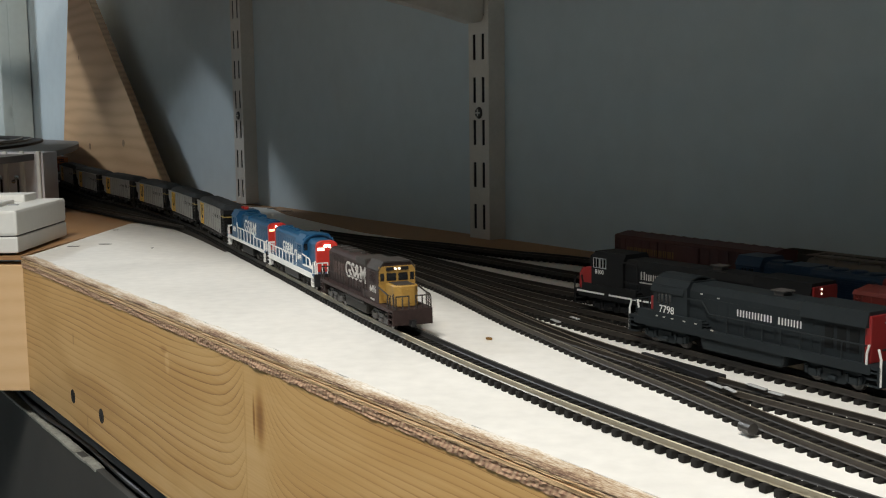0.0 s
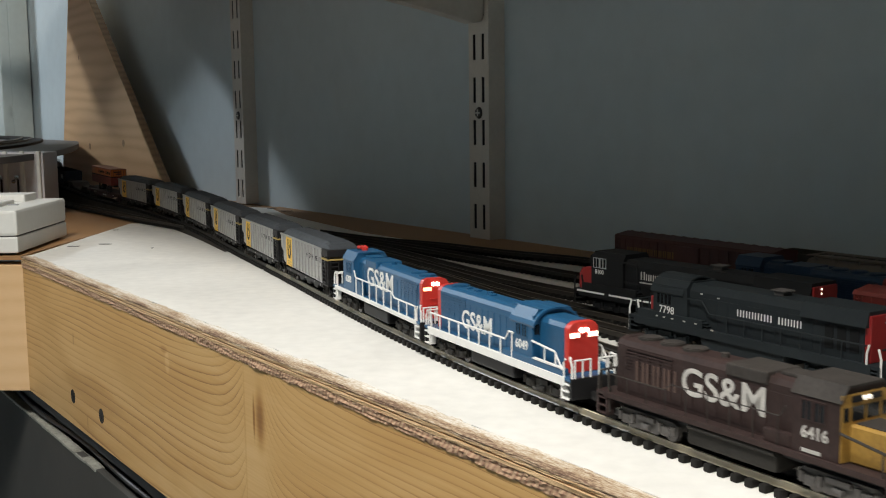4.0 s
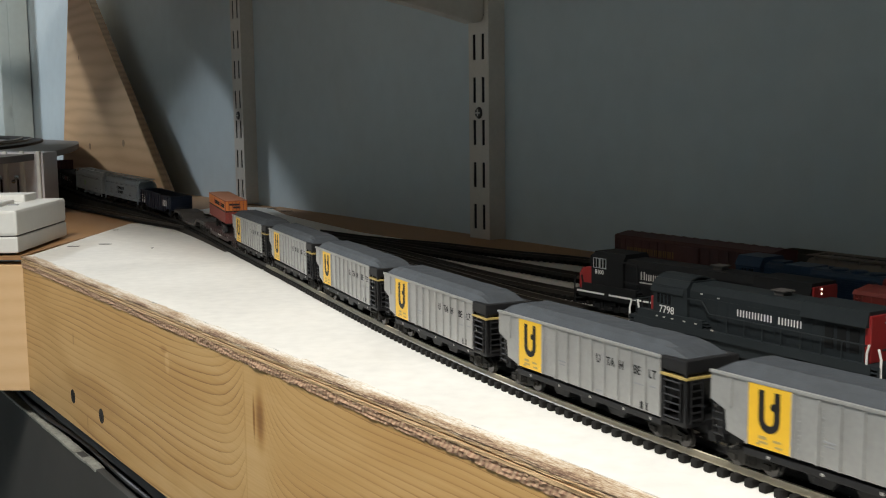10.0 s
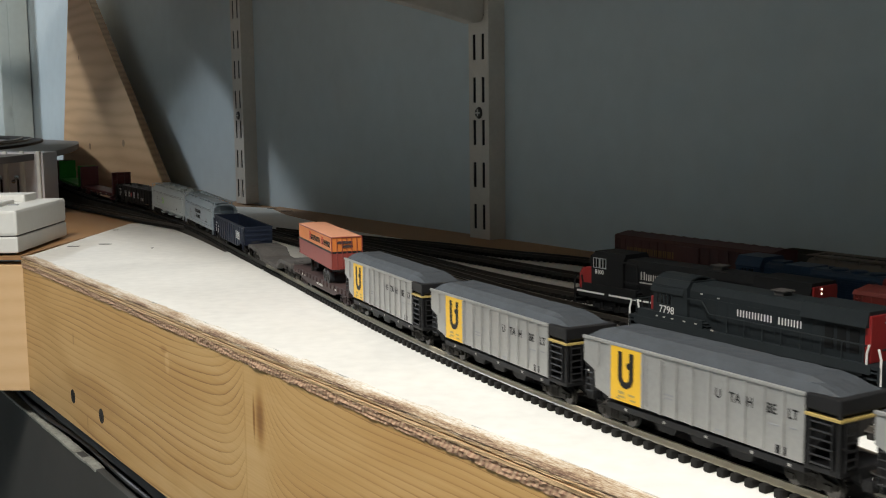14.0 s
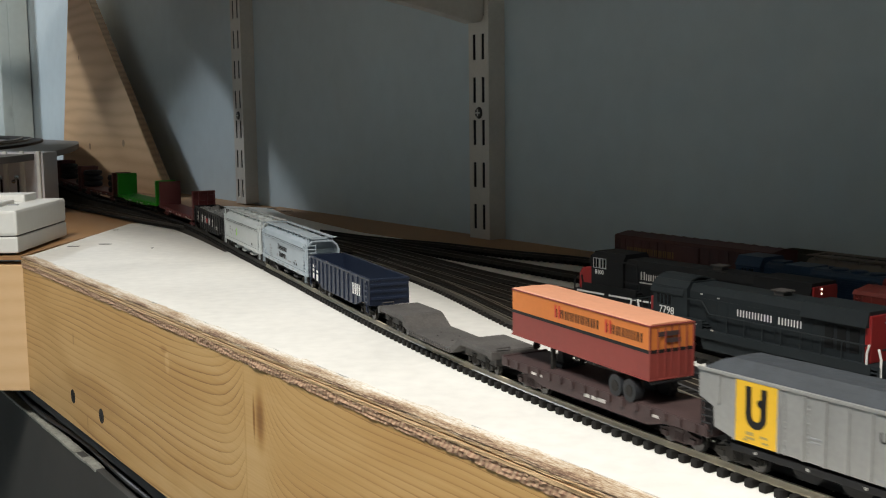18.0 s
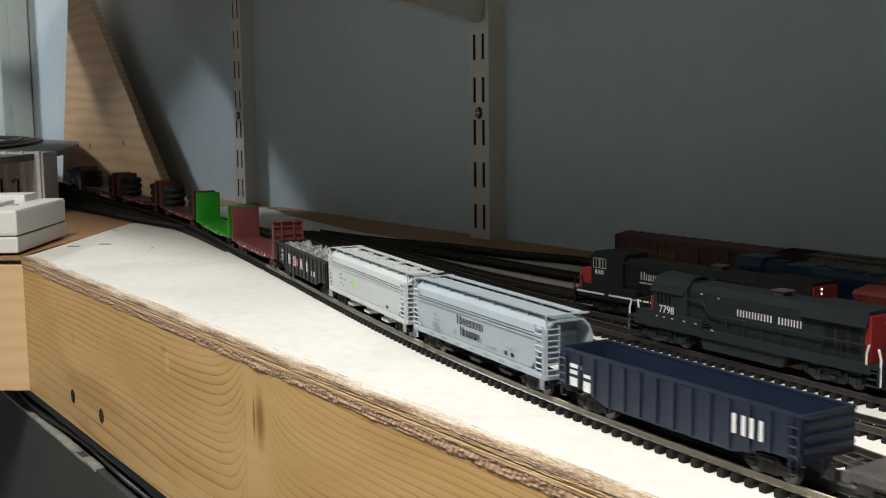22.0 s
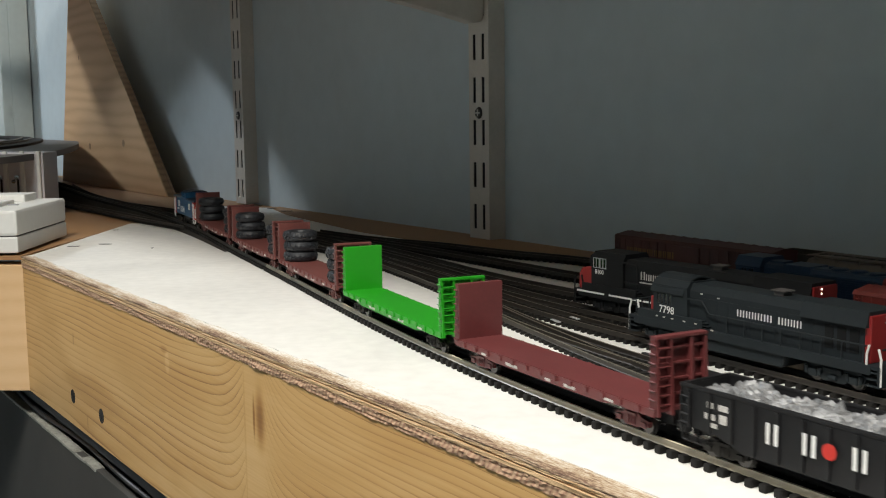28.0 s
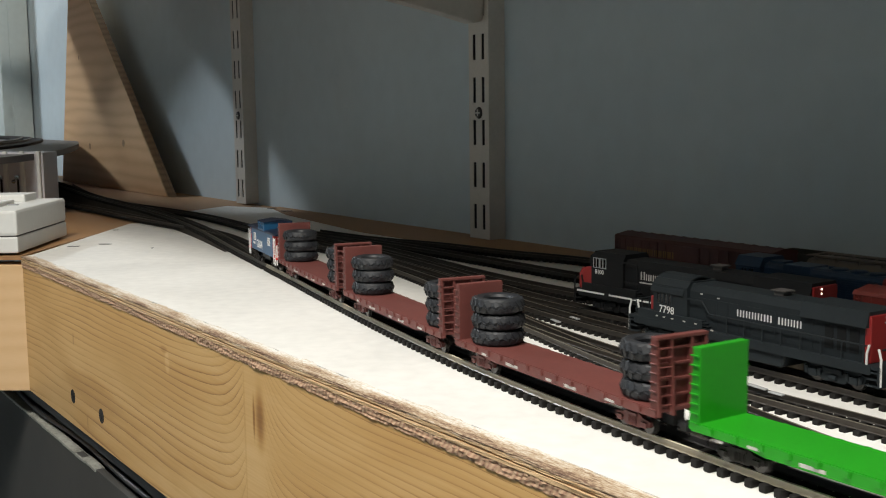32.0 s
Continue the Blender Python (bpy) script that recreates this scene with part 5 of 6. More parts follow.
    if high_nose:
        prism(bm, [(-HW - 0.05, 10), (-HW - 0.05, nz - 2.2), (-HW + 0.9, nz - 0.8), (-HW + 2.6, nz + 0.05), (HW - 2.6, nz + 0.05), (HW - 0.9, nz - 0.8), (HW + 0.05, nz - 2.2), (HW + 0.05, 10)], hx - 2.5, hx, "x", 0.3)
        part("nose_end", bm, c["end"], nose)
        zl, xl = 23.6, hx
    else:
        box(bm, x_cab1 + 1, hx - 2.0, -4.2, 4.2, nz - 0.1, nz + 0.25, 0.1)
        part("nose_top", bm, c["roof"], nose)
        bm = B()
        box(bm, hx - 0.1, hx + 0.25, -1.8, 1.8, 11.5, 17.6, 0.1)
        part("nose_door", bm, c["nose"], nose)
        zl, xl = 25.0, x_cab1 + 0.4
    bm = B()
    for y in (-0.9, 0.9):
        cyl(bm, (xl + 0.3, y, zl), 0.75 if high_nose else 0.55, 0.6, "x", 14)
    pieces("headlight", bm, (LAMP_WHITE if high_nose else LAMP_DIM) if lit in ("front", "both") else LTGREY, nose)
    bm = B()
    zb = 21.6 if high_nose else 24.6
    for y0, y1 in ((-5.2, -1.7), (1.7, 5.2)):
        box(bm, xl, xl + 0.4, y0, y1, zb - 0.3, zb + 1.2, 0.1)
    pieces("number_board", bm, LAMP_CREAM if (lit == "front" and high_nose) else BLACK, nose)
    # pilots, steps
    for sg in (-1, 1):
        bm = B()
        box(bm, *sorted((sg * (h - 2.6), sg * (h - 1.4))), -9.0, 9.0, 3.2, 10.0, 0.2)
        pil = part("pilot", bm, c["pilot"], car)
        bm = B()
        for y in (-8.0, 8.0):
            for k in range(3):
                z = 3.2 + k * 2.3
                box(bm, *sorted((sg * (h - 6.5), sg * (h - 2.4))), y - 1.5, y + 1.5, z, z + 0.45, 0.1)
            box(bm, *sorted((sg * (h - 6.7), sg * (h - 6.2))), y - 1.4, y + 1.4, 3.0, 10.0)
        pieces("step", bm, c["step"], pil)
        bm = B()
        for y in (-8.4, 8.4):
            tube(bm, [(sg * (h - 6.6), y, 4.0), (sg * (h - 6.6), y, 14.2), (sg * (h - 5.6), y, 15.6)], 0.4)
            tube(bm, [(sg * (h - 1.9), y, 4.0), (sg * (h - 1.9), y, 14.0), (sg * (h - 2.8), y, 15.8), (sg * (h - 4.2), y * 0.9, 16.2)], 0.4)
        tube(bm, [(sg * (h - 1.8), -7.4, 10), (sg * (h - 1.8), -7.4, 15.6), (sg * (h - 1.8), -1.6, 15.6), (sg * (h - 1.8), -1.6, 10)], 0.4)
        tube(bm, [(sg * (h - 1.8), 7.4, 10), (sg * (h - 1.8), 7.4, 15.6), (sg * (h - 1.8), 1.6, 15.6), (sg * (h - 1.8), 1.6, 10)], 0.4)
        for y in (-4.5, 4.5):
            tube(bm, [(sg * (h - 1.8), y, 10), (sg * (h - 1.8), y, 15.6)], 0.33, 5)
        part("end_rail", bm, c["rail"], pil)
    # side handrails
    for sg in (-1, 1):
        bm = B()
        pts = [(-h + 6.6, 15.6), (-h + 30, 15.6), (-h + 33, 17.6), (x_cab0 - 6, 17.6), (x_cab0 - 3, 17.6)] if not high_nose else [(-h + 6.6, 15.6), (x_cab0 - 4, 15.6), (x_cab0 - 1.5, 18.6), (x_cab0 + 1.5, 18.6)]
        end = pts[-1][0]
        posts = [-h + 7 + k * (end + h - 8) / 8 for k in range(9)]
        if not high_nose:
            pts = pts[:-1] + [(end - 0.5, 17.6), (x_cab0 - 1.5, 20.6)]
        rail_run(bm, pts, sg * 8.9, 10, 0.17 if c["rail"] == OLDROOF else 0.36, posts)
        part("handrail", bm, c["rail"], car)
        bm = B()
        if high_nose:
            rail_run(bm, [(x_cab1 + 0.3, 18.0), (h - 11, 17.0), (h - 6.6, 12.0)], sg * 8.9, 12.4, posts=(x_cab1 + 8, h - 10.5))
            box(bm, x_cab1 + 1.2, h - 7, *sorted((sg * 8.2, sg * 9.3)), 12.2, 12.8, 0.1)
        else:
            rail_run(bm, [(x_cab1 + 0.5, 17.5), (h - 7.0, 15.6)], sg * 8.9, 10, posts=(h - 8.0,))
        part("cab_handrail", bm, c["rail"], car)
    if high_nose:
        bm = B()
        for sg in (-1, 1):
            box(bm, x_cab0 - 6, h - 6.5, *sorted((sg * 6.6, sg * 9.0)), 9.6, 12.2, 0.2)
        pieces("battery_box", bm, c["cab"], car)
    else:
        bm = B()
        for sg in (-1, 1):
            box(bm, x_cab0 - 9, x_cab0 - 0.4, *sorted((sg * 6.4, sg * 8.4)), 10, 16.4 if horn else 13.5, 0.4)
        pieces("equipment_box", bm, c["hood"], car)
    if horn:
        bm = B()
        for y in (-1.5, 0, 1.5):
            cyl(bm, (x_cab1 - 4, y, 29.4), 0.55, 3.6, "x", 10, 0.9)
        cyl(bm, (x_cab1 - 7, 0, 28.9), 1.5, 1.2, "z", 14)
        part("beacon_and_horn", bm, horn, cab)
    rot = 0 if name_y < 0 else 180
    if name_text:
        sign(car, name_text, name_h, mm(name_x, name_y * (HW + 0.25), name_z, 0, 0, rot), c["letters"], name_w, bold=0.16)
    if number:
        sign(car, number, 3.0, mm((x_cab0 + x_cab1) / 2, name_y * 8.72, 14.2, 0, 0, rot), c["letters"], 0.95, name="road_number", bold=0.08)
    gear(car, h - 21, h - 1.2, c.get("truck"), True)
    return car


# ---------------------------------------------------------------- caboose
def caboose():
    car = thing("caboose", "blue caboose with red ends and white rails, last of the train", "caboose")
    bm = B()
    box(bm, -28, 28, -8.6, 8.6, 8, 21.5, 0.3)
    body = part("body", bm, BLUE, car)
    bm = B()
    for sg in (-1, 1):
        box(bm, *sorted((sg * 27.9, sg * 28.6)), -8.7, 8.7, 8, 21.6, 0.1)
    pieces("end_wall", bm, RED, car, "red end wall")
    bm = B()
    prism(bm, [(-9.2, 21.4), (-8.4, 22.4), (0, 23.4), (8.4, 22.4), (9.2, 21.4)], -35, 35, "x")
    part("roof", bm, DKBLUE, car)
    bm = B()
    box(bm, -8, 8, -8.9, 8.9, 21.5, 27.4, 0.3)
    cup = part("cupola", bm, BLUE, car)
    bm = B()
    prism(bm, [(-9.4, 27.3), (0, 28.6), (9.4, 27.3)], -8.8, 8.8, "x")
    part("cupola_roof", bm, DKBLUE, cup)
    for x in (-5, 1):
        window(cup, None, x, x + 4, 23.2, 26.2, -8.9, BLUE)
    for x in (-20, 16):
        window(body, None, x, x + 4.4, 14.5, 18.5, -8.6, WHITE)
    bm = B()
    for sg in (-1, 1):
        box(bm, *sorted((sg * 28, sg * 36)), -8.8, 8.8, 7.6, 8.8, 0.15)
    pieces("platform", bm, RED, car)
    bm = B()
    for sg in (-1, 1):
        for y in (-8.2, 8.2):
            tube(bm, [(sg * 35.6, y, 4.4), (sg * 35.6, y, 16), (sg * 35.6, y * 0.3, 16)], 0.4)
        for k in range(5):
            tube(bm, [(sg * 35.6, -7.5, 9.5 + k * 2.6), (sg * 35.6, -3.5, 9.5 + k * 2.6)], 0.35, 5)
        ladder(bm, sg * 32, -8.8, 4, 20, 3.4, 6)
    pieces("end_railing", bm, WHITE, car)
    sign(car, "GS&M", 5.0, mm(-6, -8.66, 10.2), WHITE, 0.8, bold=0.02)
    bars(car, [(-20, 12.2, 6, 1.4)], WHITE, -8.62, "road_number")
    bm = B()
    box(bm, -36, 36, -2, 2, 4.4, 8, 0.2)
    box(bm, -10, 10, -6, 6, 4.4, 8, 0.3)
    part("underframe", bm, BLACK, car)
    gear(car, 23, 36.2)
    return car


# ---------------------------------------------------------------- the running train
P_OLD = dict(hood=MAROON, cab=MAROON, cab_front=GOLD, nose=GOLD, end=MAROON, sill=MAROON, walk=MAROON, tank=GRIME, rail=OLDROOF, letters=FADED, roof=OLDROOF, pilot=MAROON, step=MAROON, truck=GREYDECK)
P_BLUE = dict(hood=BLUE, cab=BLUE, cab_front=BLUE, nose=RED, end=RED, sill=WHITE, walk=BLUE, tank=BLACK, rail=WHITE, letters=WHITE, roof=BLUE, pilot=BLACK, step=WHITE)
P_HIGH = dict(P_BLUE, nose=BLUE)
loco_a = hood_loco("weathered maroon and yellow diesel locomotive leading the train", P_OLD, "6416", 108, cab=(34.0, 20.0, 7.0), name_x=-5.2, name_z=15.2, name_h=7.6, name_w=1.10, lit="front", group="locomotives of the train")
glyph_blocks(loco_a, [3.7, 3.7, 3.6, 3.5], -38.8, 14.6, 6.0, 0.7, GHOST, -5.95, name="ghost_lettering")
bars(loco_a, [(26, 11.0, 5.5, 0.9)], FADED, -8.62, "stencil")
runs(loco_a, 3.5948, 0.030)
loco_b = hood_loco("blue and white high-hood diesel locomotive with red ends", P_HIGH, "6049", 106, high_nose=True, cab=(38.0, 25.0, 8.0), name_x=-14.5, name_z=13.4, name_h=6.6, name_w=0.96, fans=1, lit="front", white_sill=True, group="locomotives of the train")
runs(loco_b, 3.4788, 0.028)
loco_c = hood_loco("blue diesel locomotive with red ends and white handrails", P_BLUE, "6208", 114.5, cab=(31.5, 16.5, 6.0), name_y=1, name_x=-2.2, name_z=15.5, name_h=8.3, name_w=1.12, fans=2, lit="rear", horn=RED, group="locomotives of the train")
runs(loco_c, 3.3675, 0.031, pose(0, 0, 0, 0, 0, 180))

hop = coal_hopper()
hoppers = [hop] + [copy_thing(hop, Matrix()) for k in range(5)]
for k, ob in enumerate(hoppers):
    runs(ob, 3.2562 - 0.10216 * k, 0.036)

flat = stretch(trailer_flat(), 0.957)
runs(flat, 2.6519, 0.038)
trailer = stretch(road_trailer(), 0.94)
runs(trailer, 2.6523, 0.038, mm(-10, -0.5, 17.3, 0, 0, -3.2))
runs(stretch(depressed_flat(), 1.045), 2.5430, 0.038)
gon_blue = gondola("empty dark blue gondola car, rolling", DKBLUE, 95.5)
glyph_blocks(gon_blue, [4.6, 4.4], 25.5, 10.2, 5.2, 1.4, WHITE, -9.9, name="white_initials")
bars(gon_blue, [(-40, 14.6, 5.5, 1.2), (-41, 12.6, 3.6, 1.2), (-41, 9.6, 3.6, 2.6), (-34.5, 12.4, 3.2, 1.0), (-34.5, 9.2, 3.4, 3.2)], WHITE, -9.32, "stencil")
runs(gon_blue, 2.4318, 0.035)
runs(covered_hopper("light grey covered hopper car with dark lettering, rolling", GREYHOP, 99.5, name_blocks=True), 2.3265, 0.035)
runs(covered_hopper("off-white covered hopper car with a lime emblem, rolling", WHITEHOP, 104.0, logo=LIME, hatches=True), 2.2172, 0.038)
gon_black = gondola("black gondola car heaped with grey scrap metal, rolling", BLACK, 103.0)
glyph_blocks(gon_black, [3.6, 3.8], -22, 10.0, 5.4, 7.4, WHITE, -9.9, name="white_initials")
glyph_blocks(gon_black, [3.8, 1.6], 3.0, 10.0, 5.4, 8.6, WHITE, -9.9, name="white_initials")
bm = B()
cyl(bm, (-3.4, -9.95, 12.6), 2.0, 0.1, "y", 20)
part("round_badge", bm, RED, gon_black)
bars(gon_black, [(-41, 15.4, 2.2, 1.6), (-36.5, 15.4, 3.2, 1.6), (-41, 12.4, 3.6, 1.6), (-36.5, 12.4, 2.6, 2.4), (-40, 10.2, 3.0, 1.2), (26, 10, 7, 2.6)], FADED, -9.35, "stencil")
bm = B()   # scrap: a crumpled heap
nx, ny = 90, 18
for j in range(ny + 1):
    for i in range(nx + 1):
        x, y = -50 + 100 * i / nx, -8.2 + 16.4 * j / ny
        e = min((50 - abs(x)) / 5, (8.4 - abs(y)) / 2.0, 1.0)
        z = 15.5 + e * (3.2 + 2.6 * noise.noise(Vector((x * 0.09, y * 0.14, 3))) + 1.9 * noise.noise(Vector((x * 0.45, y * 0.5, 7)))) + 1.5 * noise.noise(Vector((x * 0.95, y * 0.95, 1)))
        bm.verts.new((x, y, z))
bm.verts.ensure_lookup_table()
for j in range(ny):
    for i in range(nx):
        a = j * (nx + 1) + i
        bm.faces.new((bm.verts[a], bm.verts[a + 1], bm.verts[a + nx + 2], bm.verts[a + nx + 1]))
part("scrap_load", bm, SCRAP, gon_black, "heap of crumpled grey scrap")
runs(gon_black, 2.1100, 0.038)

runs(bulkhead_flat("empty red-brown bulkhead flatcar, rolling", REDBROWN), 1.9922, 0.043)
runs(bulkhead_flat("empty bright green bulkhead flatcar, rolling", GREEN), 1.8664, 0.043)
tyred = bulkhead_flat("red-brown bulkhead flatcar loaded with stacks of tyres, rolling", REDBROWN2)
first_tyre = tyre_ring()
tyres_made = 0
for k, centre in enumerate((1.7392, 1.6132, 1.4865)):
    car = tyred if k == 0 else copy_thing(tyred, Matrix())
    runs(car, centre, 0.043)
    for x in (-43.0, 44.2):
        for n in range(3):
            t = first_tyre if tyres_made == 0 else copy_thing(first_tyre, Matrix())
            tyres_made += 1
            runs(t, centre, 0.043, mm(x + 0.3 * math.sin(7 * n + k), 0.4 * math.cos(5 * n + x), 9.6 + 5.75 * n, 0, 0, 23 * n + 11 * k))
runs(caboose(), 1.3850, 0.023)


# ---------------------------------------------------------------- parked stock in the yard
DARKGREY = plain("dark_grey_loco_paint", (0.0185, 0.024, 0.0275), 0.65, spec=0.22, vary=0.15, scale=200)
CHARCOAL = plain("charcoal_loco_paint", (0.0095, 0.010, 0.011), 0.65, spec=0.22, vary=0.2, scale=200)
SCARLET = plain("scarlet_nose_paint", (0.27, 0.018, 0.018), 0.45, vary=0.12, scale=200)
BOXRED = plain("red_brown_boxcar_paint", (0.075, 0.018, 0.014), 0.55, vary=0.2, scale=150)
OCHRE = plain("ochre_lettering", (0.20, 0.10, 0.02), 0.6, vary=0.3, scale=300)
TAN = plain("tan_grey_roof_paint", (0.17, 0.14, 0.115), 0.6, vary=0.2, scale=150)
DULLRED = plain("dull_red_boxcar_paint", (0.16, 0.022, 0.016), 0.55, vary=0.2, scale=150)
BLUE_SHADE = plain("shaded_blue_loco_paint", (0.007, 0.03, 0.07), 0.5, vary=0.2, scale=200)
OLIVE = plain("dark_olive_roof", (0.03, 0.03, 0.02), 0.6, vary=0.2, scale=150)


def ge_loco(label, paint, number, L, six=False, wide=False, lamps=False, sill=None, letters=None, front_rail=None):
    """A hood locomotive with a broad engine hood; cab and short nose towards +x."""
    car = thing("diesel_locomotive", label, "locomotive", "locomotives parked in the yard")
    h, HW = L / 2, 7.2
    x0, x1, xn = (h - 33, h - 13, h - 3.6) if wide else (h - 34, h - 15.5, h - 10.5)
    bm = B()
    box(bm, -h + 2, h - 2, -9.2, 9.2, 8.8, 10, 0.15)
    part("walkway", bm, paint, car)
    bm = B()
    for sg in (-1, 1):
        box(bm, -h + 5, h - 5, *sorted((sg * 8.6, sg * 9.4)), 6.9, 10.05, 0.15)
    pieces("side_sill", bm, paint, car)
    if sill:
        bm = B()
        for sg in (-1, 1):
            for a, b in ((h - 52, h - 25), (h - 22, h - 4)):
                box(bm, a, b, *sorted((sg * 9.4, sg * 9.55)), 8.9, 9.7)
        pieces("sill_stripe", bm, sill, car, "white sill stripe")
    bm = B()
    prism(bm, [(-21, 8), (21, 8), (19, 2.2), (-19, 2.2)], -8.2, 8.2, bevel=0.5)
    part("fuel_tank", bm, paint, car)
    bm = B()
    prism(bm, [(-HW, 10), (-HW, 23.4), (-HW + 1.6, 26.2), (HW - 1.6, 26.2), (HW, 23.4), (HW, 10)], -h + 9, x0 + 0.4, "x")
    hood = part("engine_hood", bm, paint, car)
    x = -h + 24
    while x < x0 - 4:
        for sg in (-1, 1):
            child("hood_door", cached("broad_hood_door", lambda bm: box(bm, 0, 4.6, -0.15, 0.15, 11, 21.5, 0.06), paint), hood, mm(x, sg * HW, 0))
        x += 5.5
    bm = B()   # radiator wings and grilles at the rear
    prism(bm, [(-9.0, 21.8), (-HW, 26.9), (HW, 26.9), (9.0, 21.8)], -h + 7.5, -h + 34, "x")
    part("radiator_wing", bm, paint, hood)
    bm = B()
    for k in range(3):
        for sg in (-1, 1):
            box(bm, -h + 11 + k * 5, -h + 14.6 + k * 5, *sorted((sg * HW, sg * (HW + 0.22))), 12.5, 20.5, 0.1)
    pieces("grille", bm, CHARCOAL, hood)
    bm = B()
    box(bm, -14, -9.5, -2.2, 2.2, 26.1, 27.8, 0.3)
    box(bm, -15, -8.5, -2.8, 2.8, 27.6, 28.2, 0.2)
    part("exhaust_stack", bm, GREYDECK, hood)
    bm = B()
    box(bm, -h + 6.6, -h + 9, -HW - 0.05, HW + 0.05, 10, 25.6, 0.5)
    rear = part("hood_end", bm, SCARLET, car, "scarlet hood end")
    bm = B()
    for z in (22.8, 24.6):
        cyl(bm, (-h + 6.5, 3.0 if lamps else 0, z), 0.35, 0.4, "x", 12)
    pieces("marker_lamp", bm, LAMP_CREAM if lamps else LTGREY, rear)
    # cab
    bm = B()
    if wide:
        prism(bm, [(-8.8, 10), (-8.8, 24.6), (-6.6, 28.2), (6.6, 28.2), (8.8, 24.6), (8.8, 10)], x0, x1, "x")
    else:
        prism(bm, [(-8.7, 10), (-8.7, 24.2), (-6.8, 26.6), (6.8, 26.6), (8.7, 24.2), (8.7, 10)], x0, x1, "x")
    cab = part("cab", bm, paint, car)
    bm = B()
    if wide:
        prism(bm, [(x1 - 0.5, 28.2), (x1 + 3.6, 25.5), (x1 + 3.6, 19.5), (x1 - 0.5, 19.5)], -6.4, 6.4, bevel=0.2)
    else:      # arched roof with sun visors down both sides
        arc = [(9.6 * math.sin(a), 20.6 + 7.6 * math.cos(a)) for a in [math.radians(-84 + 168 * k / 14) for k in range(15)]]
        prism(bm, arc + [(y * 0.95, z - 0.6) for y, z in arc[::-1]], x0 + 1.5, x1 + 0.8, "x")
    part("cab_roof", bm, paint, cab)
    for sg in (-1, 1):
        if wide:
            window(cab, None, h - 22.3, h - 19.0, 21.2, 25.2, sg * 8.8, LTGREY)
            window(cab, None, h - 18.0, h - 14.7, 21.2, 25.2, sg * 8.8, LTGREY)
        else:
            window(cab, None, h - 25.6, h - 22.0, 16.8, 23.4, sg * 8.7, paint)
            window(cab, None, h - 21.3, h - 17.8, 16.8, 23.4, sg * 8.7, paint)
    for y0, y1 in ((-5.6, -0.6), (0.6, 5.6)):
        end_window(cab, y0, y1, 20.0, 23.6, (x1 + 3.6) if wide else x1, 1, paint)
    bm = B()
    if wide:
        prism(bm, [(x1, 10), (x1, 21.0), (xn - 2.0, 20.0), (xn, 17.0), (xn, 10)], -8.0, 8.0, bevel=0.6)
    else:
        box(bm, x1, xn, -5.6, 5.6, 10, 18.4, 0.7)
    nose = part("short_hood", bm, SCARLET, car, "scarlet nose")
    bm = B()
    for y in (-0.9, 0.9):
        cyl(bm, (xn + 0.1, y, 14.5), 0.7, 0.5, "x", 12)
    pieces("headlight", bm, LTGREY, nose)
    for sg in (-1, 1):
        bm = B()
        box(bm, *sorted((sg * (h - 2.6), sg * (h - 1.4))), -9, 9, 3, 10, 0.2)
        pil = part("pilot", bm, paint, car)
        bm = B()
        for y in (-8, 8):
            for k in range(3):
                box(bm, *sorted((sg * (h - 6.5), sg * (h - 2.4))), y - 1.4, y + 1.4, 3.2 + 2.2 * k, 3.7 + 2.2 * k, 0.1)
        pieces("step", bm, paint, pil)
        bm = B()
        for y in (-8.6, 8.6):
            tube(bm, [(sg * (h - 1.6), y, 3.6), (sg * (h - 1.6), y, 12.5), (sg * (h - 2.6), y, 15.8)], 0.42)
            tube(bm, [(sg * (h - 7.0), y, 8.0), (sg * (h - 7.0), y, 13.5), (sg * (h - 6.2), y, 16.5)], 0.42)
        part("corner_rail", bm, front_rail or paint, pil)
        bm = B()
        tube(bm, [(sg * (h - 1.6), -8, 15.6), (sg * (h - 1.6), 8, 15.6)], 0.36)
        for y in (-5, -2, 2, 5):
            tube(bm, [(sg * (h - 1.6), y, 10), (sg * (h - 1.6), y, 15.6)], 0.33, 5)
        part("end_rail", bm, paint, pil)
    for sg in (-1, 1):
        bm = B()
        pts = [(-h + 7, 16.2), (x0 - 12, 16.2), (x0 - 8, 20.6), (x0 - 0.5, 20.6)] if not wide else [(-h + 7, 16.4), (x0 - 1, 16.4)]
        rail_run(bm, pts, sg * 9.0, 10, 0.3, [-h + 8 + k * 8.4 for k in range(int((x0 + h - 14) / 8.4))])
        if wide:
            tube(bm, [(x0 - 9, sg * 9.0, 24.5), (x0 - 9, sg * 9.0, 10), (x0 - 9, sg * 9.0, 24.5), (x0, sg * 9.0, 25.0)], 0.35)
        part("handrail", bm, paint, car)
    bm = B()
    for k in range(3):
        box(bm, x0 - 12.5 + k * 1.0, x0 - 9.0 + k * 1.0, -9.2, -6.5, 10.2 + k * 1.0, 10.5 + k * 1.0)
        box(bm, x0 - 12.5 + k * 1.0, x0 - 9.0 + k * 1.0, 6.5, 9.2, 10.2 + k * 1.0, 10.5 + k * 1.0)
    box(bm, x0 - 8.5, h - 7, -9.25, -6.4, 9.8, 13.2, 0.2)
    box(bm, x0 - 8.5, h - 7, 6.4, 9.25, 9.8, 13.2, 0.2)
    pieces("cab_step", bm, paint, car)
    if number:
        sign(car, number, 2.0 if wide else 3.0, mm(h - 18.2 if wide else h - 23.0, (8.85 if wide else 8.75), 18.2 if wide else 13.2, 0, 0, 180), letters or WHITE, 1.0, name="road_number", bold=0.012)
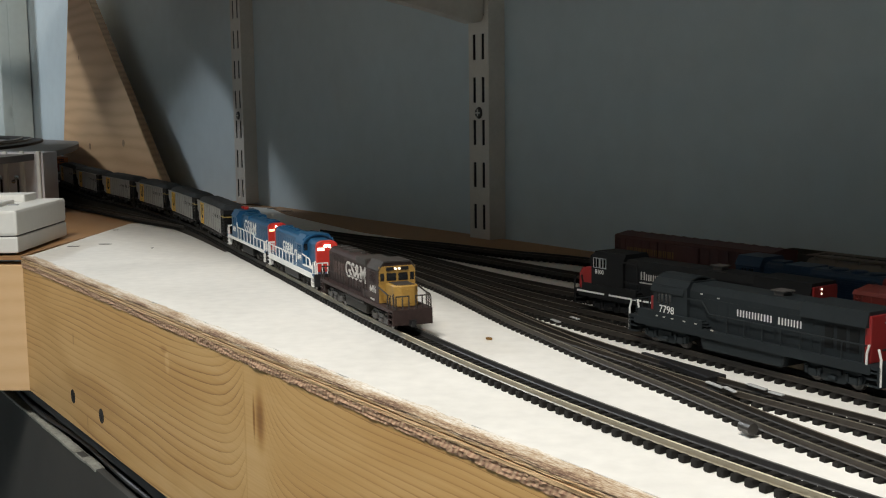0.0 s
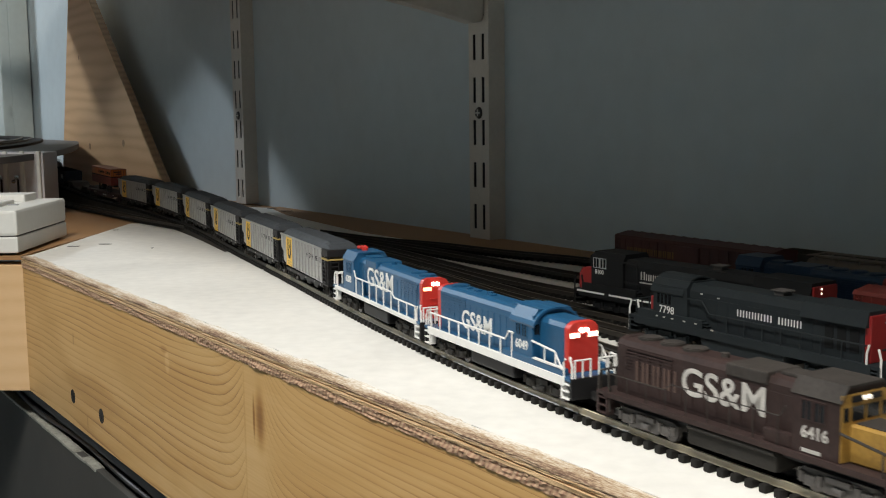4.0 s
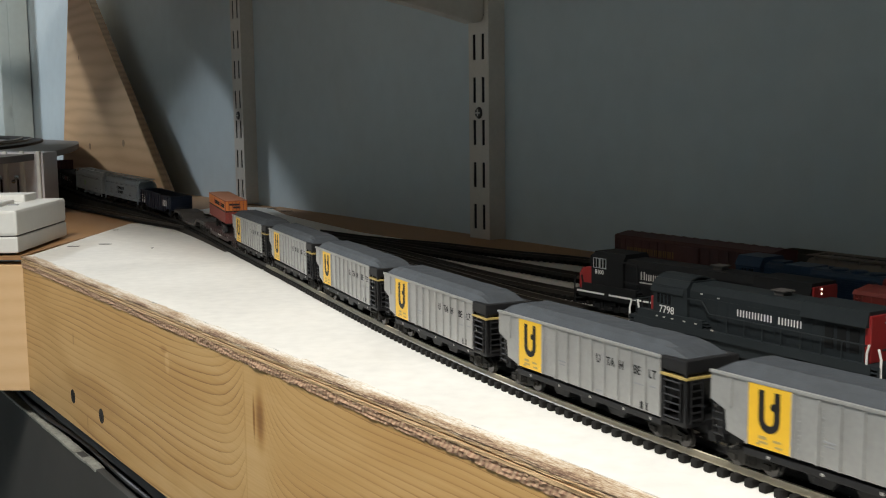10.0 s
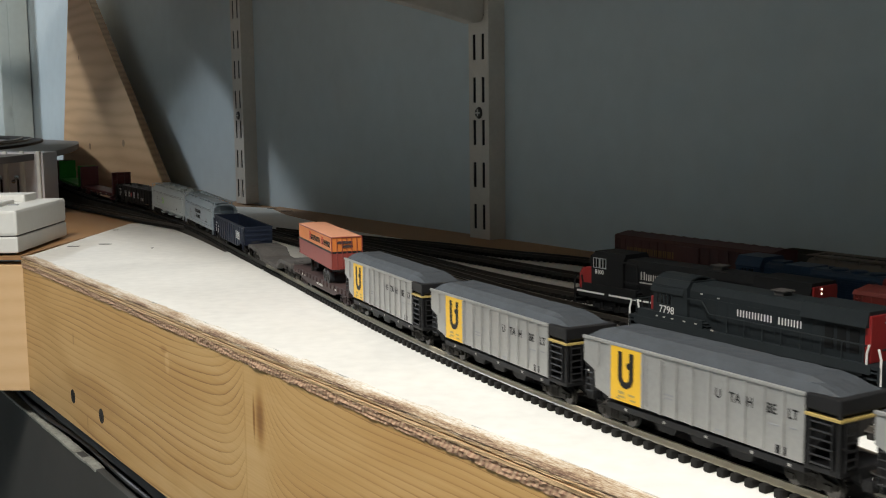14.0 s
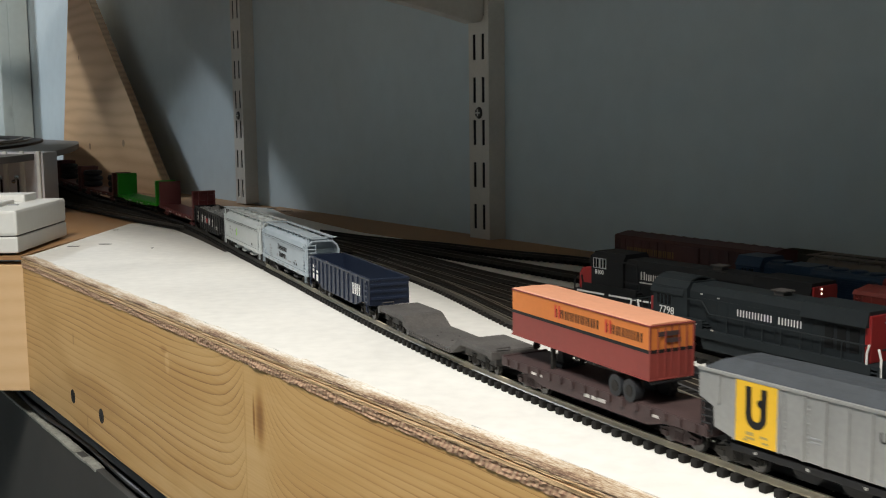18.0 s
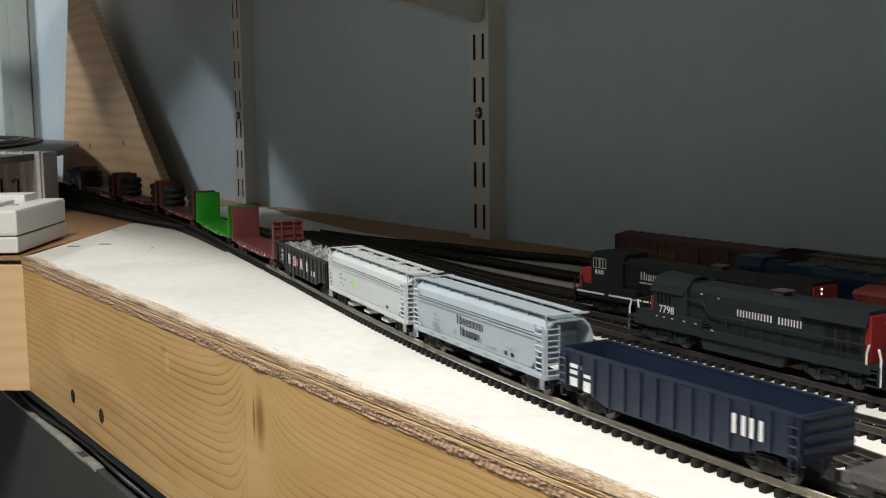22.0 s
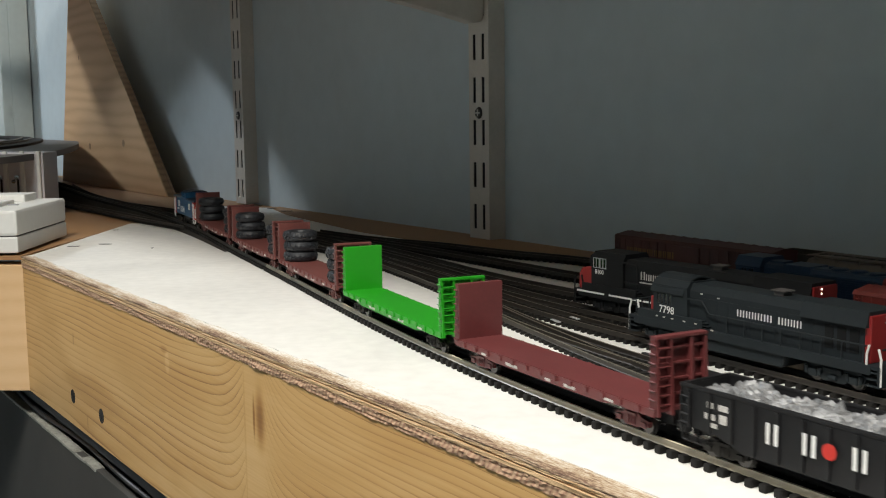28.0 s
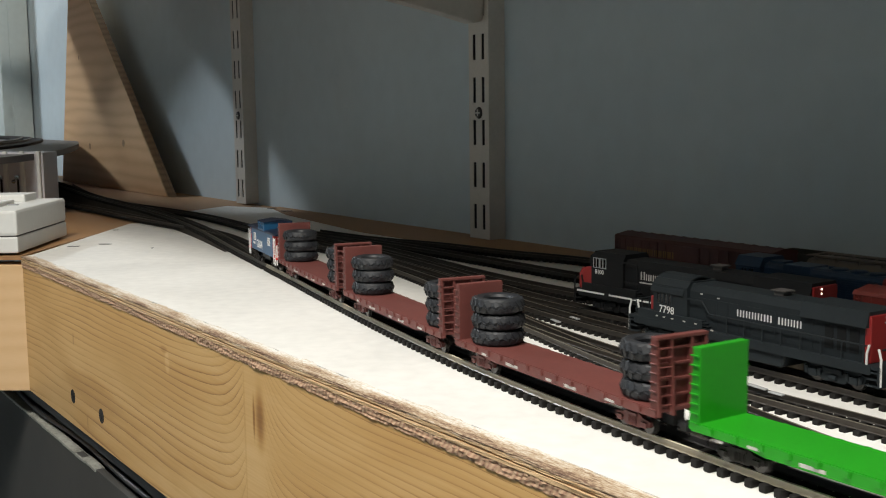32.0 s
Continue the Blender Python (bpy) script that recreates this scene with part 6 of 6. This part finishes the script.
    gear(car, h - (24 if six else 21), h - 1, paint, True)
    return car


def parked(ob, s, v, deg):
    ob.matrix_basis = shelf_pose(s, v, RAIL_Z, deg)
    return ob


MIRROR = Matrix.Diagonal((-1, 1, 1, 1))
u_boat = parked(ge_loco("dark grey diesel locomotive with scarlet nose, parked on a yard track", DARKGREY, "7798", 121.5, front_rail=WHITE), 0.5378, 0.1312, 180 - 2.2)
glyph_blocks(u_boat, [2.05, 2.1, 2.0, 2.0, 2.1, 2.1, -1.5, 2.1, 1.9, 1.8, 2.0], -2.6, 17.2, 2.5, 0.75, WHITE, 7.4, name="white_lettering").matrix_basis = MIRROR
bars(u_boat, [(x, 11.6, 1.3, 0.5) for x in (42.5, 38.5, 34.0, 27.5, 21.5)] + [(13.0, 10.4, 1.5, 0.5)], FADED, 9.3, "bolt_mark")
bars(u_boat, [(20.5, 23.0, 1.2, 0.5), (12.0, 22.4, 1.2, 0.5)], FADED, 7.3, "hood_mark")
dash = parked(ge_loco("charcoal diesel locomotive with scarlet nose and white stripe, parked", CHARCOAL, "8100", 138, six=True, wide=True, lamps=True, sill=WHITE, letters=WHITE, front_rail=BLACK), 0.481, 0.162, 180 + 1.5)
glyph_blocks(dash, [2.6, 2.0, 2.0, 1.5, 2.0], -26.3, 18.3, 2.7, 0.6, FADED, 7.4, name="white_lettering", caps=(0,)).matrix_basis = MIRROR
bars(dash, [(20.5, 17.0, 13, 0.6)], FADED, 7.4, "underline")
# darker copy of the blue scheme, the yard's shade painted in
P_SHADE = dict(P_BLUE, hood=BLUE_SHADE, cab=BLUE_SHADE, cab_front=BLUE_SHADE, walk=BLUE_SHADE, roof=BLUE_SHADE, pilot=BLUE_SHADE, nose=SCARLET, end=SCARLET)
blue_parked = parked(hood_loco("blue diesel locomotive with red end, parked, its shade put into the paint", P_SHADE, "", 104, name_text="", fans=3), 0.505, 0.1985, 180)


def boxcar(label, paint, L=95.0, slats=False, roof=None):
    car = thing("boxcar", label, "boxcar", "freight cars parked in the yard")
    h, W = L / 2, 9.3
    bm = B()
    box(bm, -h, h, -W, W, 7, 25.5, 0.2)
    body = part("body", bm, paint, car)
    bm = B()
    prism(bm, [(-W - 0.3, 25.3), (-W + 0.6, 26.6), (0, 28.0), (W - 0.6, 26.6), (W + 0.3, 25.3)], -h - 0.3, h + 0.3, "x")
    r = part("roof", bm, roof or paint, car)
    bm = B()
    for k in range(14):
        x = -h + 3 + (L - 6) * k / 13
        prism(bm, [(-W, 26.0), (0, 28.3), (W, 26.0), (0, 27.6)], x - 0.35, x + 0.35, "x")
    pieces("roof_rib", bm, roof or paint, r)
    bm = B()
    for k in range(18):
        x = -h + 2 + (L - 4) * k / 17
        if abs(x) > 9:
            for sg in (-1, 1):
                box(bm, x - 0.35, x + 0.35, *sorted((sg * W, sg * (W + 0.35))), 7.5, 25, 0.08)
    pieces("side_post", bm, paint, body)
    bm = B()
    for sg in (-1, 1):
        box(bm, -8.5, 8.5, *sorted((sg * W, sg * (W + 0.7))), 7.6, 24.6, 0.2)
    pieces("door", bm, paint, body)
    bm = B()
    for sg in (-1, 1):
        ladder(bm, sg * (h - 2.4), W + 0.5, 7.5, 25, 3.4, 7)
        ladder(bm, sg * (h + 0.4), W - 3, 7.5, 25, 3.4, 7, "y")
    pieces("ladder", bm, paint, body)
    gear(car, h - 13, h + 0.5)
    return car


cushion = parked(boxcar("dark red-brown boxcar with ochre lettering, parked at the back", BOXRED, 104), 0.4215, 0.2275, 180 - 0.5)
glyph_blocks(cushion, [2.6] * 5 + [1.2] + [2.6] * 7, -42, 17.5, 3.4, 0.6, OCHRE, 9.7, name="ochre_lettering").matrix_basis = Matrix.Diagonal((-1, 1, 1, 1))
parked(boxcar("plain red boxcar parked on a yard track", DULLRED, 92), 0.606, 0.166, 180)
parked(covered_hopper("tan-grey covered hopper parked at the back", TAN, 98.0), 0.538, 0.2295, 180)
parked(gondola("dark olive gondola parked along the wall", OLIVE, 92.0), 0.477, 0.279, 180)


# ---------------------------------------------------------------- shelf standards on the wall
SCREW_STEEL = plain("zinc_screw_steel", (0.55, 0.54, 0.50), 0.35, 0.4)


def standard(s_mid, label):
    """A double-slotted steel upright, 25 mm wide and 15 mm deep, its slots cut through."""
    st = thing("shelf_standard", label, "shelf standard", "slotted shelf standards")
    bm = B()
    top, pitch, slot = 1100.0, 31.75, 18.8
    for x0, x1 in ((-12.5, -7.2), (-3.7, 3.7), (7.2, 12.5)):
        box(bm, x0, x1, 0, 0.5, 1, top)
    z_first = 8.2 - pitch
    for x0, x1 in ((-7.2, -3.7), (3.7, 7.2)):
        lo = 1.0
        k = 0
        while lo < top:
            hi = min(z_first + pitch * (k + 1), top)
            if hi > lo:
                box(bm, x0, x1, 0, 0.5, lo, hi)
            lo = z_first + pitch * (k + 1) + slot
            k += 1
    part("slotted_face", bm, STEEL_TAUPE, st)
    for sg in (-1, 1):
        bm = B()
        box(bm, *sorted((sg * 11.1, sg * 12.5)), 0.5, 15, 1, top)
        part("side_flange", bm, STEEL_TAUPE, st)
    # black sheet added behind the slots, for the shade inside the channel
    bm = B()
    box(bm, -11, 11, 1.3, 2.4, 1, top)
    part("slot_shade_sheet", bm, SLOT_DARK, st)
    for z in (95.8, 95.8 + 8 * pitch):
        bm = B()
        cyl(bm, (0, -0.6, z), 4.6, 1.4, "y", 24, 3.4)
        sc = part("screw", bm, WHEEL, st, "steel cross-head screw")
        bm = B()
        box(bm, -2.6, 2.6, -1.5, -1.2, z - 0.55, z + 0.55, 0.1)
        box(bm, -0.55, 0.55, -1.55, -1.2, z - 2.6, z + 2.6, 0.1)
        part("cross_slot", bm, SCREW_STEEL, sc)
    st.matrix_basis = shelf_pose(s_mid, WALL_V - 0.015)
    return st


standard(0.1288, "taupe slotted steel shelf standard screwed to the wall")
standard(-0.3103, "taupe slotted steel shelf standard screwed to the wall")


def bracket(s_mid):
    """A pressed steel arm that tapers outwards under the upper shelf."""
    br = thing("shelf_bracket", "taupe pressed steel shelf bracket on its standard", "shelf bracket", "shelf brackets")
    bm = B()
    prism(bm, [(2, 170), (-2, 162.5), (-8, 161.5), (-19, 164), (-44, 169.3), (-81, 176), (-160, 193), (-296, 216), (-300, 236), (2, 236)], -6.2, 6.2, "x", 0.6)
    part("arm", bm, STEEL_TAUPE, br)
    bm = B()
    for z in (170, 201.75):
        box(bm, -5.6, -3.6, 1, 6, z, z + 14, 0.2)
        box(bm, 3.6, 5.6, 1, 6, z, z + 14, 0.2)
    pieces("hook", bm, STEEL_TAUPE, br)
    bm = B()
    cyl(bm, (-6.4, -215, 222), 2.2, 0.8, "x", 14)
    part("rivet", bm, SLOT_DARK, br)
    br.matrix_basis = shelf_pose(s_mid, WALL_V - 0.015)
    return br


bracket(0.1288)
SHELF = timber("upper_shelf_board", (0.42, 0.32, 0.21), (0.32, 0.23, 0.14), (3, 3, 40), 2.0)
bm = B()
# unseen front edge slanted outwards on the left, to shade the far train
prism(bm, [(-525, -52), (420, -4), (2540, -4), (2540, 318), (-525, 318)], 244, 262, "z", 0.6)
up = solid("upper_shelf", bm, SHELF, "plain board shelf on brackets above the yard", "shelf")
up.matrix_basis = shelf_pose(0, 0)
# added board out of view; its outline shapes the light patch on the wall
bm = B()
prism(bm, [(-630, 201), (-930, 120), (-930, 278), (-380, 278), (-380, 135), (-604, 148)], 300, 316, "z", 0.6)
side_shade = solid("corner_shade_board", bm, SHELF, "unseen slanted board added to shade the wall by the offcut", "shelf")
side_shade.matrix_basis = shelf_pose(0, 0)

# added board out of view, keeps the far lamp off the hoppers
bm = B()
box(bm, -950, -530, -40, 62, 300, 316, 0.6)
wing_shade = solid("wing_shade_board", bm, SHELF, "unseen board added above the wing to shade the train", "shelf")
wing_shade.matrix_basis = shelf_pose(0, 0)

# ---------------------------------------------------------------- plywood offcut leaning by the wall
OFFCUT = timber("offcut_plywood_face", (0.66, 0.42, 0.225), (0.55, 0.325, 0.165), (3.5, 3, 15), 1.3, dist=7.0)
CUT_EDGE = timber("offcut_sawn_edge", (0.40, 0.25, 0.13), (0.27, 0.16, 0.08), (14, 20, 14), 3.0)
gus = thing("plywood_offcut", "triangular plywood offcut standing against the wall", "plywood offcut")
bm = B()
prism(bm, [(-465, 0.2), (-916, 0.2), (-828, 300), (-790, 300)], 281, 291, "y", 0.5)
part("board", bm, OFFCUT, gus)
bm = B()   # sawn edge strip with its plies
for k in range(3):
    y0 = 281.3 + k * 3.2
    prism(bm, [(-463.8 - 0.3 * (k % 2), 0.4), (-465.4, 0.4), (-790.4, 300), (-788.8 - 0.3 * (k % 2), 300)], y0, y0 + 3.0, "y")
part("sawn_edge", bm, CUT_EDGE, gus)
bm = B()   # splintered veneer along the lower half of that edge
for k in range(26):
    z = 1.5 + k * 3.6
    x = -465 - 325 * z / 300
    r = 4.5 * (1 - k / 30) + 1.6 * math.sin(k * 2.3)
    prism(bm, [(x - r, z - 0.2), (x - 0.6, z), (x - 4.0, z + 4.0), (x - 4.4 - 0.7 * r, z + 3.6)], 280.3, 281.3, "y")
tagged(part("splintered_veneer", bm, PLY_PALE, gus, "pale splintered veneer"), kind="stuff")
for x, z, w in ((-768, 55, 4.5), (-622, 62, 4.5), (-800, 180, 3.0)):
    bm = B()
    cyl(bm, (x, 280.9, z), w, 0.3, "y", 18)
    part("knot", bm, PLY_DARK, gus)
gus.matrix_basis = shelf_pose(0, 0, 0.0)

# ---------------------------------------------------------------- pale post and rail at the far end of the wall
PALE = plain("pale_painted_wood", (0.55, 0.60, 0.58), 0.5, vary=0.1, scale=20)
post = thing("corner_post", "pale painted post beside the far wall", "post")
bm = B()
box(bm, -1640, -1215, 285, 318, -3, 1290, 2.0)
part("panel", bm, PALE, post)
bm = B()
box(bm, -1262, -1214, 268, 286, -3, 1290, 3.0)
part("stile", bm, PALE, post)
bm = B()
box(bm, -1640, -1214, 274, 287, 96, 116, 2.0)
part("cross_rail", bm, PALE, post)
post.matrix_basis = shelf_pose(0, 0)

# ---------------------------------------------------------------- control boxes on the wing
CREAM = plain("off_white_plastic_case", (0.70, 0.70, 0.67), 0.42, vary=0.06, scale=60, bumps=0.06)
LILAC = plain("pale_lilac_grey_case", (0.56, 0.54, 0.56), 0.48, vary=0.08, scale=60, bumps=0.06)
CHROME = plain("bright_lever_metal", (0.6, 0.6, 0.6), 0.2, 0.95)
pack = thing("power_pack", "off-white plastic power pack with a seam, standing on the wing", "power pack")
bm = B()
box(bm, -170, 0, 0, 114, 0.6, 12.0, 1.2)
part("base", bm, CREAM, pack)
bm = B()
box(bm, -170, 0, 0, 114, 12.6, 31.0, 2.2)
part("lid", bm, CREAM, pack)
bm = B()
box(bm, -169, -1, 1, 113, 11.6, 13.0)
part("seam", bm, GREYDECK, pack)
bm = B()
box(bm, -160, -22, 30, 62, 30.8, 34.2, 1.0)
part("raised_panel", bm, CREAM, pack)
bm = B()
box(bm, -160, -20, 78, 106, 30.8, 36.5, 1.0)
part("raised_panel", bm, CREAM, pack)
bm = B()
box(bm, -30, -14, 44, 47, 31.0, 31.8, 0.3)
part("label_slot", bm, LTGREY, pack)
for x, y in ((-8, 8), (-8, 106), (-160, 8), (-160, 106)):
    bm = B()
    cyl(bm, (x, y, 0.0), 4.0, 1.6, "z", 14)
    part("rubber_foot", bm, BLACK, pack)
pack.matrix_basis = pose(-0.2995, 0.7716, 0.0008, 0, 0, 2.0)

ctrl = thing("switch_box", "pale lilac-grey ribbed switch box with metal levers", "switch box")
bm = B()
box(bm, -190, 0, 6, 52, 0, 63.0, 1.0)
part("case", bm, LILAC, ctrl)
for x in [-4.0 - 15.5 * k for k in range(8)]:
    bm = B()
    prism(bm, [(x - 1.6, 2.6), (x + 1.6, 2.6), (x + 2.2, 6.4), (x - 2.2, 6.4)], 0, 64.6, "z", 0.4)
    pieces("rib", bm, CREAM, ctrl)
for x in [-24.4 - 15.5 * k for k in range(5)]:
    bm = B()
    box(bm, x - 1.0, x + 1.0, 5.4, 6.3, 22, 40, 0.2)
    sl = part("lever_slot", bm, SLOT_DARK, ctrl)
    bm = B()
    cyl(bm, (x, 3.2, 40), 2.4, 3.0, "y", 16)
    tube(bm, [(x, 2.4, 40), (x - 1, -3.5, 37.0)], 0.9, 8)
    bmesh.ops.create_uvsphere(bm, u_segments=12, v_segments=8, radius=2.0, matrix=Matrix.Translation((x - 1, -4.0, 36.6)))
    part("lever", bm, CHROME, ctrl)
ctrl.matrix_basis = pose(-0.379, 1.045, 0.0, 0, 0, 3.0)

# raised loop board behind the boxes
LOOP = plain("grey_loop_board", (0.115, 0.105, 0.098), 0.6, vary=0.15, scale=30)
loop = thing("loop_board", "round grey loop board with a ring of black track", "loop board")
bm = B()
ARC = [2 * math.pi * k / 120 for k in range(120)]


def oval(r, a, limit):
    """A point of the oval in mm, kept clear of the wall."""
    turn = math.radians(23)
    x, y = 0.205 * r * math.cos(a), 0.960 * r * math.sin(a)
    w = Vector((-0.805 + x * math.cos(turn) - y * math.sin(turn), 1.75 + x * math.sin(turn) + y * math.cos(turn)))
    w -= N * max((w - CORNER).dot(N) - limit, 0)
    w -= Vector((-0.805, 1.75))
    return 1000 * (w.x * math.cos(turn) + w.y * math.sin(turn)), 1000 * (w.y * math.cos(turn) - w.x * math.sin(turn))


prism(bm, [oval(1.0, a, 0.275) for a in ARC], 56, 62, "z")
part("board", bm, LOOP, loop)
for r0, r1, z0, z1 in ((0.56, 0.78, 62, 65.0), (0.63, 0.645, 65, 67.2), (0.695, 0.71, 65, 67.2)):
    bm = B()
    ring = [[bm.verts.new((*oval(r, a, 0.275 - 0.1 * (1 - r)), z)) for r, z in ((r0, z0), (r0, z1), (r1, z1), (r1, z0))] for a in ARC]
    for A, C in zip(ring, ring[1:] + ring[:1]):
        for i in range(4):
            bm.faces.new((A[i], A[(i + 1) % 4], C[(i + 1) % 4], C[i]))
    part("track_bed" if z0 == 62 else "rail", bm, TIE if z0 == 62 else RAIL_DULL, loop)
for x, y in ((-60, -560), (60, -420), (60, 420), (-60, 560)):
    bm = B()
    box(bm, x - 20, x + 20, y - 20, y + 20, 0, 56, 0.6)
    part("block", bm, PLY_PALE, loop)
loop.matrix_basis = pose(-0.805, 1.75, 0.0, 0, 0, 23.0)

# ---------------------------------------------------------------- small things on the deck
for k, (s, v, w, d, h) in enumerate(((-0.0305, 0.0451, 9, 2.0, 0.3), (-0.0297, 0.0682, 10, 2.2, 0.3), (0.4315, 0.0881, 3.0, 1.6, 0.9), (-0.1278, 0.1085, 5, 1.2, 0.3), (0.0188, 0.0883, 2, 1.2, 0.4), (-0.2655, 0.303, 11, 4, 0.4), (-0.2296, 0.303, 10, 4, 0.4), (-0.19, 0.300, 11, 4, 0.4))):
    bm = B()
    pts = [(w / 2 * math.cos(a) * (1 + 0.15 * math.sin(3 * a + k)), d / 2 * math.sin(a) * (1 + 0.2 * math.cos(2 * a + k))) for a in [2 * math.pi * i / 14 for i in range(14)]]
    prism(bm, pts, 0.02, h, "z")
    chip = k == 2
    ob = solid("wood_chip" if chip else "peg_hole", bm, OCHRE if chip else SLOT_DARK, "small tan wood chip lying on the white deck" if chip else "dark oval hole mark in the deck", "chip" if chip else "hole mark", group="" if chip else "marks in the deck")
    ob.matrix_basis = shelf_pose(s, v, 0.0002 if s > -0.15 else 0.0008, 55 if s < 0.05 else 20)

# rail joiners and clear switch plates in the turnout; pale colour stands in for glints
CLEAR = plain("milky_glint_plastic", (0.48, 0.49, 0.49), 0.2, vary=0.2, scale=400)
for s, v, L, rz in ((0.431, 0.1255, 8, -14), (0.4313, 0.1365, 7, -10), (0.552, 0.0935, 9, -13), (0.5596, 0.0925, 7, -20), (0.5625, 0.1025, 9, -9), (0.572, 0.1005, 6, -4)):
    bm = B()
    box(bm, -L / 2, L / 2, -0.8, 0.8, 0, 0.6, 0.2)
    plate = solid("switch_plate", bm, CLEAR, "milky plastic plate between the turnout rails, its glint put into the colour", "plate", group="plates of the turnouts")
    plate.matrix_basis = shelf_pose(s, v, 0.0036, rz)
bm = B()
prism(bm, [(-22, -0.9), (22, -4.2), (22, 4.2), (-22, 0.9)], 0, 2.2, "z", 0.3)
mot = solid("turnout_frog", bm, BLACK, "black plastic turnout frog between the rails", "turnout")
mot.matrix_basis = shelf_pose(0.522, 0.1075, 0.0016, -9)
bm = B()
cyl(bm, (0, 0, 1.9), 1.9, 5.0, "x", 14)
ob = solid("rail_joiner", bm, WHEEL, "soldered dark rail joiner on the yard rail", "rail joiner")
ob.matrix_basis = shelf_pose(0.590, 0.0655, 0.0008, -12)

motions()
